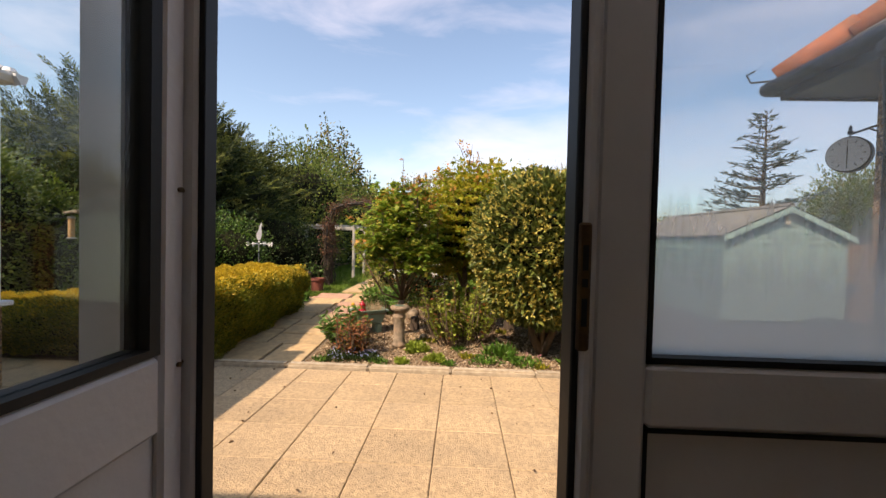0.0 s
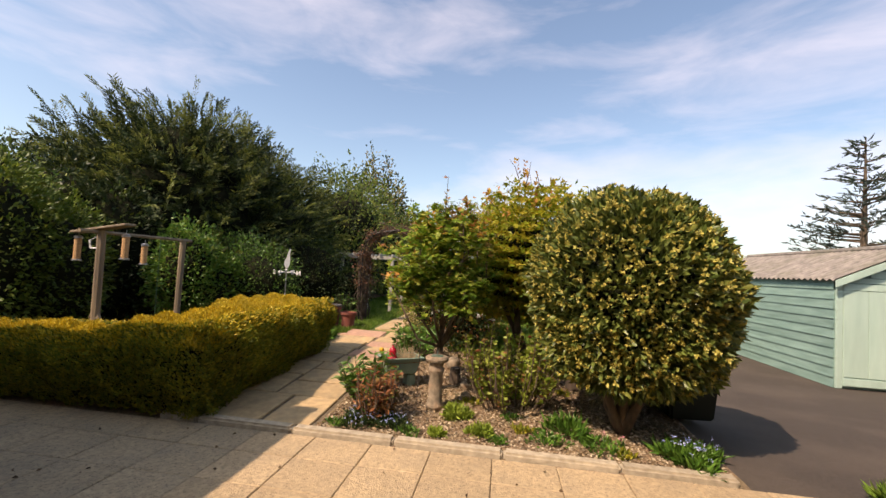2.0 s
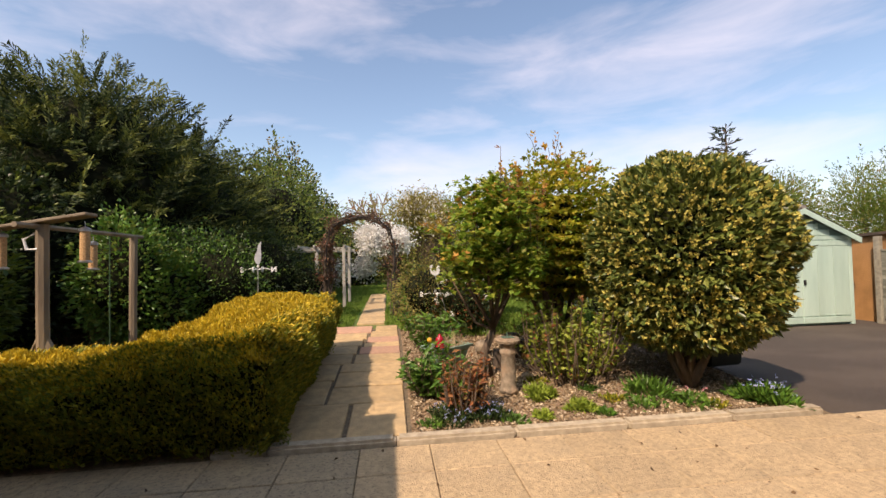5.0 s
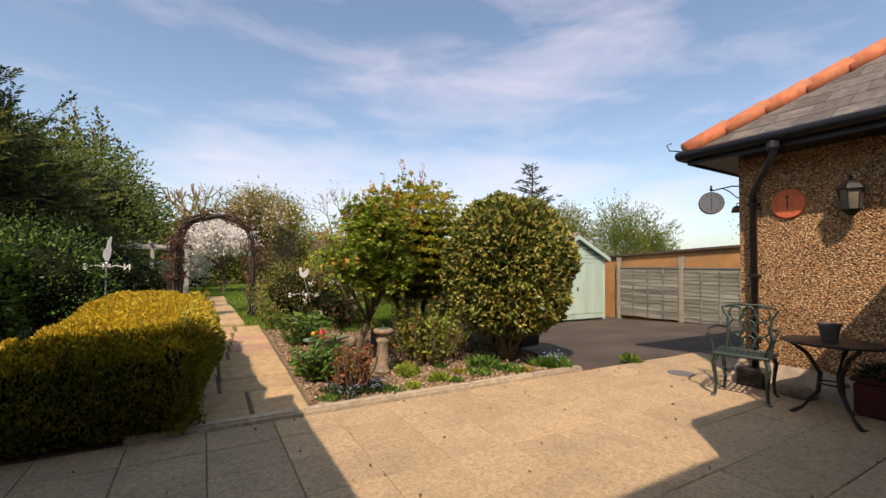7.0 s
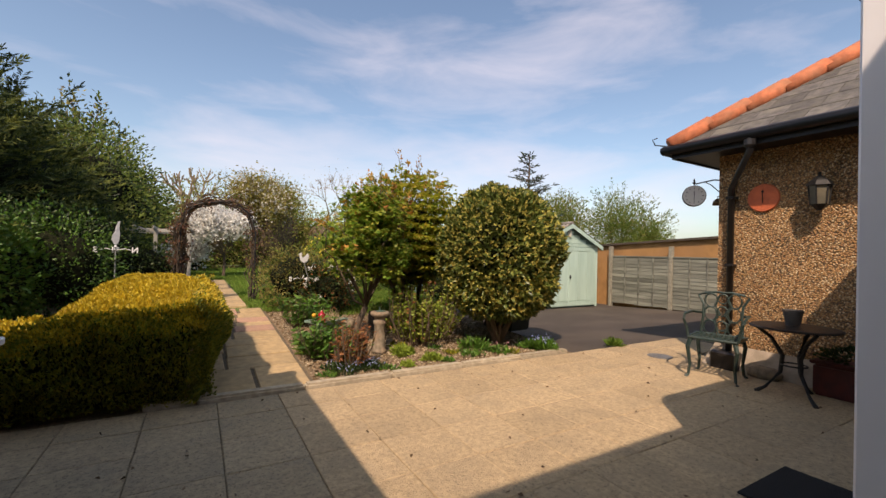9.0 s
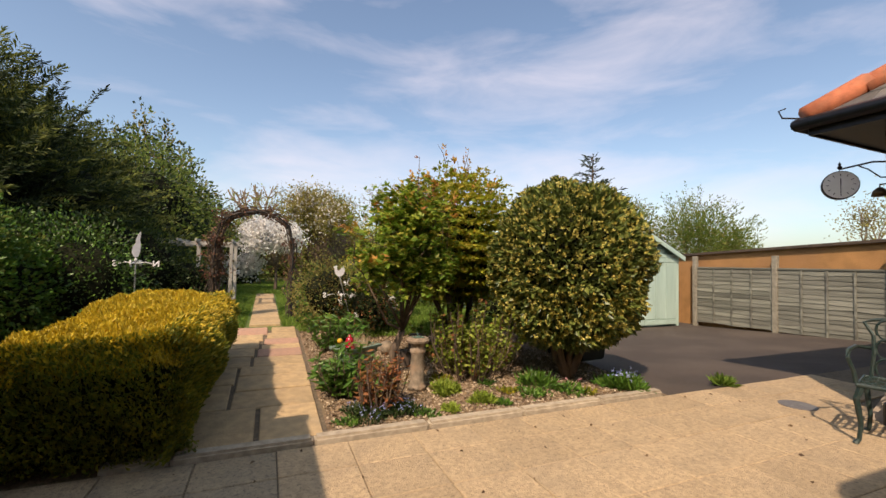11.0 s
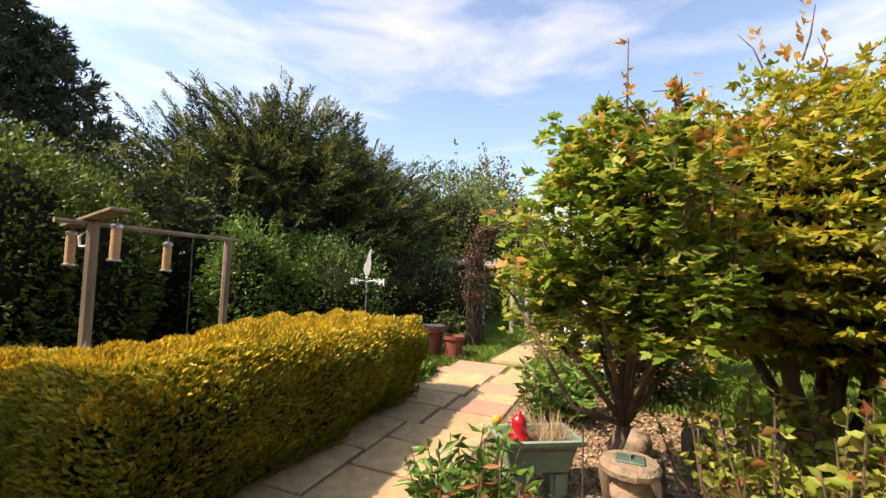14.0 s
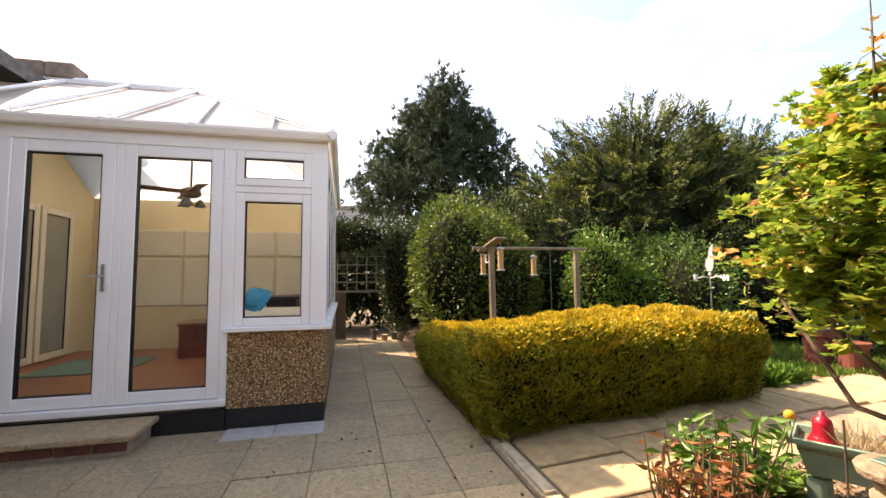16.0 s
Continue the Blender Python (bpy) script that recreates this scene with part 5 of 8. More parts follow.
# ---- furniture by the house ----
def build_chair():
    c = thing("garden_chair", "dark green cast metal armchair with lattice back", "chair", (2.22, 2.71, 0), 0)
    # local: faces -x-ish; built facing +y then turned
    R = pose(0, 0, 0, 0, 0, 104)
    seat = bmesh.new()
    for k in range(9):
        x = -0.20 + k * 0.05
        tube([(x, -0.19, 0.43), (x, 0.0, 0.415), (x, 0.20, 0.43)], 0.011, 5, seat)
    for y in (-0.19, -0.06, 0.07, 0.20):
        tube([(-0.22, y, 0.43), (0, y, 0.42), (0.22, y, 0.43)], 0.012, 5, seat)
    seat.transform(R)
    part("seat", seat, M_IRON, c)
    fr = tube([(-0.22, 0.2, 0.43), (0.22, 0.2, 0.43), (0.24, -0.2, 0.43), (-0.24, -0.2, 0.43), (-0.22, 0.2, 0.43)], 0.017, 6)
    fr.transform(R)
    part("seat_frame", fr, M_IRON, c)
    back = tube([(-0.20, -0.2, 0.43), (-0.185, -0.23, 0.62), (-0.19, -0.26, 0.76), (-0.245, -0.28, 0.86), (-0.19, -0.285, 0.885), (-0.08, -0.287, 0.905), (0, -0.287, 0.90), (0.08, -0.287, 0.905), (0.19, -0.285, 0.885), (0.245, -0.28, 0.86), (0.19, -0.26, 0.76), (0.185, -0.23, 0.62), (0.20, -0.2, 0.43)], 0.0145, 6)
    for sx in (-1, 1):
        for dz in (0.0, 0.15, 0.30):
            ring = [(sx * (0.115 + 0.062 * math.cos(a)), -0.215 - dz * 0.16, 0.51 + dz + 0.078 * math.sin(a)) for a in [i * math.pi / 6 for i in range(13)]]
            tube(ring, 0.0095, 5, back)
        tube([(sx * 0.03, -0.205, 0.44), (sx * 0.075, -0.235, 0.58), (sx * 0.02, -0.25, 0.66), (sx * 0.08, -0.265, 0.76), (sx * 0.03, -0.28, 0.87)], 0.0095, 5, back)
    for dz in (0.06, 0.22, 0.36):
        ring = [(0.05 * math.cos(a), -0.21 - dz * 0.16, 0.47 + dz + 0.055 * math.sin(a)) for a in [i * math.pi / 6 for i in range(13)]]
        tube(ring, 0.009, 5, back)
    back.transform(R)
    part("backrest", back, M_IRON, c)
    for sx in (-1, 1):
        arm = tube([(sx * 0.21, -0.24, 0.66), (sx * 0.27, -0.1, 0.68), (sx * 0.28, 0.12, 0.67), (sx * 0.27, 0.2, 0.62), (sx * 0.24, 0.18, 0.52), (sx * 0.23, 0.18, 0.44)], 0.015, 6)
        arm.transform(R)
        part("armrest", arm, M_IRON, c)
        for sy in (-1, 1):
            leg = tube([(sx * 0.20, sy * 0.18, 0.42), (sx * 0.225, sy * 0.205, 0.33), (sx * 0.205, sy * 0.185, 0.14), (sx * 0.215, sy * 0.20, 0.03), (sx * 0.235, sy * 0.22, 0.0)], [0.025, 0.022, 0.016, 0.015, 0.020], 6)
            leg.transform(R)
            part("leg", leg, M_IRON, c)
    return c


def build_table():
    t = thing("garden_table", "round dark cast metal bistro table", "table", (2.20, 2.02, 0))
    bm = lathe([(0.0, 0.640), (0.325, 0.640), (0.345, 0.644), (0.35, 0.655), (0.335, 0.663), (0.0, 0.662)], 32)
    part("tabletop", bm, M_BLKIRON, t)
    for k in range(3):
        a = 1.95 + k * 2 * math.pi / 3
        cx, sy = math.cos(a), math.sin(a)
        leg = tube([(0.28 * cx, 0.28 * sy, 0.63), (0.17 * cx, 0.17 * sy, 0.54), (0.085 * cx, 0.085 * sy, 0.38), (0.10 * cx, 0.10 * sy, 0.22), (0.21 * cx, 0.21 * sy, 0.06), (0.29 * cx, 0.29 * sy, 0.0)], [0.016, 0.018, 0.020, 0.017, 0.014, 0.02], 7)
        part("leg", leg, M_BLKIRON, t)
    part("ring", tube([(0.10 * math.cos(a), 0.10 * math.sin(a), 0.30) for a in [i * math.pi / 6 for i in range(13)]], 0.008, 5), M_BLKIRON, t)
    pot = thing("flower_pot", "small grey-brown plant pot on the table", "plant pot", (2.27, 2.06, 0.663))
    part("pot", lathe([(0.055, 0.0), (0.078, 0.13), (0.085, 0.13), (0.085, 0.15), (0.072, 0.15), (0.06, 0.10), (0.0, 0.10)], 20), M_GREYPOT, pot, smooth=False)
    pl = thing("trough_planter", "dark red rectangular trough planter with low greenery", "planter", (2.62, 1.65, 0))
    bm = box(-0.13, 0.13, -0.33, 0.33, 0.0, 0.30, 0.02, segs=2)
    part("trough", bm, M_REDPLANT, pl)
    part("rim", box(-0.15, 0.15, -0.35, 0.35, 0.30, 0.335, 0.012), M_REDPLANT, pl)
    P, D = blob_points([((0, 0, 0.36), (0.12, 0.30, 0.12))], 900, zmin=0.33)
    leaves("foliage", P, D, 0.05, 0.025, L_DARK, pl)
    vent = thing("drain_cover", "round metal drain cover set in the paving", "drain cover", (2.55, 3.55, 0.0))
    part("cover", lathe([(0.15, -0.005), (0.15, 0.006), (0.0, 0.008)], 24), M_COVER, vent)
    stone = thing("stone", "rounded grey stone against the plinth", "stone", (2.68, 2.45, 0))
    bm = bmesh.new()
    bmesh.ops.create_icosphere(bm, subdivisions=3, radius=1)
    for v in bm.verts:
        v.co = Vector((v.co.x * 0.09, v.co.y * 0.17, 0.05 + v.co.z * 0.08)) * (1 + 0.1 * noise.noise(v.co * 3))
    part("rock", bm, M_STONE, stone, smooth=True)


# ---- garden ----
def build_hedge():
    h = thing("golden_hedge", "clipped golden privet hedge, L-shaped, yellow on top and green below", "hedge", (-3.2, 5.0, 0), world_coords=True)
    def dist_top(x, y):
        east = 0.80 + 0.06 * math.sin(x * 3.1 + y * 2.0) * 0.5 + (y - 4.3) * 0.035
        west = 0.60 + 0.03 * math.sin(x * 4.0)
        w = smooth_step(-4.1, -3.2, x)
        return west * (1 - w) + east * w
    def inside(x, y):
        a = -3.75 < x < -2.46 and 4.12 < y < 6.75
        b = -5.35 < x <= -3.7 and 4.12 < y < 5.0
        return a or b
    segs = [((-5.35, 4.12), (-2.46, 4.12), (0, -1)), ((-2.46, 4.12), (-2.46, 6.75), (1, 0)), ((-2.46, 6.75), (-3.75, 6.75), (0, 1)), ((-3.75, 6.75), (-3.75, 5.0), (-1, 0)), ((-3.75, 5.0), (-5.35, 5.0), (0, 1)), ((-5.35, 5.0), (-5.35, 4.12), (-1, 0))]
    lens = [math.dist(a, b) for a, b, n in segs]
    SP, SD = [], []
    n_side = 72000
    for (a, b, nrm), L in zip(segs, lens):
        k = int(n_side * L / sum(lens))
        t, hgt, dep = rng.random(k), rng.random(k), rng.random(k) ** 2 * 0.10
        x = a[0] + (b[0] - a[0]) * t
        y = a[1] + (b[1] - a[1]) * t
        top = np.array([dist_top(p, q) for p, q in zip(x, y)])
        bulge = 0.07 * np.sin(np.pi * np.clip(hgt * 1.15 - 0.1, 0, 1)) + 0.045 * np.sin(x * 7 + hgt * 5) * np.sin(y * 6 + hgt * 3) + 0.02 * np.sin(x * 17 + hgt * 11) * np.sin(y * 15 - hgt * 9) - 0.15 * np.clip((hgt - 0.72) / 0.28, 0, 1) ** 2
        inset = (0.17 if nrm[0] > 0 else 0.08) * (1 - hgt) ** 1.3
        x = x + nrm[0] * (bulge - dep - inset)
        y = y + nrm[1] * (bulge - dep - inset)
        z = 0.03 + hgt * (top - 0.02) + np.array([max(gz(p, q), 0) for p, q in zip(x, y)]) * (1 - hgt)
        SP.append(np.stack([x, y, z], 1))
        SD.append(np.tile([nrm[0], nrm[1], 0.9], (k, 1)))
    SP, SD = np.concatenate(SP), np.concatenate(SD)
    X = rng.uniform(-5.4, -2.3, 125000)
    Y = rng.uniform(4.08, 6.8, 125000)
    ok = np.array([inside(x, y) for x, y in zip(X, Y)])
    X, Y = X[ok], Y[ok]
    Z = np.array([dist_top(x, y) for x, y in zip(X, Y)])
    edge = np.minimum.reduce([np.where(X > -3.72, X + 3.75, 9), -2.46 - X, Y - 4.12, np.where(X > -3.7, 6.75 - Y, 5.0 - Y)])
    Z = Z + 0.02 - 0.17 * np.clip(1 - edge / 0.38, 0, 1) ** 2 + 0.035 * np.sin(X * 6.3 + 1) * np.sin(Y * 5.4) + 0.02 * np.sin(X * 23 + Y * 17)
    TP = np.stack([X, Y, Z - rng.random(len(X)) ** 2 * 0.06], 1)
    # the outer corners are clipped round
    R = 0.30
    for arr in (SP, TP):
        for cx, cy, sx, sy in ((-5.35, 4.12, -1, -1), (-2.46, 4.12, 1, -1), (-2.46, 6.75, 1, 1), (-3.75, 6.75, -1, 1), (-5.35, 5.0, -1, 1)):
            dx, dy = (arr[:, 0] - cx) * sx + R, (arr[:, 1] - cy) * sy + R
            hit = (dx > 0) & (dy > 0)
            f = np.where(hit, np.maximum(dx, dy) / np.maximum(np.hypot(dx, dy), 1e-6), 1.0)
            arr[:, 0] = np.where(hit, cx + sx * (dx * f - R), arr[:, 0])
            arr[:, 1] = np.where(hit, cy + sy * (dy * f - R), arr[:, 1])
    leaves("side_leaves", SP, SD, 0.044, 0.017, L_HEDGE, h, "dull green hedge leaves", jitter=0.40)
    # yellow growth over the top and fading down the upper sides
    up = SP[:, 2] > np.array([dist_top(x, y) for x, y in zip(SP[:, 0], SP[:, 1])]) * 0.84 + rng.random(len(SP)) ** 1.5 * 0.34
    leaves("golden_leaves", np.concatenate([TP, SP[up] + SD[up] * 0.02]), np.concatenate([np.tile([0, 0, 1.0], (len(TP), 1)), SD[up]]), 0.038, 0.016, L_GOLD, h, "bright golden young leaves", jitter=0.42)
    k = rng.choice(len(TP), 1600)
    leaves("top_growth", TP[k], np.tile([0, 0, 1.0], (1600, 1)), 0.045, 0.009, L_GOLD, h, jitter=0.25)
    # plain boxes within the hedge, its inner shade put into their colour
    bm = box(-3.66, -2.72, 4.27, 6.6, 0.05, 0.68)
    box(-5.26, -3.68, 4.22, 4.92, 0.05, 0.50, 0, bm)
    part("inner_core", bm, M_CORESHADE, h)


def plumes(name, P, D, length, material, tip_material, parent, steps=13):
    """Flat feathery conifer sprays: leaflets in pairs along arching axes, lighter at the ends."""
    n = len(P)
    L = (length * rng.uniform(0.6, 1.3, n))[:, None]
    S = unit(np.cross(D, unit(rng.normal(0, 0.5, (n, 3)) + np.array([0, 0, 1.0]))))
    up = np.array([0, 0, 1.0])
    sets = {0: ([], []), 1: ([], [])}
    bright = rng.random(n) < 0.55
    for k in range(steps):
        t = k / (steps - 1)
        Q = P + D * L * t + up * L * 0.16 * (t - 1.3 * t * t)
        A = unit(D + up * 0.16 * (1 - 2.6 * t))
        for sgn in (-1, 1):
            reach = (1.0 - 0.65 * t) * (0.45 + 0.55 * min(1.0, t * 4))
            for f in (0.0, 0.5):
                which = 1 if t > 0.55 or f > 0.3 and t > 0.3 else 0
                ok = bright if which else np.ones(n, bool)
                base = Q + S * sgn * L * 0.16 * reach * f * 2 * 0.8 + A * L * 0.08 * f
                sets[which][0].append(base[ok])
                sets[which][1].append((A * 0.8 + S * sgn * 0.75)[ok])
                if which and (~bright).any():
                    sets[0][0].append(base[~bright])
                    sets[0][1].append((A * 0.8 + S * sgn * 0.75)[~bright])
    for which, mt in ((0, material), (1, tip_material)):
        leaves(name, np.concatenate(sets[which][0]), np.concatenate(sets[which][1]), 0.095, 0.021, mt, parent, jitter=0.18)


def shrub(name, label, category, blobs, n, L, W, mats, at, zmin=None, core_scale=0.75, lumps=0.14, shell=0.3, tips=0, stems=(), jitter=0.45, up=0.1, group="", freq=2.2, core_mat=None, tip_mat=None, tip_len=0.3):
    """A bush or tree: stems, a solid core coloured dark for inner shade, a crown of leaves in several colours, and
    loose shoots.
    """
    s = thing(name, label, category, at, group=group, world_coords=True)
    if stems:
        part("trunk", limbs(at, [q for q in stems[1:]], stems[0]), M_BARK, s, smooth=True)
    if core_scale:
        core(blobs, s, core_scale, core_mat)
    for i, (mt, share) in enumerate(mats):
        P, D = blob_points(blobs, int(n * share), shell, lumps, freq, zmin, seed=0)
        leaves("crown", P, D, L, W, mt, s, jitter=jitter, up=up)
    if tips:
        P, D = blob_points(blobs, tips, 0.05, lumps, freq, zmin)
        ok = D[:, 2] > 0.1
        P, D = P[ok], D[ok]
        part("shoot_growth", twigs(P, D, tip_len, 0.006), M_BARK, s, kind="stuff")
        Q = np.repeat(P, 10, axis=0) + np.repeat(D, 10, axis=0) * rng.uniform(0, tip_len, (len(P) * 10, 1)) + np.array([0, 0, 0.3]) * rng.uniform(0, tip_len, (len(P) * 10, 1))
        leaves("shoot_leaves", Q, np.repeat(D, 10, axis=0), L * 1.1, W * 1.1, tip_mat or mats[0][0], s, jitter=0.8)
    return s


def build_camellia():
    blobs = [((1.02, 4.98, 1.36), (0.85, 0.80, 0.82)), ((1.04, 5.0, 0.92), (0.76, 0.70, 0.54))]
    base = (1.0, 4.95, gz(1.0, 4.95))
    s = shrub("camellia_bush", "large rounded evergreen bush, dark glossy leaves flecked yellow", "bush", blobs, 24000, 0.092, 0.043, [(L_CAM, 1.0)], base, zmin=0.33, core_scale=0.80, lumps=0.06, shell=0.20,
              stems=(0.055, (0.7, 4.9, 0.8), (0.9, 5.1, 0.9), (1.1, 4.85, 0.9), (1.3, 5.0, 0.8), (1.0, 4.7, 0.75), (0.8, 5.2, 0.8), (1.2, 5.2, 0.8)))
    # rosettes of young yellow leaves at the shoot ends
    P, D = blob_points(blobs, 4200, 0.05, 0.06, 2.2, 0.50)
    P = P + D * 0.045
    k = 6
    n = len(P) * k
    R = unit(np.repeat(D, k, axis=0) * 0.6 + rng.normal(0, 0.8, (n, 3)))
    leaves("yellow_leaves", np.repeat(P, k, axis=0), R, 0.031, 0.021, L_CAMY, s, "yellow variegated young leaves", jitter=0.1)


def build_maples():
    # young rosy-tipped tree by the path
    base = (-0.80, 5.55, gz(-0.8, 5.55))
    s = thing("small_tree", "small spreading tree with fresh green and coppery new leaves", "tree", base, world_coords=True)
    tips = [(-1.4, 5.3, 1.3), (-1.25, 5.7, 1.5), (-1.0, 5.2, 1.75), (-0.74, 5.15, 2.1), (-0.6, 5.3, 1.85), (-0.4, 5.2, 1.6), (-0.2, 5.6, 1.4), (-0.6, 5.85, 1.75), (-0.9, 5.9, 1.6), (-0.5, 5.05, 1.65), (-1.2, 5.3, 1.6), (-0.3, 5.4, 1.55)]
    fork = Vector((-0.76, 5.50, 0.55))
    bm = tube([base, (-0.85, 5.56, 0.3), fork], [0.052, 0.042, 0.036], 9)
    limbs(fork, tips, 0.017, bm, 0.16)
    part("trunk", bm, M_BARK, s, smooth=True)
    blobs = [((-0.81, 5.42, 1.50), (0.53, 0.50, 0.56)), ((-1.04, 5.38, 1.26), (0.33, 0.36, 0.28)), ((-0.60, 5.4, 1.22), (0.38, 0.40, 0.34)), ((-0.75, 5.32, 1.84), (0.40, 0.36, 0.28))]
    P, D = blob_points(blobs, 5200, 0.75, 0.24, 2.6, 0.86)
    # leaves sit in small fans round nodes
    nodes = P[rng.choice(len(P), 1350)]
    nd = D[rng.choice(len(D), 1350)]
    Q = np.repeat(nodes, 6, axis=0) + rng.normal(0, 0.016, (8100, 3))
    dirs = unit(rng.normal(0, 1, (8100, 3)) * np.array([1, 1, 0.35]))
    palmate("crown", Q, dirs, 0.058, 0.031, L_MAPLE, s, jitter=0.2, up=-0.15)
    twig_bm = twigs(nodes[:500], nd[:500] * np.array([1, 1, 0.3]), 0.09, 0.003)
    part("twig_growth", twig_bm, M_BARK, s, kind="stuff")
    top = nodes[(nodes[:, 2] > 1.6) | ((nodes[:, 0] < -1.15) & (nodes[:, 2] > 1.2))][:44]
    Q = np.repeat(top, 6, axis=0) + rng.normal(0, 0.03, (len(top) * 6, 3)) + np.array([0, 0, 0.05])
    palmate("coppery_leaves", Q, unit(rng.normal(0, 1, Q.shape) * np.array([1, 1, 0.4])), 0.062, 0.028, L_RED, s, "coppery orange young leaves", jitter=0.2)
    sh = np.array([(-0.74, 5.15, 1.92), (-0.95, 5.3, 1.85), (-0.55, 5.2, 1.88), (-0.5, 5.3, 1.85), (-0.4, 5.3, 1.72), (-1.1, 5.4, 1.68), (-0.65, 5.5, 1.88), (-1.3, 5.5, 1.5), (-0.3, 5.4, 1.55)])
    hs = [0.44, 0.24, 0.30, 0.22, 0.24, 0.22, 0.28, 0.2, 0.2]
    bm = bmesh.new()
    Q = []
    for p, hh in zip(sh, hs):
        tube([p - np.array([0, 0, 0.25]), p, p + np.array([0.01, 0, hh])], [0.007, 0.006, 0.002], 5, bm)
        for k in range(11):
            Q.append(p + np.array([0.003, 0, hh * rng.random()]))
    part("shoot_growth", bm, M_BARK, s, kind="stuff")
    Q = np.array(Q)
    palmate("shoot_leaves", Q, unit(rng.normal(0, 1, Q.shape) * np.array([1, 1, 0.5])), 0.062, 0.026, L_RED, s, jitter=0.2)
    # golden layered tree behind
    blobs = [((0.20, 6.40, 1.72), (0.86, 0.80, 0.76)), ((-0.15, 6.3, 1.3), (0.5, 0.5, 0.4)), ((0.7, 6.45, 1.25), (0.5, 0.5, 0.4)), ((0.5, 6.7, 1.0), (0.5, 0.5, 0.3))]
    b = (0.30, 6.5, gz(0.3, 6.5))
    s2 = shrub("golden_tree", "round-headed tree with layered golden green foliage", "tree", blobs, 5000, 0.06, 0.035, [(L_MAPLE, 1.0)], b, zmin=0.75, core_scale=0.5, lumps=0.2, shell=0.55, tips=60,
               stems=(0.06, (-0.15, 6.3, 1.3), (0.3, 6.5, 1.7), (0.75, 6.4, 1.4), (0.1, 6.2, 1.8), (0.5, 6.8, 1.5)), freq=3.2, tip_mat=L_RED, tip_len=0.22, up=-0.15, jitter=0.6)
    P, D = blob_points(blobs, 19000, 0.42, 0.2, 3.2, 0.72)
    tier = np.round((P[:, 2] + 0.08 * np.sin(P[:, 0] * 5) + 0.08 * np.cos(P[:, 1] * 6)) / 0.15) * 0.15
    P[:, 2] = P[:, 2] * 0.35 + tier * 0.65
    palmate("golden_leaves", P, D * np.array([1, 1, 0.25]), 0.068, 0.030, L_GMAPLE, s2, jitter=0.5, up=-0.2)


def stalks(name, label, category, centre, radius, n, height, r, mats, leafL, leafW, per, lean=0.3, group="", stem_mat=None, base_z=None):
    """A clump of stems with leaves along them."""
    cx, cy = centre
    z0 = gz(cx, cy) if base_z is None else base_z
    s = thing(name, label, category, (cx, cy, z0), group=group)
    bm = bmesh.new()
    Q, DD = [], []
    for i in range(n):
        a, rr = rng.uniform(0, 2 * math.pi), radius * math.sqrt(rng.random())
        x, y = rr * math.cos(a), rr * math.sin(a)
        hh = height * rng.uniform(0.55, 1.1)
        tx, ty = x + lean * hh * math.cos(a) * rng.random() + rng.normal(0, 0.04), y + lean * hh * math.sin(a) * rng.random() + rng.normal(0, 0.04)
        tube([(x * 0.7, y * 0.7, 0), ((x + tx) / 2, (y + ty) / 2, hh * 0.5), (tx, ty, hh)], [r, r * 0.8, r * 0.4], 5, bm)
        for k in range(per):
            t = rng.uniform(0.15, 1.0)
            Q.append((x * 0.7 + (tx - x * 0.7) * t, y * 0.7 + (ty - y * 0.7) * t, hh * t))
            b = rng.uniform(0, 2 * math.pi)
            DD.append((math.cos(b), math.sin(b), 0.25))
    part("stem_growth", bm, stem_mat or M_BARK, s, kind="stuff")
    Q, DD = np.array(Q), np.array(DD)
    if len(Q):
        pick = rng.random(len(Q))
        lo = 0.0
        for mt, share in mats:
            ok = (pick >= lo) & (pick < lo + share)
            lo += share
            leaves("foliage", Q[ok], DD[ok], leafL, leafW, mt, s, jitter=0.35)
    return s


def tuft(name, label, centre, radius, n, L, W, material, flowers=None, hz=0.10, category="plant", group=""):
    cx, cy = centre
    s = thing(name, label, category, (cx, cy, gz(cx, cy)), group=group)
    a = rng.uniform(0, 2 * math.pi, n)
    rr = radius * np.sqrt(rng.random(n)) * (0.75 + 0.25 * np.sin(a * 3 + cx * 9))
    P = np.stack([rr * np.cos(a), rr * np.sin(a), rng.random(n) * hz * (1 - (rr / radius) ** 2 * 0.7)], 1)
    D = np.stack([np.cos(a) * 0.5, np.sin(a) * 0.5, np.full(n, 0.8)], 1)
    leaves("foliage", P, D, L, W, material, s, jitter=0.5)
    if flowers:
        m, k, size = flowers
        i = rng.choice(n, k)
        P2 = P[i] + np.array([0, 0, 1.0]) * (L * 0.8 + rng.random((k, 1)) * L * 0.5)
        P2 = np.repeat(P2, 5, axis=0) + rng.normal(0, size * 0.3, (k * 5, 3))
        leaves("flowers", P2, unit(rng.normal(0, 1, (k * 5, 3))), size, size * 0.7, m, s, jitter=0.3)
    return s


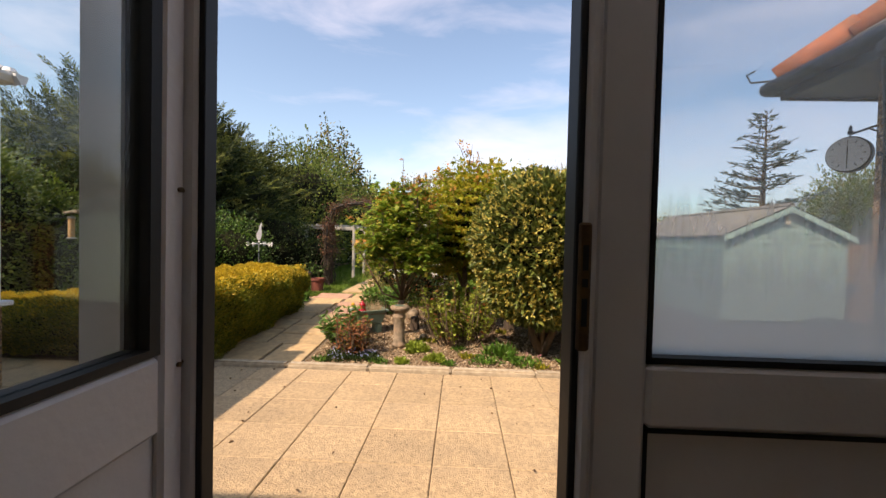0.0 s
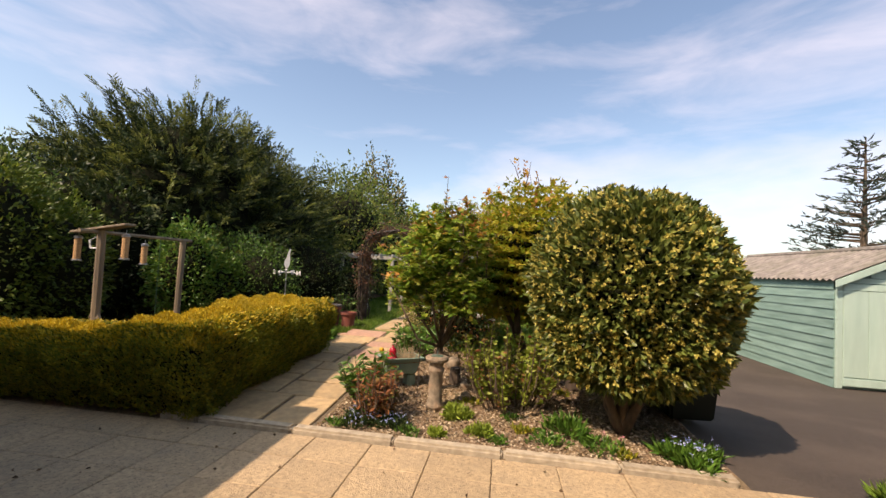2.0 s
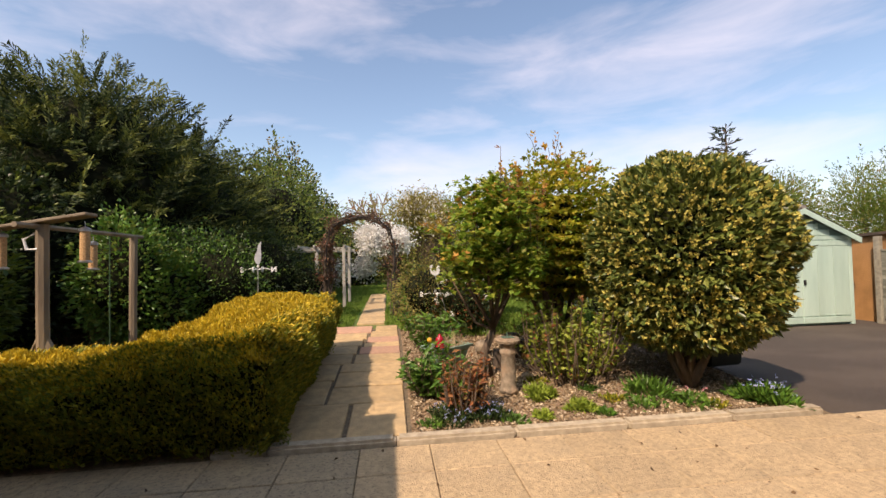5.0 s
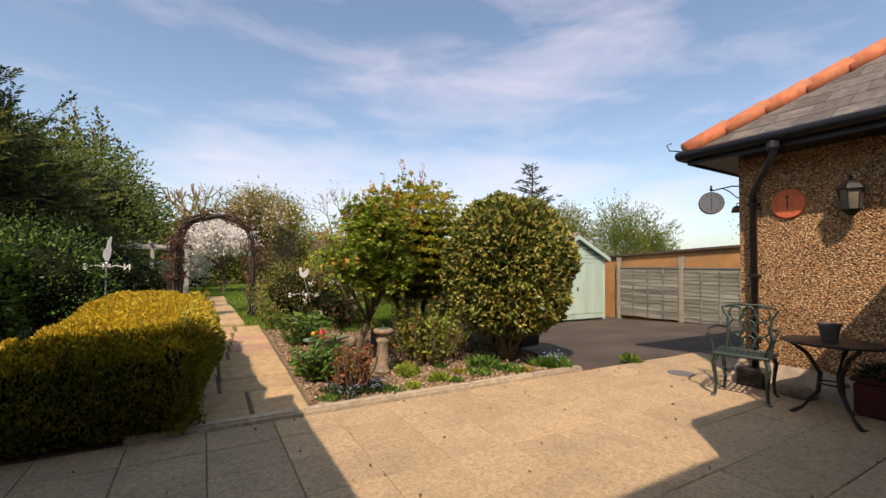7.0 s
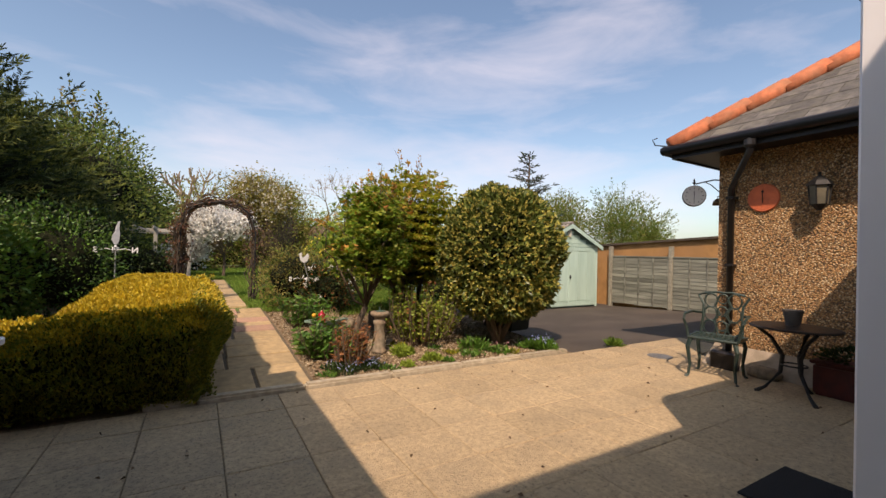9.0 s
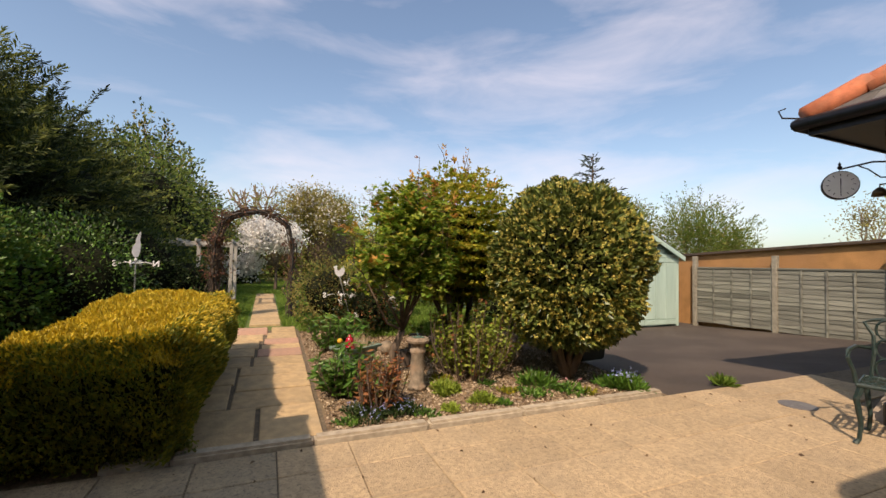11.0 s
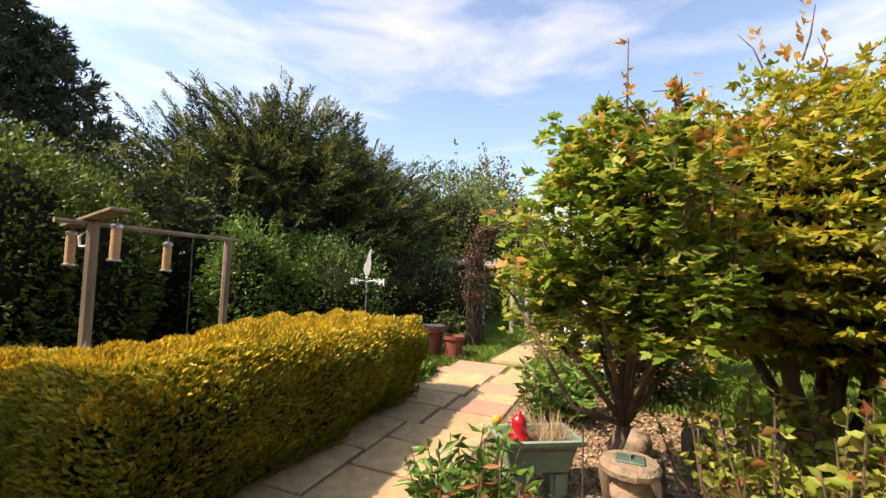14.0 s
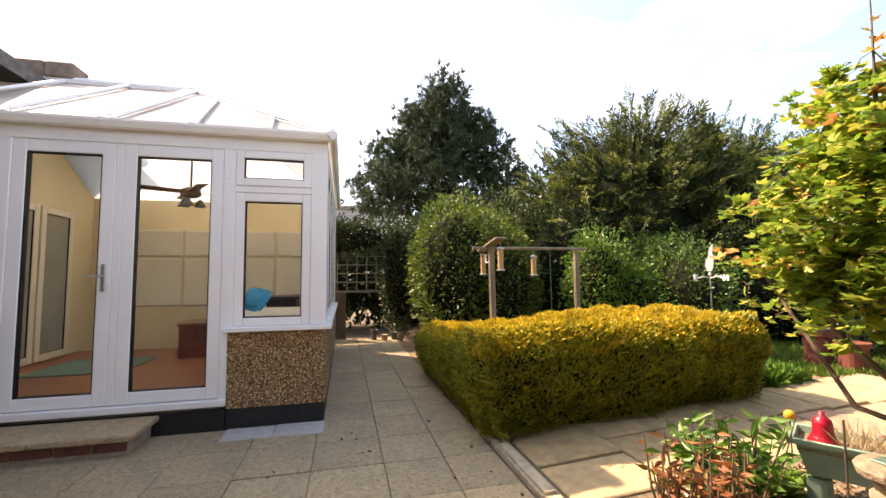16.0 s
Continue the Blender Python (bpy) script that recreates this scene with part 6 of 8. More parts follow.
def build_bed_plants():
    stalks("hydrangea", "hydrangea shrub with fresh yellow-green leaves on bare woody stems", "shrub", (0.02, 5.36), 0.50, 84, 0.74, 0.007, [(L_HYD, 0.93), (L_BROWN, 0.07)], 0.060, 0.036, 34)
    stalks("peony_clump", "clump of reddish bronze stems with curled young leaves", "plant", (-1.22, 4.70), 0.18, 48, 0.46, 0.008, [(L_BROWN, 0.92), (L_BRIGHT, 0.08)], 0.075, 0.024, 12, 0.12)
    stalks("green_perennial", "bushy bright green perennial clump", "plant", (-1.42, 5.10), 0.19, 40, 0.42, 0.006, [(L_BRIGHT, 1.0)], 0.11, 0.035, 13, 0.35)
    stalks("leafy_clump", "bushy bright green perennial clump by the path", "plant", (-1.32, 6.75), 0.28, 46, 0.42, 0.006, [(L_BRIGHT, 1.0)], 0.12, 0.035, 13, 0.4)
    tuft("blue_flowers", "low grey-green mat dotted with tiny pale blue flowers", (-1.30, 4.62), 0.26, 700, 0.05, 0.014, L_DARK, (L_BLUEF, 60, 0.012), 0.06)
    tuft("blue_flowers", "low grey-green mat dotted with tiny pale blue flowers", (-1.02, 4.60), 0.20, 500, 0.05, 0.014, L_DARK, (L_BLUEF, 45, 0.012), 0.05)
    tuft("bluebells", "blue bell flowers among strap leaves at the end of the kerb", (1.40, 4.55), 0.26, 800, 0.11, 0.022, L_BRIGHT, (L_BLUEF, 26, 0.020), 0.05)
    tuft("strap_leaf_clump", "clump of strap-like green leaves in the bed", (0.50, 4.85), 0.20, 170, 0.14, 0.018, L_BRIGHT, None, 0.06)
    tuft("ground_cover", "low green leafy ground cover", (0.72, 4.60), 0.22, 170, 0.06, 0.028, L_BRIGHT, (L_PINK, 3, 0.03), 0.05)
    tuft("ground_cover", "low mid-green leafy ground cover", (0.30, 4.62), 0.18, 150, 0.05, 0.025, L_BRIGHT, None, 0.04)
    tuft("lime_mound", "small mound of lime green foliage", (-0.50, 4.92), 0.14, 600, 0.07, 0.02, L_LIME, None, 0.08)
    tuft("lime_mound", "small mound of lime green foliage", (-0.25, 4.62), 0.12, 420, 0.06, 0.018, L_LIME, None, 0.05)
    tuft("lime_mound", "small mound of lime green foliage", (-0.62, 4.50), 0.08, 220, 0.05, 0.018, L_LIME, None, 0.04)
    for i, (x, y) in enumerate(((-0.1, 4.5), (0.1, 4.75), (-0.85, 4.48), (0.9, 4.5), (-1.5, 4.52), (-0.4, 5.3), (0.0, 5.0), (-1.5, 5.6), (-1.45, 6.1), (0.6, 5.8), (-0.1, 6.3))):
        tuft("weed", "small low green weed in the mulch", (x, y), 0.09 + 0.02 * (i % 3), 90, 0.05, 0.02, L_HEDGE if i % 2 else L_BRIGHT, None, 0.02, "weed", "weeds in the bed")
    tuft("weed", "grass tuft at the edge of the tarmac", (2.55, 4.25), 0.09, 130, 0.12, 0.012, L_GRASS, None, 0.02, "weed", "weeds in the bed")
    tuft("sprout", "thin grass sprouts in the bed", (-1.48, 5.35), 0.12, 200, 0.16, 0.01, L_GRASS, None, 0.02, "plant")
    # mulch
    n = 26000
    X, Y = rng.uniform(-1.64, 1.62, n), rng.uniform(4.38, 8.2, n)
    Z = np.array([gz(x, y) for x, y in zip(X, Y)]) + 0.004
    a = rng.uniform(0, 2 * math.pi, n)
    leaves("bark_mulch", np.stack([X, Y, Z], 1), np.stack([np.cos(a), np.sin(a), np.full(n, 0.15)], 1), 0.035, 0.020, L_CHIP, None, "loose bark chips over the soil", fold=0.2, jitter=0.15)
    n = 70
    X, Y = rng.uniform(-3.2, 2.6, n), rng.uniform(1.5, 4.15, n)
    a = rng.uniform(0, 2 * math.pi, n)
    leaves("fallen_leaf", np.stack([X, Y, np.full(n, 0.006)], 1), np.stack([np.cos(a), np.sin(a), np.full(n, 0.12)], 1), 0.032, 0.020, L_DEAD, None, "small dead leaves scattered on the paving", fold=0.3, jitter=0.1)
    n = 9000
    X, Y = rng.uniform(-9, -2.7, n), rng.uniform(4.9, 9, n)
    Z = np.array([gz(x, y) for x, y in zip(X, Y)]) + 0.004
    a = rng.uniform(0, 2 * math.pi, n)
    leaves("leaf_litter", np.stack([X, Y, Z], 1), np.stack([np.cos(a), np.sin(a), np.full(n, 0.15)], 1), 0.04, 0.025, L_CHIP, None, "dry leaf litter under the shrubs", fold=0.2, jitter=0.15)


def build_lawn():
    n = 120000
    X = rng.uniform(-4.4, 4.2, n)
    Y = 7.8 + rng.random(n) ** 1.5 * 15
    ok = ~((X > -2.72) & (X < -1.66) & (Y < 8.15)) & ~((X > -2.42) & (X < -1.9) & (Y < 14.7)) & ~((X > 1.4 + 0.16 * (Y - 6)) & (Y < 15))
    X, Y = X[ok], Y[ok]
    Z = np.array([gz(x, y) for x, y in zip(X, Y)])
    leaves("grass", np.stack([X, Y, Z], 1), np.tile([0, 0, 1.0], (len(X), 1)), 0.07, 0.012, L_GRASS, None, "mown lawn grass", jitter=0.35)
    n = 5000
    X, Y = rng.uniform(-0.9, 1.8, n), rng.uniform(7.2, 8.6, n)
    Z = np.array([gz(x, y) for x, y in zip(X, Y)])
    leaves("long_grass", np.stack([X, Y, Z], 1), np.tile([0, 0, 1.0], (n, 1)), 0.10, 0.012, L_GRASS, None, "longer rough grass behind the bed", jitter=0.4)


def build_ornaments():
    # sundial pedestal
    z = gz(-0.73, 5.08)
    s = thing("sundial", "weathered stone baluster pedestal with a small sundial", "sundial", (-0.73, 5.08, z))
    part("pedestal", lathe([(0.088, 0.0), (0.09, 0.04), (0.074, 0.055), (0.076, 0.075), (0.066, 0.10), (0.070, 0.22), (0.064, 0.34), (0.077, 0.36), (0.079, 0.39), (0.064, 0.405), (0.072, 0.44), (0.10, 0.455)], 22), M_STONE, s, smooth=True)
    part("top_slab", lathe([(0.09, 0.455), (0.112, 0.462), (0.118, 0.485), (0.105, 0.505), (0.0, 0.505)], 14), M_STONE, s)
    d = part("dial_plate", box(-0.055, 0.055, -0.045, 0.045, 0.505, 0.513, 0.003), M_COPPER, s)
    bm = bmesh.new()
    v = [bm.verts.new(q) for q in ((-0.002, -0.03, 0.513), (-0.002, 0.03, 0.513), (-0.002, 0.03, 0.555), (0.002, -0.03, 0.513), (0.002, 0.03, 0.513), (0.002, 0.03, 0.555))]
    for q in ((0, 1, 2), (3, 5, 4), (0, 3, 4, 1), (1, 4, 5, 2), (2, 5, 3, 0)):
        bm.faces.new([v[i] for i in q])
    part("gnomon", bm, M_COPPER, d)
    # trough on pedestal feet
    z = gz(-1.12, 5.45)
    t = thing("plant_trough", "pale sage plastic trough with dry stems and soil", "planter", (-1.23, 5.62, z + 0.035), 33)
    bm = bmesh.new()
    def ring(x, y, zz):
        return [bm.verts.new(q) for q in ((-x, -y, zz), (x, -y, zz), (x, y, zz), (-x, y, zz))]
    rs = [ring(0.16, 0.09, 0.12), ring(0.20, 0.125, 0.27), ring(0.23, 0.15, 0.275), ring(0.235, 0.155, 0.30), ring(0.205, 0.125, 0.30), ring(0.195, 0.12, 0.25)]
    for a, b in zip(rs, rs[1:]):
        for i in range(4):
            bm.faces.new((a[i], a[(i + 1) % 4], b[(i + 1) % 4], b[i]))
    bm.faces.new(rs[0][::-1])
    part("trough", bm, M_GREENPL, t)
    part("soil", box(-0.195, 0.195, -0.12, 0.12, 0.24, 0.262), M_SOIL, t)
    for sx in (-1, 1):
        part("foot", box(sx * 0.12 - 0.05, sx * 0.12 + 0.05, -0.08, 0.08, -0.04, 0.12, 0.02, segs=2), M_GREENPL, t)
    n = 190
    P = np.stack([rng.uniform(-0.02, 0.19, n), rng.uniform(-0.1, 0.1, n), np.full(n, 0.26)], 1)
    leaves("dry_straw", P, np.tile([0, 0, 1.0], (n, 1)), 0.15, 0.0045, L_DRY, t, fold=0.01, jitter=0.5)
    g = thing("red_bell", "glossy red bell-shaped ornament in the trough", "ornament", (-1.31, 5.57, z + 0.297))
    part("bell", lathe([(0.064, 0.0), (0.066, 0.010), (0.053, 0.03), (0.044, 0.06), (0.042, 0.10), (0.036, 0.122), (0.018, 0.138), (0.013, 0.141), (0.013, 0.158), (0.0, 0.162)], 22), M_REDGLOSS, g, smooth=True)
    y = thing("yellow_ornament", "small yellow and orange garden ornament on a stick", "ornament", (-1.42, 5.50, z + 0.16))
    bm = bmesh.new()
    bmesh.ops.create_icosphere(bm, subdivisions=2, radius=0.028)
    bm.transform(Matrix.Translation((0, 0, 0.25)))
    part("head", bm, M_YELPLAST, y, smooth=True)
    part("stick", tube([(0, 0, 0), (0, 0, 0.24)], 0.004, 5), M_DKWOOD, y)
    # log stumps
    for x, yy, r, hh in ((-0.36, 6.2, 0.10, 0.27), (-0.62, 5.85, 0.06, 0.18), (-0.15, 6.35, 0.07, 0.15), (-0.22, 5.6, 0.05, 0.12), (0.75, 6.05, 0.09, 0.25)):
        st = thing("log_stump", "dark upright log stump set in the mulch", "log", (x, yy, gz(x, yy)), group="log stumps in the bed")
        bm = lathe([(r * 1.08, -0.02), (r, hh * 0.4), (r * 0.97, hh * 0.9), (r * 0.85, hh), (0.0, hh * 1.02)], 12)
        for v in bm.verts:
            v.co.x += 0.012 * noise.noise(v.co * 20)
            v.co.y += 0.012 * noise.noise(v.co * 20 + Vector((5, 5, 5)))
        part("log", bm, M_DKWOOD, st)
    b = thing("stone_ball", "round weathered stone ball on the soil", "ornament", (-0.70, 6.35, gz(-0.7, 6.3)))
    bm = bmesh.new()
    bmesh.ops.create_icosphere(bm, subdivisions=3, radius=0.09)
    bm.transform(Matrix.Translation((0, 0, 0.085)))
    part("ball", bm, M_STONE, b, smooth=True)
    for x, yy, r in ((-0.5, 5.75, 0.05), (-0.45, 5.4, 0.06), (0.15, 6.0, 0.05), (-1.2, 6.2, 0.07)):
        rk = thing("rock", "small rough rock in the bed", "rock", (x, yy, gz(x, yy)), group="rocks in the bed")
        bm = bmesh.new()
        bmesh.ops.create_icosphere(bm, subdivisions=2, radius=r)
        for v in bm.verts:
            v.co *= 1 + 0.3 * noise.noise(v.co * 12 + Vector((x, yy, 0)))
            v.co.z = v.co.z * 0.7 + r * 0.5
        part("stone", bm, M_STONE, rk)
    cane = thing("metal_stake", "thin rusty metal plant stake beside the tree", "stake", (-0.92, 5.12, gz(-0.9, 5.1)))
    part("rod", tube([(0, 0, 0), (0.005, 0, 0.6)], 0.004, 6), M_DKWOOD, cane)


def letter_mesh(ch, size, depth=0.006):
    cu = bpy.data.curves.new("letter", "FONT")
    cu.body, cu.size, cu.extrude, cu.align_x, cu.align_y, cu.offset = ch, size, depth, "CENTER", "CENTER", 0.003
    ob = bpy.data.objects.new("letter", cu)
    scene.collection.objects.link(ob)
    dg = bpy.context.evaluated_depsgraph_get()
    me = bpy.data.meshes.new_from_object(ob.evaluated_get(dg))
    bpy.data.objects.remove(ob)
    bpy.data.curves.remove(cu)
    return me


def bird_outline():
    return [(-0.09, 0.10), (-0.10, 0.15), (-0.07, 0.20), (-0.03, 0.16), (0.02, 0.11), (0.05, 0.13), (0.055, 0.18), (0.05, 0.21), (0.08, 0.215), (0.11, 0.19), (0.13, 0.175), (0.105, 0.165), (0.10, 0.12), (0.09, 0.06), (0.05, 0.02), (0.01, 0.0), (-0.04, 0.02), (-0.075, 0.05)]


def build_vane(name, label, x, y, top, s, letters, turn, base_shift, outline=None):
    """A cockerel over compass arms on a thin pole."""
    z = gz(x, y)
    v = thing(name, label, "weather vane", (x, y, z))
    part("pole", tube([(base_shift, 0, 0), (0, 0, top - z)], 0.008, 7), M_POLE, v, "grey galvanised pole")
    bm = bmesh.new()
    front = [bm.verts.new((px * s, -0.004, pz * s)) for px, pz in (outline or bird_outline())]
    back = [bm.verts.new((px * s, 0.004, pz * s)) for px, pz in (outline or bird_outline())]
    bm.faces.new(front)
    bm.faces.new(back[::-1])
    for i in range(len(front)):
        bm.faces.new((front[i], back[i], back[(i + 1) % len(front)], front[(i + 1) % len(front)]))
    bm.transform(pose(0, 0, top - z, 0, 0, turn))
    part("cockerel", bm, M_WHITE, v, "white painted cockerel figure")
    lz = top - z - letters
    arm = 0.17
    bm = tube([(-arm, 0, lz), (-arm * 0.6, 0, lz + 0.02), (0, 0, lz), (arm * 0.6, 0, lz + 0.02), (arm, 0, lz)], 0.006, 6)
    tube([(0, -arm, lz), (0, -arm * 0.5, lz + 0.02), (0, 0, lz), (0, arm * 0.5, lz + 0.02), (0, arm, lz)], 0.006, 6, bm)
    lathe([(0.010, 0), (0.020, 0.015), (0.010, 0.035)], 10, bm, (0, 0, lz + 0.03))
    part("arms", bm, M_WHITE, v)
    for ch, px, py, tz in (("N", arm + 0.04, 0, 180), ("S", -arm - 0.04, 0, 180), ("E", 0, -arm - 0.03, 90), ("W", 0, arm + 0.03, 90)):
        me = letter_mesh(ch, 0.10)
        me.transform(pose(px, py, lz, 90, 0, tz))
        link("letter", me, M_WHITE, v, "white compass letter")
    return v


def build_feeder():
    z = gz(-4.5, 4.95)
    f = thing("bird_feeding_frame", "rustic timber bird feeding frame with a hanging rail", "bird table", (-4.5, 5.0, z), world_coords=True)
    part("post", tube([(-4.5, 4.95, z), (-4.52, 4.95, 0.9), (-4.52, 4.94, 1.62)], 0.042, 8), M_POSTW, f)
    part("post", tube([(-4.53, 6.12, z), (-4.53, 6.13, 1.60)], 0.038, 8), M_POSTW, f)
    part("rail", tube([(-4.53, 4.7, 1.60), (-4.53, 6.28, 1.60)], 0.022, 6), M_POSTW, f)
    bm = box(-4.86, -4.16, 4.87, 5.01, 1.63, 1.655, 0.005)
    bm.transform(Matrix.Translation((-4.5, 4.94, 1.64)) @ Matrix.Rotation(radians(-9), 4, "Y") @ Matrix.Translation((4.5, -4.94, -1.64)))
    part("top_board", bm, M_POSTW, f)
    bm = tube([(-4.52, 4.95, 0.75), (-4.72, 4.93, 0.35), (-4.78, 4.92, z)], 0.03, 6)
    tube([(-4.52, 4.95, 0.75), (-4.34, 4.96, 0.35), (-4.28, 4.97, z)], 0.03, 6, bm)
    part("brace", bm, M_POSTW, f)
    part("hook", tube([(-4.56, 4.93, 1.55), (-4.62, 4.9, 1.50), (-4.60, 4.9, 1.42), (-4.54, 4.91, 1.42), (-4.52, 4.92, 1.47)], 0.011, 6), M_WHITE, f)
    part("string", tube([(-4.53, 5.75, 1.6), (-4.53, 5.76, 0.3)], 0.006, 4), M_BINSTR, f)
    for x, y, zt, L in ((-4.80, 4.93, 1.60, 0.27), (-4.22, 4.95, 1.64, 0.27), (-4.53, 5.52, 1.56, 0.25)):
        fd = thing("bird_feeder", "hanging tube bird feeder full of seed", "bird feeder", (x, y, zt - L - 0.06), group="feeders on the frame")
        part("tube", lathe([(0.034, 0.015), (0.034, L - 0.02)], 14), M_SEED, fd)
        part("cap", lathe([(0.042, L - 0.02), (0.042, L), (0.02, L + 0.015), (0.0, L + 0.02)], 14), M_STEEL, fd)
        part("base", lathe([(0.05, 0.0), (0.05, 0.012), (0.036, 0.02)], 14), M_STEEL, fd)
        part("wire", tube([(0, 0, L), (0, 0, L + 0.06)], 0.003, 5), M_STEEL, fd)


M_BINSTR = mat("green_string", (0.08, 0.16, 0.08), rough=0.9)


def build_arch_and_pots():
    a = thing("garden_arch", "rustic metal garden arch wrapped in brown climbing stems", "arch", (-2.35, 8.9, 0.2), world_coords=True)
    bm = bmesh.new()
    for y in (9.05, 9.45):
        for x in (-2.95, -1.72):
            tube([(x, y, 0.1), (x, y, 1.55)], 0.014, 6, bm)
        tube([(-2.95, y, 1.55), (-2.88, y, 1.88), (-2.66, y, 2.06), (-2.33, y, 2.12), (-2.0, y, 2.06), (-1.79, y, 1.88), (-1.72, y, 1.55)], 0.014, 6, bm)
    part("frame", bm, M_BLKIRON, a)
    bm = bmesh.new()
    P, D = [], []
    for k in range(46):
        side = -2.95 if k % 4 else -1.72
        x, y = side + rng.normal(0, 0.07), rng.uniform(9.0, 9.5)
        pts = [(x, y, 0.2)]
        for j in range(1, 6):
            pts.append((side + rng.normal(0, 0.06), y + rng.normal(0, 0.05), 0.2 + 1.4 * j / 5))
        if side < -2:
            for t in (0.2, 0.4, 0.6, 0.8, 1.0):
                th = math.pi * (1 - t)
                pts.append((-2.335 + 0.62 * math.cos(th) + rng.normal(0, 0.05), y, 1.6 + 0.55 * abs(math.sin(th)) ** 0.7 + rng.normal(0, 0.05)))
        pts = pts[:rng.integers(6, len(pts) + 1)] if len(pts) > 6 else pts
        tube(pts, 0.009, 4, bm)
        for q in pts[3:]:
            for _ in range(9):
                P.append(np.array(q) + rng.normal(0, 0.07, 3))
                D.append(rng.normal(0, 1, 3))
    part("climber_growth", bm, M_DKWOOD, a, kind="stuff")
    leaves("climber_leaves", np.array(P), unit(np.array(D)), 0.05, 0.03, L_CLIMB, a, "reddish brown young climber leaves")
    for x, y, r, hh, lid, lab in ((-3.18, 8.25, 0.15, 0.36, True, "tall terracotta chimney pot with a rim"), (-2.88, 8.28, 0.14, 0.27, False, "low round terracotta pot")):
        z = gz(x, y) + 0.02
        p = thing("terracotta_pot", lab, "plant pot", (x, y, z), group="terracotta pots by the path")
        prof = [(r * 0.8, 0), (r * 0.86, hh * 0.5), (r * 0.9, hh * 0.82), (r * 1.08, hh * 0.84), (r * 1.08, hh), (r * 0.9, hh), (r * 0.85, hh * 0.9), (0, hh * 0.9)]
        part("pot", lathe(prof, 20), M_POT, p)
        if lid:
            part("cover_stone", lathe([(r * 1.15, hh + 0.001), (r * 1.15, hh + 0.03), (0.0, hh + 0.035)], 12), M_GREYPOT, p)
    stalks("potted_plant", "leafy evergreen plant behind the pots", "plant", (-3.25, 9.05), 0.22, 40, 0.55, 0.006, [(L_DARK, 0.7), (L_BRIGHT, 0.3)], 0.10, 0.045, 12)
    tuft("hosta", "low pale green leafy clump beside the path", (-2.98, 7.28), 0.28, 600, 0.16, 0.05, L_BRIGHT, None, 0.06)
    per = thing("pergola", "pale weathered timber pergola beyond the arch", "pergola", (-3.5, 11.4, 0.25), world_coords=True)
    for x, y in ((-4.15, 11.0), (-3.45, 11.0), (-2.85, 11.0), (-4.15, 12.2), (-2.85, 12.2)):
        part("post", box(x - 0.035, x + 0.035, y - 0.035, y + 0.035, 0.15, 1.56, 0.005), M_POSTPALE, per)
    for y in (11.0, 12.2):
        part("beam", box(-4.3, -2.70, y - 0.03, y + 0.03, 1.56, 1.635, 0.005), M_POSTPALE, per)
    for k in range(5):
        x = -4.15 + k * 0.33
        part("rafter", box(x - 0.02, x + 0.02, 10.85, 12.35, 1.636, 1.69, 0.004), M_POSTPALE, per)


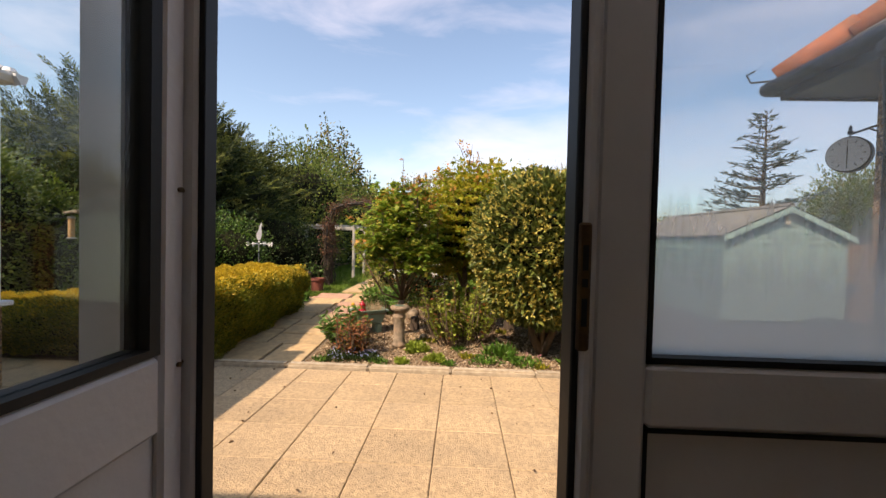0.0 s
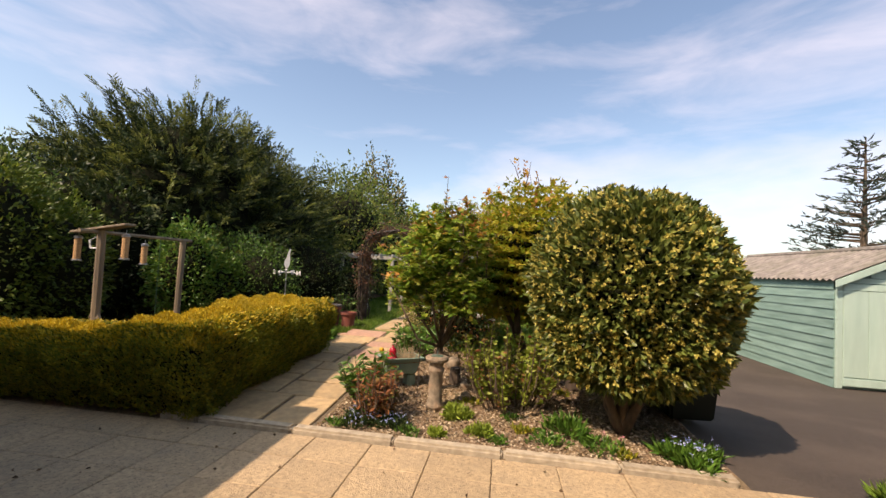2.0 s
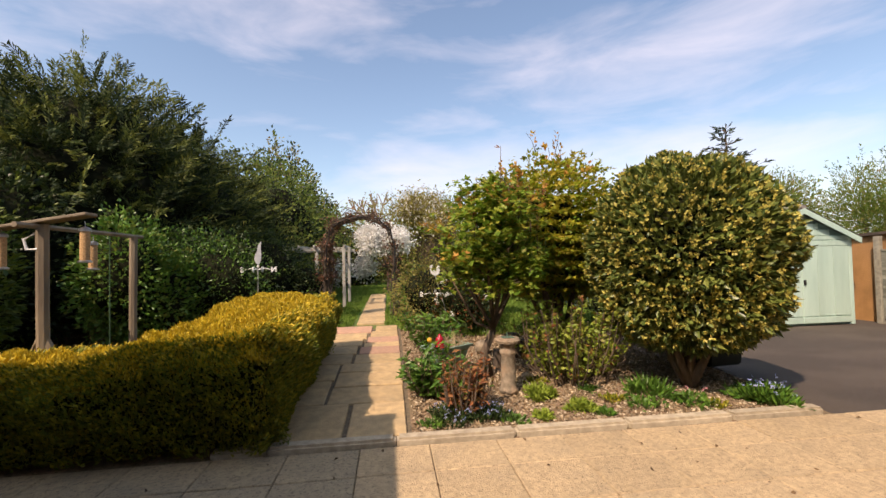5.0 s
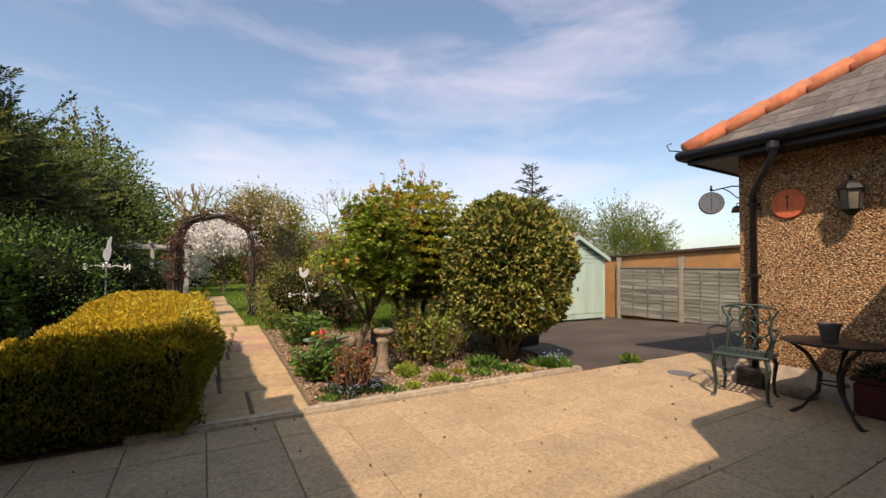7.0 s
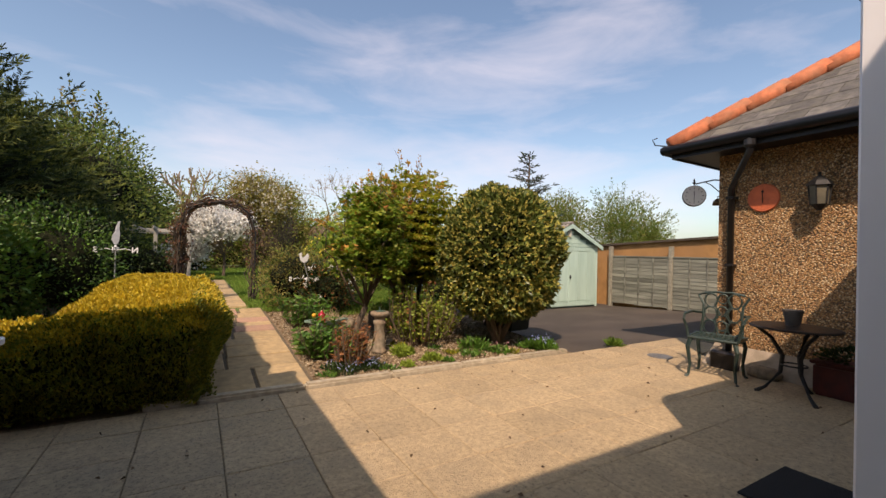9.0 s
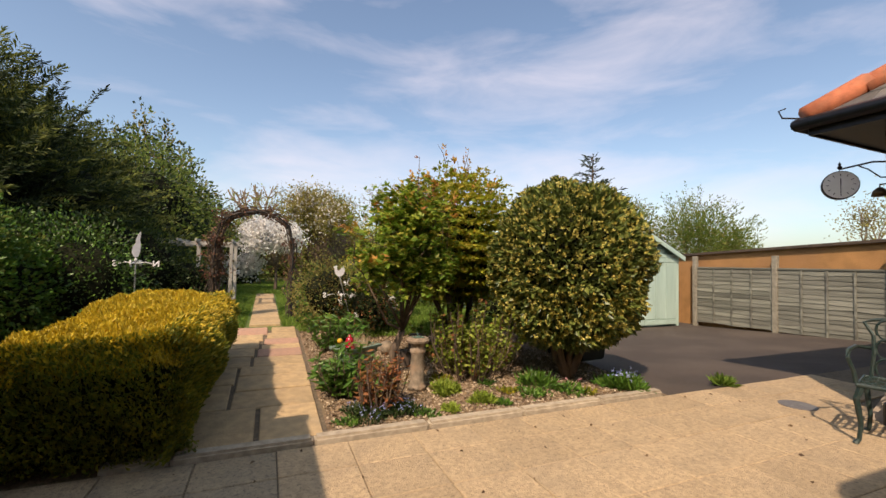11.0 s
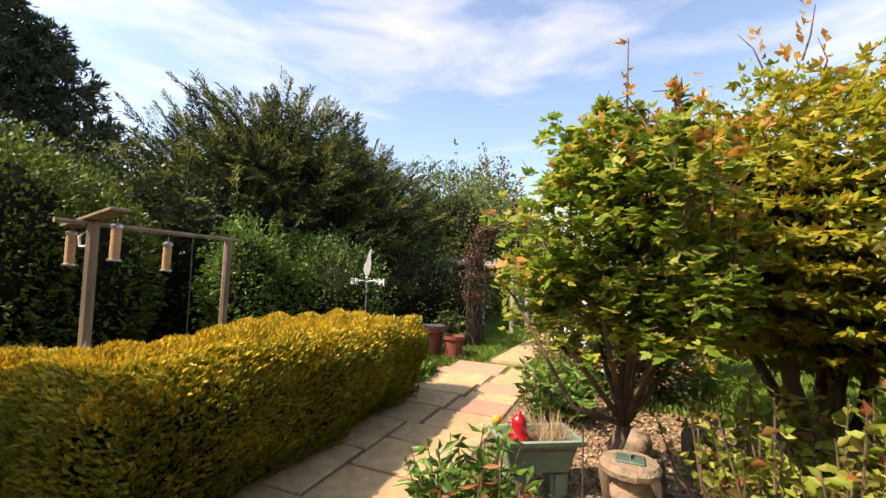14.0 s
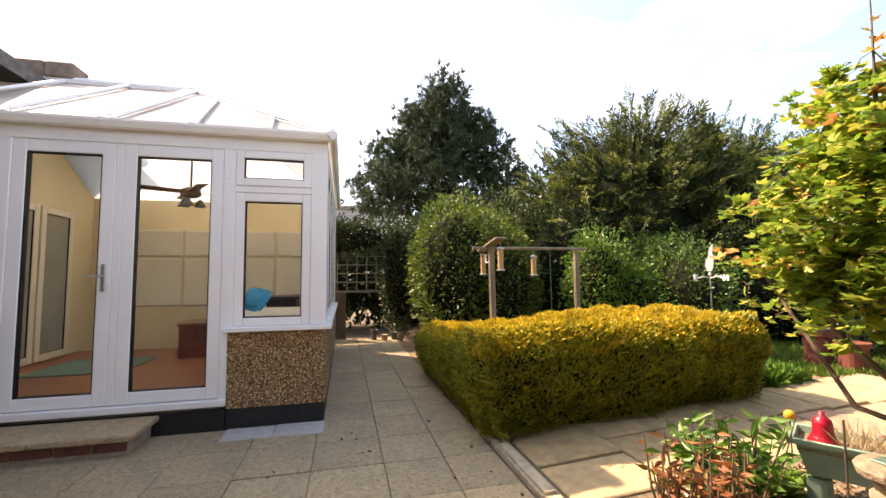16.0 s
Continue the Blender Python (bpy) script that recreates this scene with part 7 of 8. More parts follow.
def build_shrubs():
    shrub("round_shrub", "rounded olive and bronze leafed shrub beside the lawn path", "shrub", [((-1.15, 7.95, 0.78), (0.62, 0.55, 0.52)), ((-0.6, 7.9, 0.65), (0.5, 0.5, 0.42))], 9000, 0.045, 0.025, [(L_OLIVE, 0.6), (L_DARK, 0.25), (L_SPRING, 0.15)], (-1.1, 7.95, 0.2), zmin=0.22, core_scale=0.7, lumps=0.15)
    s = shrub("rose_bush", "dark rose bush with a few pale pink and white flowers", "shrub", [((-0.72, 7.45, 0.62), (0.42, 0.38, 0.42))], 3200, 0.05, 0.03, [(L_DARK, 0.8), (L_BROWN, 0.2)], (-0.72, 7.45, 0.18), zmin=0.2, core_scale=0.5, lumps=0.25)
    P, D = blob_points([((-0.72, 7.45, 0.66), (0.45, 0.4, 0.42))], 26, 0.05, 0.1, 2.2, 0.5)
    leaves("flowers", np.repeat(P, 10, axis=0) + rng.normal(0, 0.018, (len(P) * 10, 3)), unit(rng.normal(0, 1, (len(P) * 10, 3))), 0.04, 0.035, L_WHITEF, s, "pale flowers")
    s = shrub("yellow_flowered_shrub", "spring green shrub with yellow flower heads", "shrub", [((-0.35, 8.7, 0.95), (0.6, 0.6, 0.6))], 5200, 0.05, 0.028, [(L_LIME, 0.6), (L_BRIGHT, 0.4)], (-0.35, 8.7, 0.2), zmin=0.25, core_scale=0.65)
    P, D = blob_points([((-0.35, 8.7, 0.95), (0.62, 0.62, 0.62))], 90, 0.05, 0.1)
    leaves("flowers", np.repeat(P, 8, axis=0) + rng.normal(0, 0.03, (len(P) * 8, 3)), unit(rng.normal(0, 1, (len(P) * 8, 3))), 0.05, 0.04, L_YELF, s, "yellow flower clusters")
    # big conifer and its neighbours along the west boundary
    C = [((-7.3, 9.0, 2.0), (2.3, 2.2, 1.8)), ((-6.9, 8.9, 3.2), (1.35, 1.35, 1.05)), ((-8.6, 9.4, 2.2), (1.8, 1.8, 1.7)), ((-6.0, 10.4, 1.8), (1.6, 1.8, 1.6)), ((-7.2, 11.5, 2.2), (1.8, 1.8, 2.0))]
    s = shrub("large_conifer", "large dark spreading conifer with feathery tips", "tree", C, 9000, 0.085, 0.022, [(L_LEY, 1.0)], (-7.2, 9.2, 0.2), zmin=0.35, core_scale=0.82, lumps=0.2, shell=0.25, stems=(0.16, (-7.0, 9.0, 3.0), (-7.6, 9.4, 2.2)), jitter=0.5, up=0.35, freq=3.4)
    P, D = blob_points(C, 5200, 0.26, 0.26, 3.4, 0.35)
    D = unit(D * np.array([1, 1, 0.5]) + np.array([0, 0, 0.38]) + rng.normal(0, 0.22, D.shape))
    plumes("feathery_spray", P, D, 0.50, L_LEY, L_LEYTIP, s)
    T, TD = blob_points(C, 800, 0.04, 0.2, 3.4, 2.2)
    ok = TD[:, 2] > 0.35
    T, TD = T[ok][:60], TD[ok][:60]
    plumes("leader", T, unit(TD * np.array([0.9, 0.9, 0.2]) + np.array([0, 0, 0.9]) + rng.normal(0, 0.25, TD.shape)), 0.50, L_LEY, L_LEYTIP, s)
    tall = np.array([(-6.4, 8.7, 3.95), (-6.1, 8.6, 3.7), (-6.9, 8.8, 4.25), (-7.5, 9.0, 4.0)])
    plumes("leader", tall, np.tile([0.12, 0.0, 1.0], (4, 1)), 0.75, L_LEYTIP, L_LEYTIP, s)
    shrub("laurel_bush", "tall dense variegated laurel bush with glossy leaves", "bush", [((-6.15, 4.95, 1.35), (0.75, 0.78, 1.25)), ((-6.8, 5.6, 1.3), (0.9, 0.9, 1.2)), ((-6.0, 5.6, 1.1), (0.6, 0.7, 1.0))], 17000, 0.075, 0.038, [(L_LAUREL, 1.0)], (-6.3, 5.1, 0.02), zmin=0.06, core_scale=0.72, lumps=0.09, shell=0.2)
    shrub("laurel_bush", "glossy mid-green laurel filling the gap under the conifer", "bush", [((-7.4, 6.7, 1.5), (1.0, 1.0, 1.4)), ((-6.6, 7.0, 1.3), (0.8, 0.8, 1.3)), ((-8.6, 6.5, 1.6), (1.0, 1.1, 1.5))], 14000, 0.09, 0.045, [(L_LAUREL, 0.12), (L_IVY, 0.88)], (-7.2, 6.9, 0.05), zmin=0.06, core_scale=0.8, lumps=0.14, shell=0.25)
    shrub("green_shrub", "bright mid-green leafy shrub behind the bird frame", "shrub", [((-4.95, 6.75, 1.15), (0.48, 0.48, 0.75)), ((-4.75, 7.1, 0.85), (0.5, 0.5, 0.6))], 8000, 0.06, 0.035, [(L_BRIGHT, 0.75), (L_SPRING, 0.25)], (-4.9, 6.8, 0.1), zmin=0.15, core_scale=0.7, lumps=0.2)
    shrub("low_green_shrub", "low spreading mid-green shrub", "shrub", [((-4.25, 7.55, 0.95), (0.75, 0.55, 0.80)), ((-5.2, 7.9, 1.0), (0.8, 0.6, 0.9))], 12000, 0.05, 0.028, [(L_BRIGHT, 0.5), (L_DARK, 0.5)], (-4.4, 7.6, 0.15), zmin=0.15, core_scale=0.6, lumps=0.18)
    shrub("dark_shrub", "dark dense evergreen shrub along the boundary", "shrub", [((-4.4, 9.6, 1.0), (1.0, 0.8, 0.95)), ((-3.6, 9.9, 0.75), (0.6, 0.6, 0.6)), ((-5.6, 9.0, 0.9), (0.9, 0.7, 0.8))], 12000, 0.06, 0.032, [(L_DARK, 0.9), (L_LAUREL, 0.1)], (-4.4, 9.5, 0.2), zmin=0.25, core_scale=0.8, lumps=0.15)
    shrub("privet_mass", "tall loose mid-green shrub mass beyond the conifer", "shrub", [((-5.0, 13.4, 2.2), (1.6, 1.6, 1.9)), ((-6.0, 15.5, 2.6), (1.9, 1.8, 2.3)), ((-4.6, 16.0, 1.9), (1.2, 1.3, 1.6)), ((-4.6, 12.0, 1.2), (1.0, 1.0, 1.1))], 22000, 0.11, 0.05, [(L_SPRING, 0.6), (L_DARK, 0.4)], (-5.2, 14.0, 0.25), zmin=0.3, core_scale=0.62, lumps=0.2, shell=0.35, tips=60, tip_len=0.6)
    # ivy and trellis fence at the west end
    t = thing("back_fence", "dark boarded fence with square trellis above, ivy hanging over it", "fence", (-8.5, 3.8, 0), world_coords=True)
    for k in range(11):
        y = 1.0 + k * 0.2
        part("board", box(-8.55, -8.52, y, y + 0.192, -0.03, 0.95, 0.003), M_DKWOOD, t)
    tr = part("trellis", box(-8.54, -8.51, 1.0, 4.2, 0.95, 1.0, 0.004), M_FENCE, t)
    for k in range(17):
        y = 1.0 + k * 0.2
        part("lath", box(-8.515, -8.50, y, y + 0.022, 0.95, 1.9), M_FENCE, tr)
    for k in range(6):
        z = 0.98 + k * 0.18
        part("lath", box(-8.50, -8.488, 1.0, 4.2, z, z + 0.022), M_FENCE, tr)
    shrub("ivy", "thick dark ivy over the fence", "ivy", [((-8.5, 3.0, 2.1), (0.5, 1.3, 0.42)), ((-8.6, 4.3, 1.3), (0.5, 0.42, 1.3)), ((-8.5, 1.6, 2.0), (0.5, 1.0, 0.5))], 9000, 0.07, 0.05, [(L_IVY, 1.0)], (-8.6, 4.0, 0.0), zmin=0.05, core_scale=0.75, lumps=0.15, core_mat=M_CORESHADE)
    for i, (x, y) in enumerate(((-8.1, 3.95), (-8.2, 4.15), (-7.95, 4.25), (-8.25, 3.75))):
        p = thing("small_pot", "small garden pot at the foot of the ivy", "plant pot", (x, y, 0), group="small pots by the fence")
        part("pot", lathe([(0.05, 0), (0.07, 0.10 + 0.03 * i), (0.075, 0.12 + 0.03 * i), (0.06, 0.12 + 0.03 * i), (0, 0.1)], 12), M_GREYPOT if i % 2 else M_STONE, p)


def branchy(base, height, spread, r0, depth, bm, lean=(0, 0)):
    """A bare branching skeleton; returns its outer points."""
    ends = []
    def grow(p, d, L, r, k):
        q = p + d * L
        m = p.lerp(q, 0.5) + Vector(rng.normal(0, 0.05, 3)) * L
        tube([p, m, q], [r, r * 0.8, r * 0.6], 5 if k > 1 else 4, bm)
        if k == 0:
            ends.append((q, d))
            return
        for _ in range(3 if k > 1 else 4):
            nd = (d + Vector(rng.normal(0, spread, 3)) + Vector((0, 0, 0.12))).normalized()
            grow(q, nd, L * float(rng.uniform(0.55, 0.85)), r * 0.6, k - 1)
    grow(Vector(base), Vector((lean[0], lean[1], 1)).normalized(), height * 0.34, r0, depth)
    return ends


def open_tree(name, label, base, height, mats, n, L, W, spread=0.45, depth=4, r0=0.1, bark=None, cloud=0.35, lean=(0, 0)):
    s = thing(name, label, "tree", base, world_coords=True)
    bm = bmesh.new()
    ends = branchy(base, height, spread, r0, depth, bm, lean)
    part("trunk", bm, bark or M_BARKLT, s)
    if n:
        E = np.array([e[0][:] for e in ends])
        Dr = np.array([e[1][:] for e in ends])
        for mt, share in mats:
            i = rng.choice(len(E), int(n * share))
            leaves("crown", E[i] + rng.normal(0, cloud, (len(i), 3)) - Dr[i] * rng.random((len(i), 1)) * height * 0.12, unit(rng.normal(0, 1, (len(i), 3))), L, W, mt, s, jitter=0.3)
    return s


def layered_conifer(name, label, base, height, radius, tiers, material, per, droop=-0.15, L=0.3, W=0.05, start=0.15, power=0.8, bark=None):
    s = thing(name, label, "tree", base, world_coords=True)
    b = Vector(base)
    bm = tube([b, b + Vector((0, 0, height * 0.5)), b + Vector((0.03, 0, height))], [height * 0.022, height * 0.014, 0.01], 7)
    P, D = [], []
    for k in range(tiers):
        t = start + (1 - start) * k / tiers
        R = radius * (1 - t) ** power + 0.08
        for j in range(per):
            a = rng.uniform(0, 2 * math.pi)
            rr = R * rng.uniform(0.65, 1.1)
            z0 = height * (t + rng.normal(0, 0.012))
            d = Vector((math.cos(a), math.sin(a), droop + 0.25 * t))
            p0 = b + Vector((0, 0, z0))
            p1 = p0 + d * rr
            p1.z += 0.12 * rr
            tube([p0, p0.lerp(p1, 0.5) + Vector((0, 0, -0.06 * rr)), p1], [0.02 + 0.01 * rr, 0.012, 0.004], 4, bm)
            m = max(int(rr / radius * 46), 6)
            for _ in range(m):
                u = rng.uniform(0.2, 1.0)
                q = p0.lerp(p1, u)
                side = Vector((-d.y, d.x, 0)) * float(rng.normal(0, 0.16)) * rr * (1.2 - u)
                P.append((q + side)[:])
                D.append((d * 0.7 + side.normalized() * 0.7 + Vector((0, 0, 0.1)))[:])
    part("trunk", bm, bark or M_BARK, s)
    leaves("crown", np.array(P), np.array(D), L, W, material, s, jitter=0.3)
    return s


def build_far():
    layered_conifer("spruce_tree", "thin blue-grey spruce with sparse upturned branches", (10.5, 15.0, -0.2), 6.3, 2.7, 13, L_SPRUCE, 7, droop=0.0, L=0.26, W=0.045, start=0.3)
    pine = [((-19.5, 7.7, 5.4), (2.2, 2.5, 2.3)), ((-19.5, 7.9, 8.2), (1.8, 1.9, 1.6)), ((-19.3, 8.0, 10.2), (1.0, 1.0, 1.3)), ((-20.5, 5.8, 7.4), (1.3, 1.3, 1.2)), ((-19, 10.1, 7.3), (1.2, 1.2, 1.0)), ((-19, 5.0, 5.4), (1.4, 1.4, 1.1)), ((-18.5, 10.8, 5.6), (1.3, 1.2, 1.0)), ((-19.3, 9.5, 8.9), (0.9, 0.9, 0.7)), ((-19.4, 6.6, 9.2), (0.8, 0.8, 0.6))]
    s = shrub("pine_tree", "tall broad dark pine tree", "tree", pine, 9000, 0.26, 0.04, [(L_PINE, 1.0)], (-19.5, 8.3, 0), core_scale=0.3, lumps=0.36, shell=0.7, stems=(0.3, (-19.5, 8.3, 9.6), (-20.3, 6.5, 8), (-19, 10.8, 7)), freq=4.0, up=0.3)
    P, D = blob_points(pine, 3400, 0.35, 0.34, 4.0)
    Q, E = np.repeat(P, 13, axis=0), np.repeat(D, 13, axis=0)
    leaves("needle_growth", Q, E * 0.6 + rng.normal(0, 0.5, E.shape), 0.34, 0.035, L_PINE, s, jitter=0.2, up=0.35)
    shrub("birch_tree", "slender upright trees with ragged brown-green young leaves", "tree", [((-7.0, 21, 5.2), (0.38, 0.38, 1.9)), ((-6.2, 21.2, 5.0), (0.34, 0.34, 1.7)), ((-7.8, 21, 4.7), (0.4, 0.4, 1.5)), ((-5.5, 21, 4.4), (0.4, 0.4, 1.3)), ((-6.6, 21, 3.2), (1.8, 1.2, 1.5)), ((-4.8, 21, 3.4), (0.5, 0.5, 1.0))], 9000, 0.17, 0.09, [(L_OLIVE, 0.45), (L_DARK, 0.55)], (-6.6, 21, 0.3), core_scale=0, lumps=0.35, shell=0.75,
          stems=(0.10, (-7.0, 21, 6.8), (-6.2, 21.2, 6.4), (-7.8, 21, 5.9), (-5.5, 21, 5.4), (-4.8, 21, 4.2)), freq=5.0, up=0.4)
    open_tree("bare_tree", "pollarded tree with thick bare branches", (-3.6, 38, 0.3), 8.4, [], 0, 0.2, 0.1, 0.42, 3, 0.30, M_BARKLT)
    open_tree("blossom_tree", "small cherry tree covered in white blossom", (-1.9, 16.6, 0.28), 2.25, [(L_WHITEF, 1.0)], 15000, 0.09, 0.075, 0.6, 4, 0.06, M_BARK, 0.17)
    open_tree("blossom_shrub", "low white-flowering shrub at the lawn's end", (-3.2, 14.5, 0.28), 1.1, [(L_WHITEF, 0.7), (L_SPRING, 0.3)], 1500, 0.06, 0.05, 0.7, 3, 0.03, M_BARK, 0.14)
    open_tree("spring_tree", "loose tree with pinkish brown spring leaves", (-0.6, 24, 0.3), 4.7, [(L_OLIVE, 0.8), (L_WHITEF, 0.2)], 9000, 0.16, 0.08, 0.5, 4, 0.10, M_BARKLT, 0.35)
    open_tree("spring_tree", "loose tree with yellowish spring leaves", (1.8, 26, 0.3), 4.9, [(L_OLIVE, 0.6), (L_SPRING, 0.4)], 9000, 0.16, 0.08, 0.5, 4, 0.10, M_BARKLT, 0.4)
    shrub("spring_thicket", "broad loose thicket in yellow-olive young leaf beyond the lawn", "shrub", [((-2.2, 23, 2.0), (1.8, 1.5, 2.3)), ((0.8, 24, 2.0), (2.1, 1.5, 2.3)), ((3.4, 24, 1.6), (1.7, 1.4, 1.9))], 16000, 0.13, 0.06, [(L_OLIVE, 0.7), (L_LIME, 0.3)], (0.5, 23.5, 0.2), zmin=0.2, core_scale=0.6, lumps=0.25, shell=0.5, tips=150, tip_len=0.6, core_mat=M_BARK)
    open_tree("bare_tree", "fine-twigged bare tree behind the golden tree", (3.0, 20, 0.2), 4.8, [(L_OLIVE, 1.0)], 500, 0.08, 0.04, 0.42, 5, 0.08, M_BARKLT, 0.3)
    shrub("willow_tree", "rounded green-yellow tree beyond the boundary wall", "tree", [((22.6, 24.6, 3.6), (2.3, 2.0, 2.5)), ((21.6, 25.4, 2.6), (2.0, 1.8, 1.8))], 19000, 0.20, 0.07, [(L_SPRING, 0.7), (L_OLIVE, 0.3)], (22.6, 24.6, -0.3), core_scale=0, lumps=0.25, shell=0.75, tips=160, tip_len=0.7, stems=(0.15, (22, 24.6, 5), (23.2, 24.6, 5.2), (21.6, 25, 4)), up=0.6, freq=3.5)
    shrub("willow_tree", "rounded fan-shaped green tree beyond the boundary wall", "tree", [((26.4, 21.9, 3.4), (2.9, 2.4, 2.6)), ((28.4, 20.6, 2.6), (1.8, 1.6, 1.8))], 19000, 0.20, 0.06, [(L_SPRING, 0.85), (L_OLIVE, 0.15)], (26.4, 21.9, -0.3), core_scale=0, lumps=0.18, shell=0.8, tips=260, tip_len=0.9, stems=(0.15, (25.5, 22, 5), (27, 21.8, 5.2), (28.4, 20.6, 4)), up=0.7)
    open_tree("thin_tree", "pale thin tree far behind the wall", (30, 14, -0.3), 5.6, [(L_OLIVE, 1.0)], 1600, 0.16, 0.08, 0.4, 4, 0.12, M_BARKLT, 0.5)
    open_tree("thin_tree", "pale thin tree far behind the wall", (33, 12, -0.3), 5.4, [(L_SPRING, 1.0)], 2600, 0.2, 0.1, 0.4, 4, 0.12, M_BARKLT, 0.6)
    # hedgerows that close the garden
    rows = [("boundary_hedge", "tall mixed green hedgerow at the end of the garden", [((-10, 24, 1.8), (3, 2, 2.4)), ((-6, 27, 1.8), (3, 2, 2.6)), ((-2, 29, 1.6), (3, 2, 2.4)), ((2.5, 30, 1.5), (3, 2, 2.2)), ((7, 30, 1.4), (3, 2, 2.0)), ((-5.5, 19.0, 1.3), (1.5, 2.5, 1.8)), ((-3.6, 20.5, 1.0), (1.4, 1.2, 1.3))], 30000, [(L_SPRING, 0.5), (L_DARK, 0.3), (L_OLIVE, 0.2)], (0, 28, 0.2)),
            ("side_hedge", "yellow-green hedge on the far east side", [((12, 25, 1.0), (4, 1.5, 1.9)), ((19, 27, 0.9), (4, 1.5, 1.8)), ((7, 22, 1.0), (2.0, 1.4, 1.6)), ((27, 30, 0.8), (5, 1.5, 1.8))], 14000, [(L_YELF, 0.25), (L_SPRING, 0.35), (L_OLIVE, 0.4)], (14, 26, 0)),
            ("west_hedge", "dark tall hedge along the west side", [((-11, 5.5, 1.3), (1.2, 3.0, 1.6)), ((-11, 10.5, 1.6), (1.5, 3.0, 2.2)), ((-10.5, 16, 1.8), (1.5, 3.5, 2.6)), ((-10.5, 1.5, 1.1), (1.0, 3.0, 1.2)), ((-9, 20, 1.8), (1.5, 3.0, 2.4))], 20000, [(L_IVY, 0.6), (L_DARK, 0.4)], (-11, 8, 0))]
    for nm, lab, blobs, n, mats, at in rows:
        shrub(nm, lab, "hedge", blobs, n, 0.20, 0.10, mats, at, zmin=0.0, core_scale=0.82, lumps=0.16, shell=0.25)
    # loose shrubs between lawn and drive
    shrub("mixed_shrub", "loose spring-green shrub at the edge of the lawn", "shrub", [((2.0, 10.5, 0.9), (1.0, 0.9, 0.9)), ((0.8, 12.0, 0.9), (0.9, 0.9, 0.9)), ((2.8, 9.6, 0.4), (0.6, 0.5, 0.6))], 9000, 0.08, 0.045, [(L_SPRING, 0.6), (L_DARK, 0.4)], (1.8, 10.5, 0.1), zmin=0.05, core_scale=0.65, lumps=0.22)
    b = thing("far_building", "plain grey flat-roofed building beyond the west hedge", "building", (-32, 6, 0), world_coords=True)
    part("wall", box(-36, -31, -2, 7.2, 0, 6.4), M_SLABFAR, b)
    part("parapet", box(-36.1, -30.9, -2.1, 7.3, 6.4, 6.7, 0.02), M_CONC, b)


def build_bin():
    b = thing("wheelie_bin", "dark green wheeled bin behind the round bush", "bin", (1.74, 5.62, gz(1.74, 5.62)), 6)
    bm = bmesh.new()
    def ring(x, y, zz):
        return [bm.verts.new(q) for q in ((-x, -y, zz), (x, -y, zz), (x, y, zz), (-x, y, zz))]
    rs = [ring(0.21, 0.24, 0.04), ring(0.27, 0.32, 0.98)]
    for i in range(4):
        bm.faces.new((rs[0][i], rs[0][(i + 1) % 4], rs[1][(i + 1) % 4], rs[1][i]))
    bm.faces.new(rs[0][::-1])
    bm.faces.new(rs[1])
    bmesh.ops.bevel(bm, geom=bm.edges[:], offset=0.02, segments=2, affect="EDGES")
    part("body", bm, M_BIN, b)
    part("lid", box(-0.30, 0.30, -0.36, 0.34, 0.98, 1.04, 0.02, segs=2), M_BIN, b)
    part("handle", tube([(-0.2, 0.36, 0.95), (0.2, 0.36, 0.95)], 0.014, 6), M_BIN, b)
    for sx in (-0.24, 0.24):
        bm = lathe([(0.0, -0.025), (0.09, -0.025), (0.10, -0.01), (0.10, 0.01), (0.09, 0.025), (0.0, 0.025)], 14)
        bm.transform(pose(sx, 0.22, 0.10, 0, 90, 0))
        part("wheel", bm, M_BLACK, b)


build_porch()
build_house()
build_conservatory()
build_conservatory_contents()
gabled("garage", "mint green timber garage with corrugated grey roof", 5.70, 8.25, 9.2, 14.2, -0.28, 1.60, 2.20)
gabled("garden_shed", "pale green timber shed half hidden by the trees", 3.2, 5.4, 12.6, 15.5, -0.1, 1.75, 2.2, False, 9)
build_fence()
build_bin()
build_hedge()
build_camellia()
build_maples()
build_shrubs()
build_far()
build_chair()
build_table()
build_arch_and_pots()
build_feeder()
build_vane("weather_vane", "white cockerel weather vane with compass letters on a pole", -3.61, 7.30, 1.28, 1.0, 0.08, 30, 0.0, [(-0.02, 0.0), (-0.045, 0.06), (-0.035, 0.13), (-0.01, 0.17), (0.0, 0.24), (0.03, 0.31), (0.045, 0.31), (0.035, 0.22), (0.045, 0.14), (0.04, 0.06), (0.02, 0.0)])
build_vane("cockerel_vane", "white cockerel vane on a leaning pole", -1.14, 7.45, 1.05, 0.78, 0.27, 190, 0.24)
build_ornaments()
build_bed_plants()
build_lawn()


# ---- paving, last ----
def slab_mesh(w, d, h, name, bevel=0.005):
    bm = box(-w / 2, w / 2, -d / 2, d / 2, -h, 0, 0)
    top = [f for f in bm.faces if all(v.co.z > -1e-6 for v in f.verts)]
    bmesh.ops.bevel(bm, geom=[e for e in top[0].edges], offset=bevel, segments=1, affect="EDGES")
    me = bpy.data.meshes.new(name)
    bm.to_mesh(me)
    bm.free()
    return me


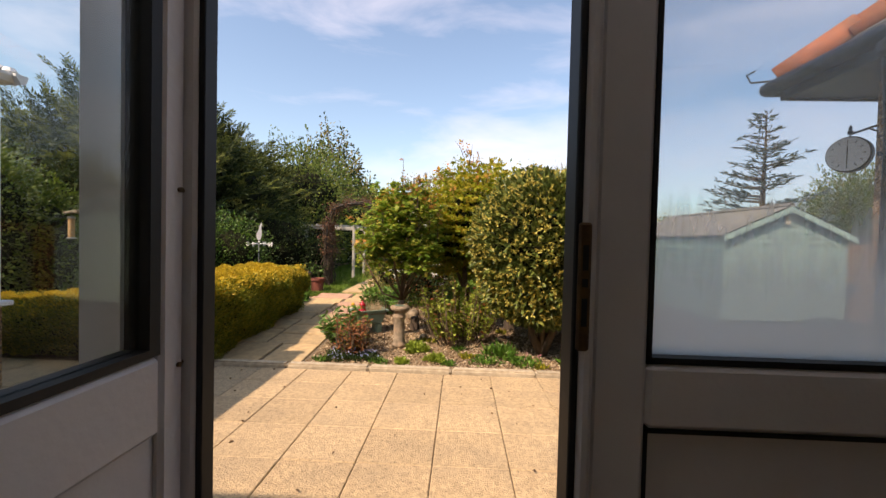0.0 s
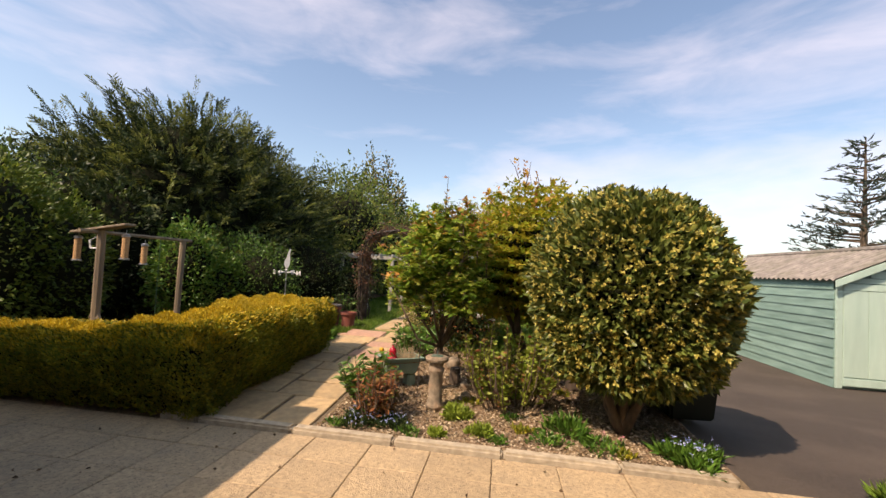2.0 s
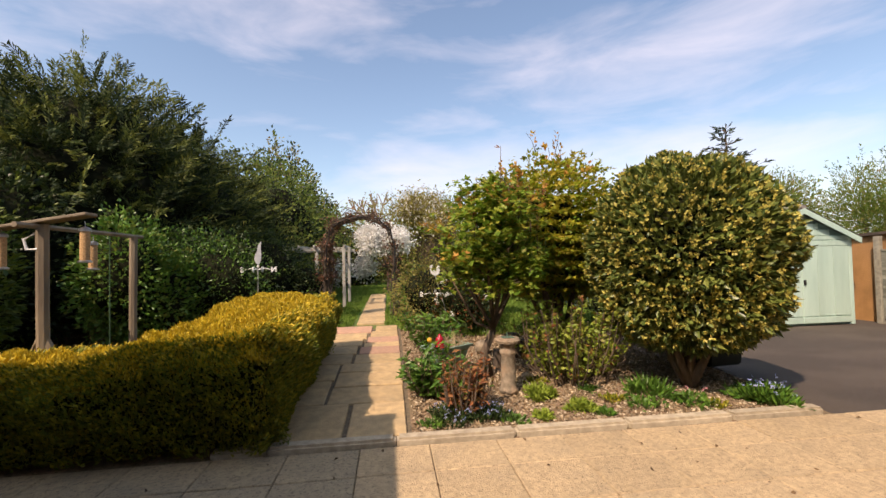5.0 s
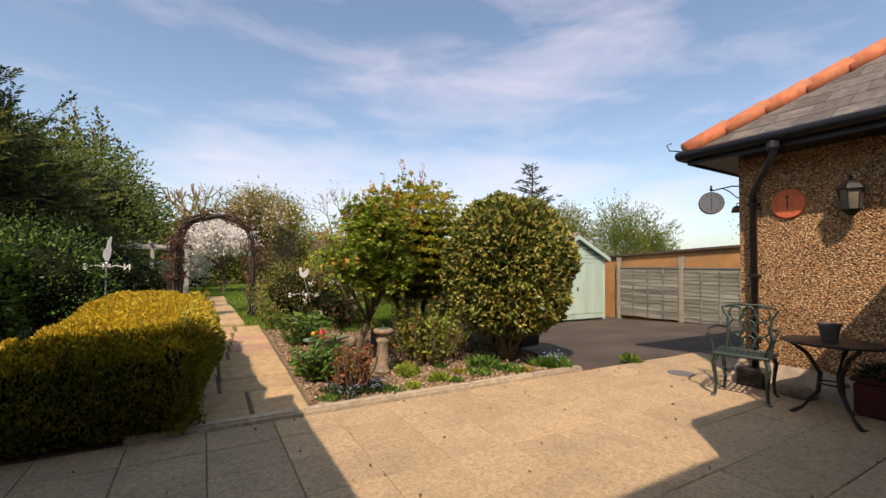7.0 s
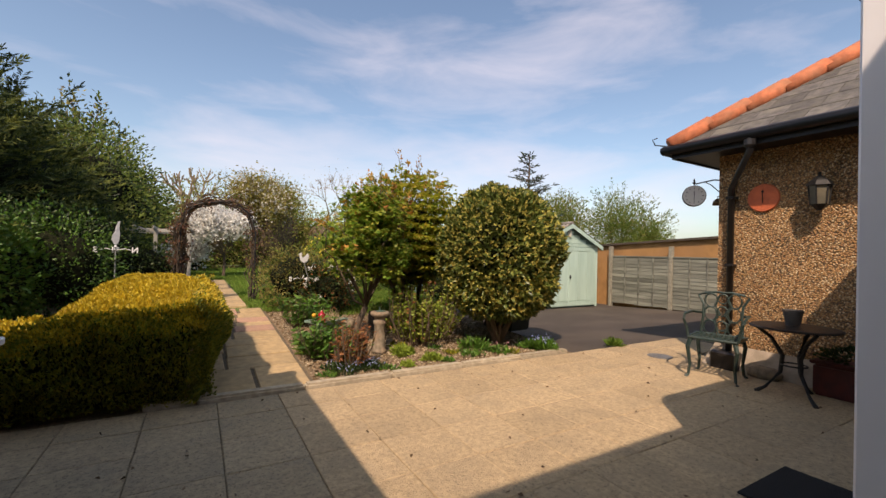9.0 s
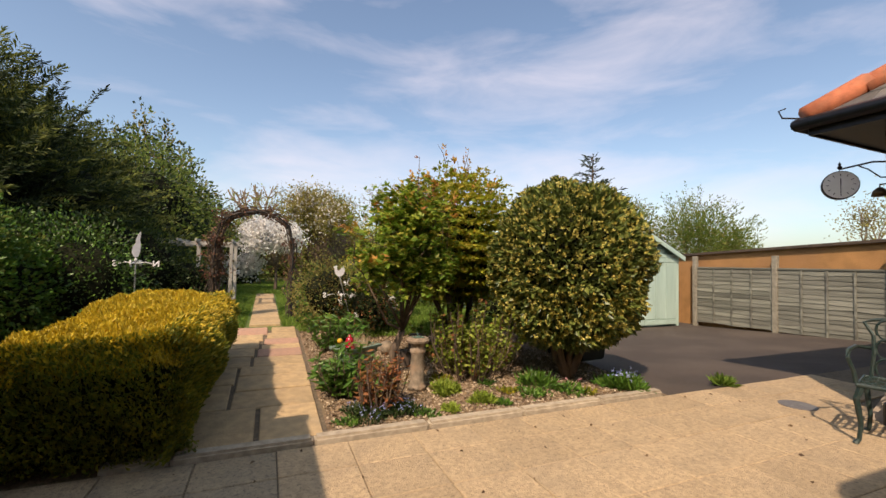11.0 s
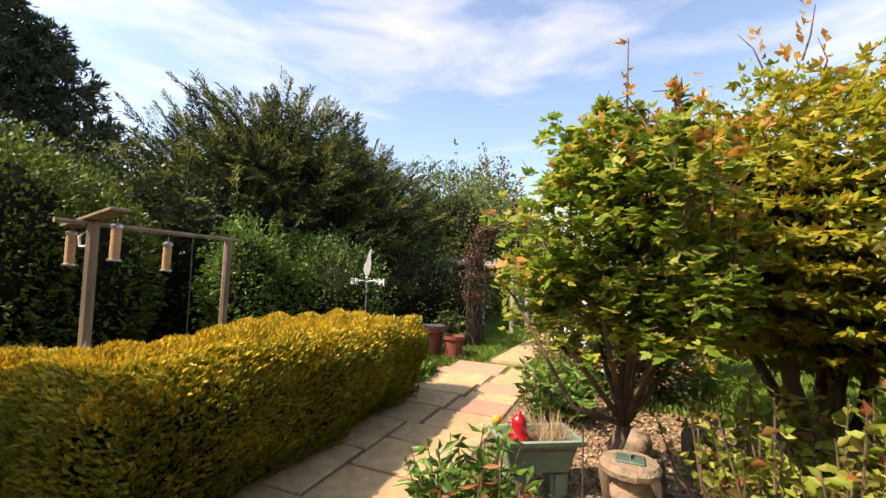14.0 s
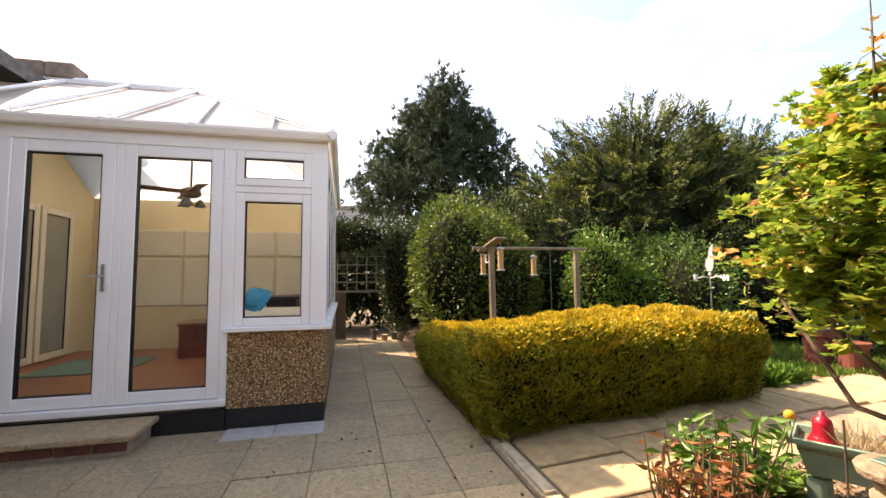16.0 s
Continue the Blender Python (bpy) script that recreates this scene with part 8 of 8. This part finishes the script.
def lay(parent, me, material, x, y, z, tilt=0.07, rz=0.0, rx=0.0):
    if not me.materials:
        me.materials.append(material)
    ob = new("slab", me)
    ob.parent = parent
    ob.matrix_basis = Matrix.Translation(-IN_WORLD[parent]) @ pose(x, y, z + float(rng.normal(0, 0.0015)), rx + float(rng.normal(0, tilt)), float(rng.normal(0, tilt)), rz + float(rng.normal(0, tilt)))
    return ob


def build_patio():
    p = thing("patio", "sandy textured concrete paving slabs with dirty joints", "patio", (0, 2, 0), world_coords=True, kind="structure")
    P = 0.471
    shapes = {}
    def me_for(w, d, shaded=False):
        key = (round(w, 2), round(d, 2), shaded)
        if key not in shapes:
            shapes[key] = slab_mesh(w - 0.005, d - 0.005, 0.045, "slab")
        return shapes[key]
    rows = [4.20, 3.83, 3.42, 2.95, 2.485, 2.02, 1.555, 1.09, 0.625, 0.16, -0.30]
    for i in range(-17, 10):
        x0 = -0.61 + P * i
        cx = x0 + P / 2
        for y1, y0 in zip(rows, rows[1:]):
            cy = (y0 + y1) / 2
            if cy < 3.0 and (cx < CX + 0.02 or cx < -3.6):
                continue
            if x0 > 2.7 and cy < 3.2 or cx > 4.6 or cx < -8.4:
                continue
            if -0.7 < cx < 2.9 and cy < 0.95:
                continue
            # columns in the conservatory's shade get the slab with shade in its colour
            shaded = cx < -1.9
            lay(p, me_for(P, y1 - y0, shaded), M_SLABW if shaded else M_SLAB, cx, cy, 0)
    for y0, w in ((2.22, 0.39), (2.61, 0.39)):
        lay(p, me_for(0.30, w), M_NEWSLAB, CX + 0.155, y0 + w / 2, 0.003)
    return p


def build_path():
    p = thing("garden_path", "pale and reddish concrete slab path leading up to the lawn", "path", (-2.0, 6, 0.05), world_coords=True, kind="structure")
    slope = math.degrees(math.atan(0.062))
    gap = 0.016
    # each slab: x from, x to, y from, y to, reddish
    slabs = [(-2.145, -1.69, 4.37, 5.00, 0), (-2.375, -1.69, 5.00, 5.42, 0), (-2.365, -1.69, 5.42, 5.85, 0), (-2.36, -1.69, 5.85, 6.16, 0), (-2.24, -1.69, 6.16, 6.54, 0), (-2.21, -1.69, 6.54, 6.88, 1), (-2.17, -1.69, 6.88, 7.10, 0),
             (-2.14, -1.69, 7.10, 7.40, 1), (-2.11, -1.70, 7.40, 7.76, 0), (-2.05, -1.70, 7.76, 8.15, 0),
             (-2.83, -2.165, 4.37, 5.01, 0), (-2.83, -2.39, 5.01, 5.62, 0), (-2.83, -2.375, 5.62, 6.16, 0), (-2.83, -2.26, 6.16, 6.56, 0), (-2.83, -2.23, 6.56, 6.94, 0), (-2.80, -2.185, 6.94, 7.34, 0), (-2.80, -2.145, 7.34, 7.70, 0), (-2.80, -2.09, 7.70, 8.15, 1),
             (-3.27, -2.845, 6.75, 7.15, 0), (-3.27, -2.815, 7.15, 7.56, 0)]
    for x0, x1, y0, y1, red in slabs:
        cx, cy = (x0 + x1) / 2, (y0 + y1) / 2
        lay(p, slab_mesh(x1 - x0 - gap, y1 - y0 - gap, 0.04, "slab", 0.008), M_PATHRED if red else M_PATH, cx, cy, gz(cx, cy) + 0.018, 0.35, 0, slope)
    y = 8.28
    me_f = slab_mesh(0.46, 0.44, 0.04, "slab")
    while y < 14.7:
        cy = y + 0.23
        lay(p, me_f, M_PATH, -2.13 - 0.01 * (y - 8), cy, gz(-2.1, cy) + 0.022, 0.5, 0, 0)
        y += 0.47


build_kerbs()
build_patio()
build_path()
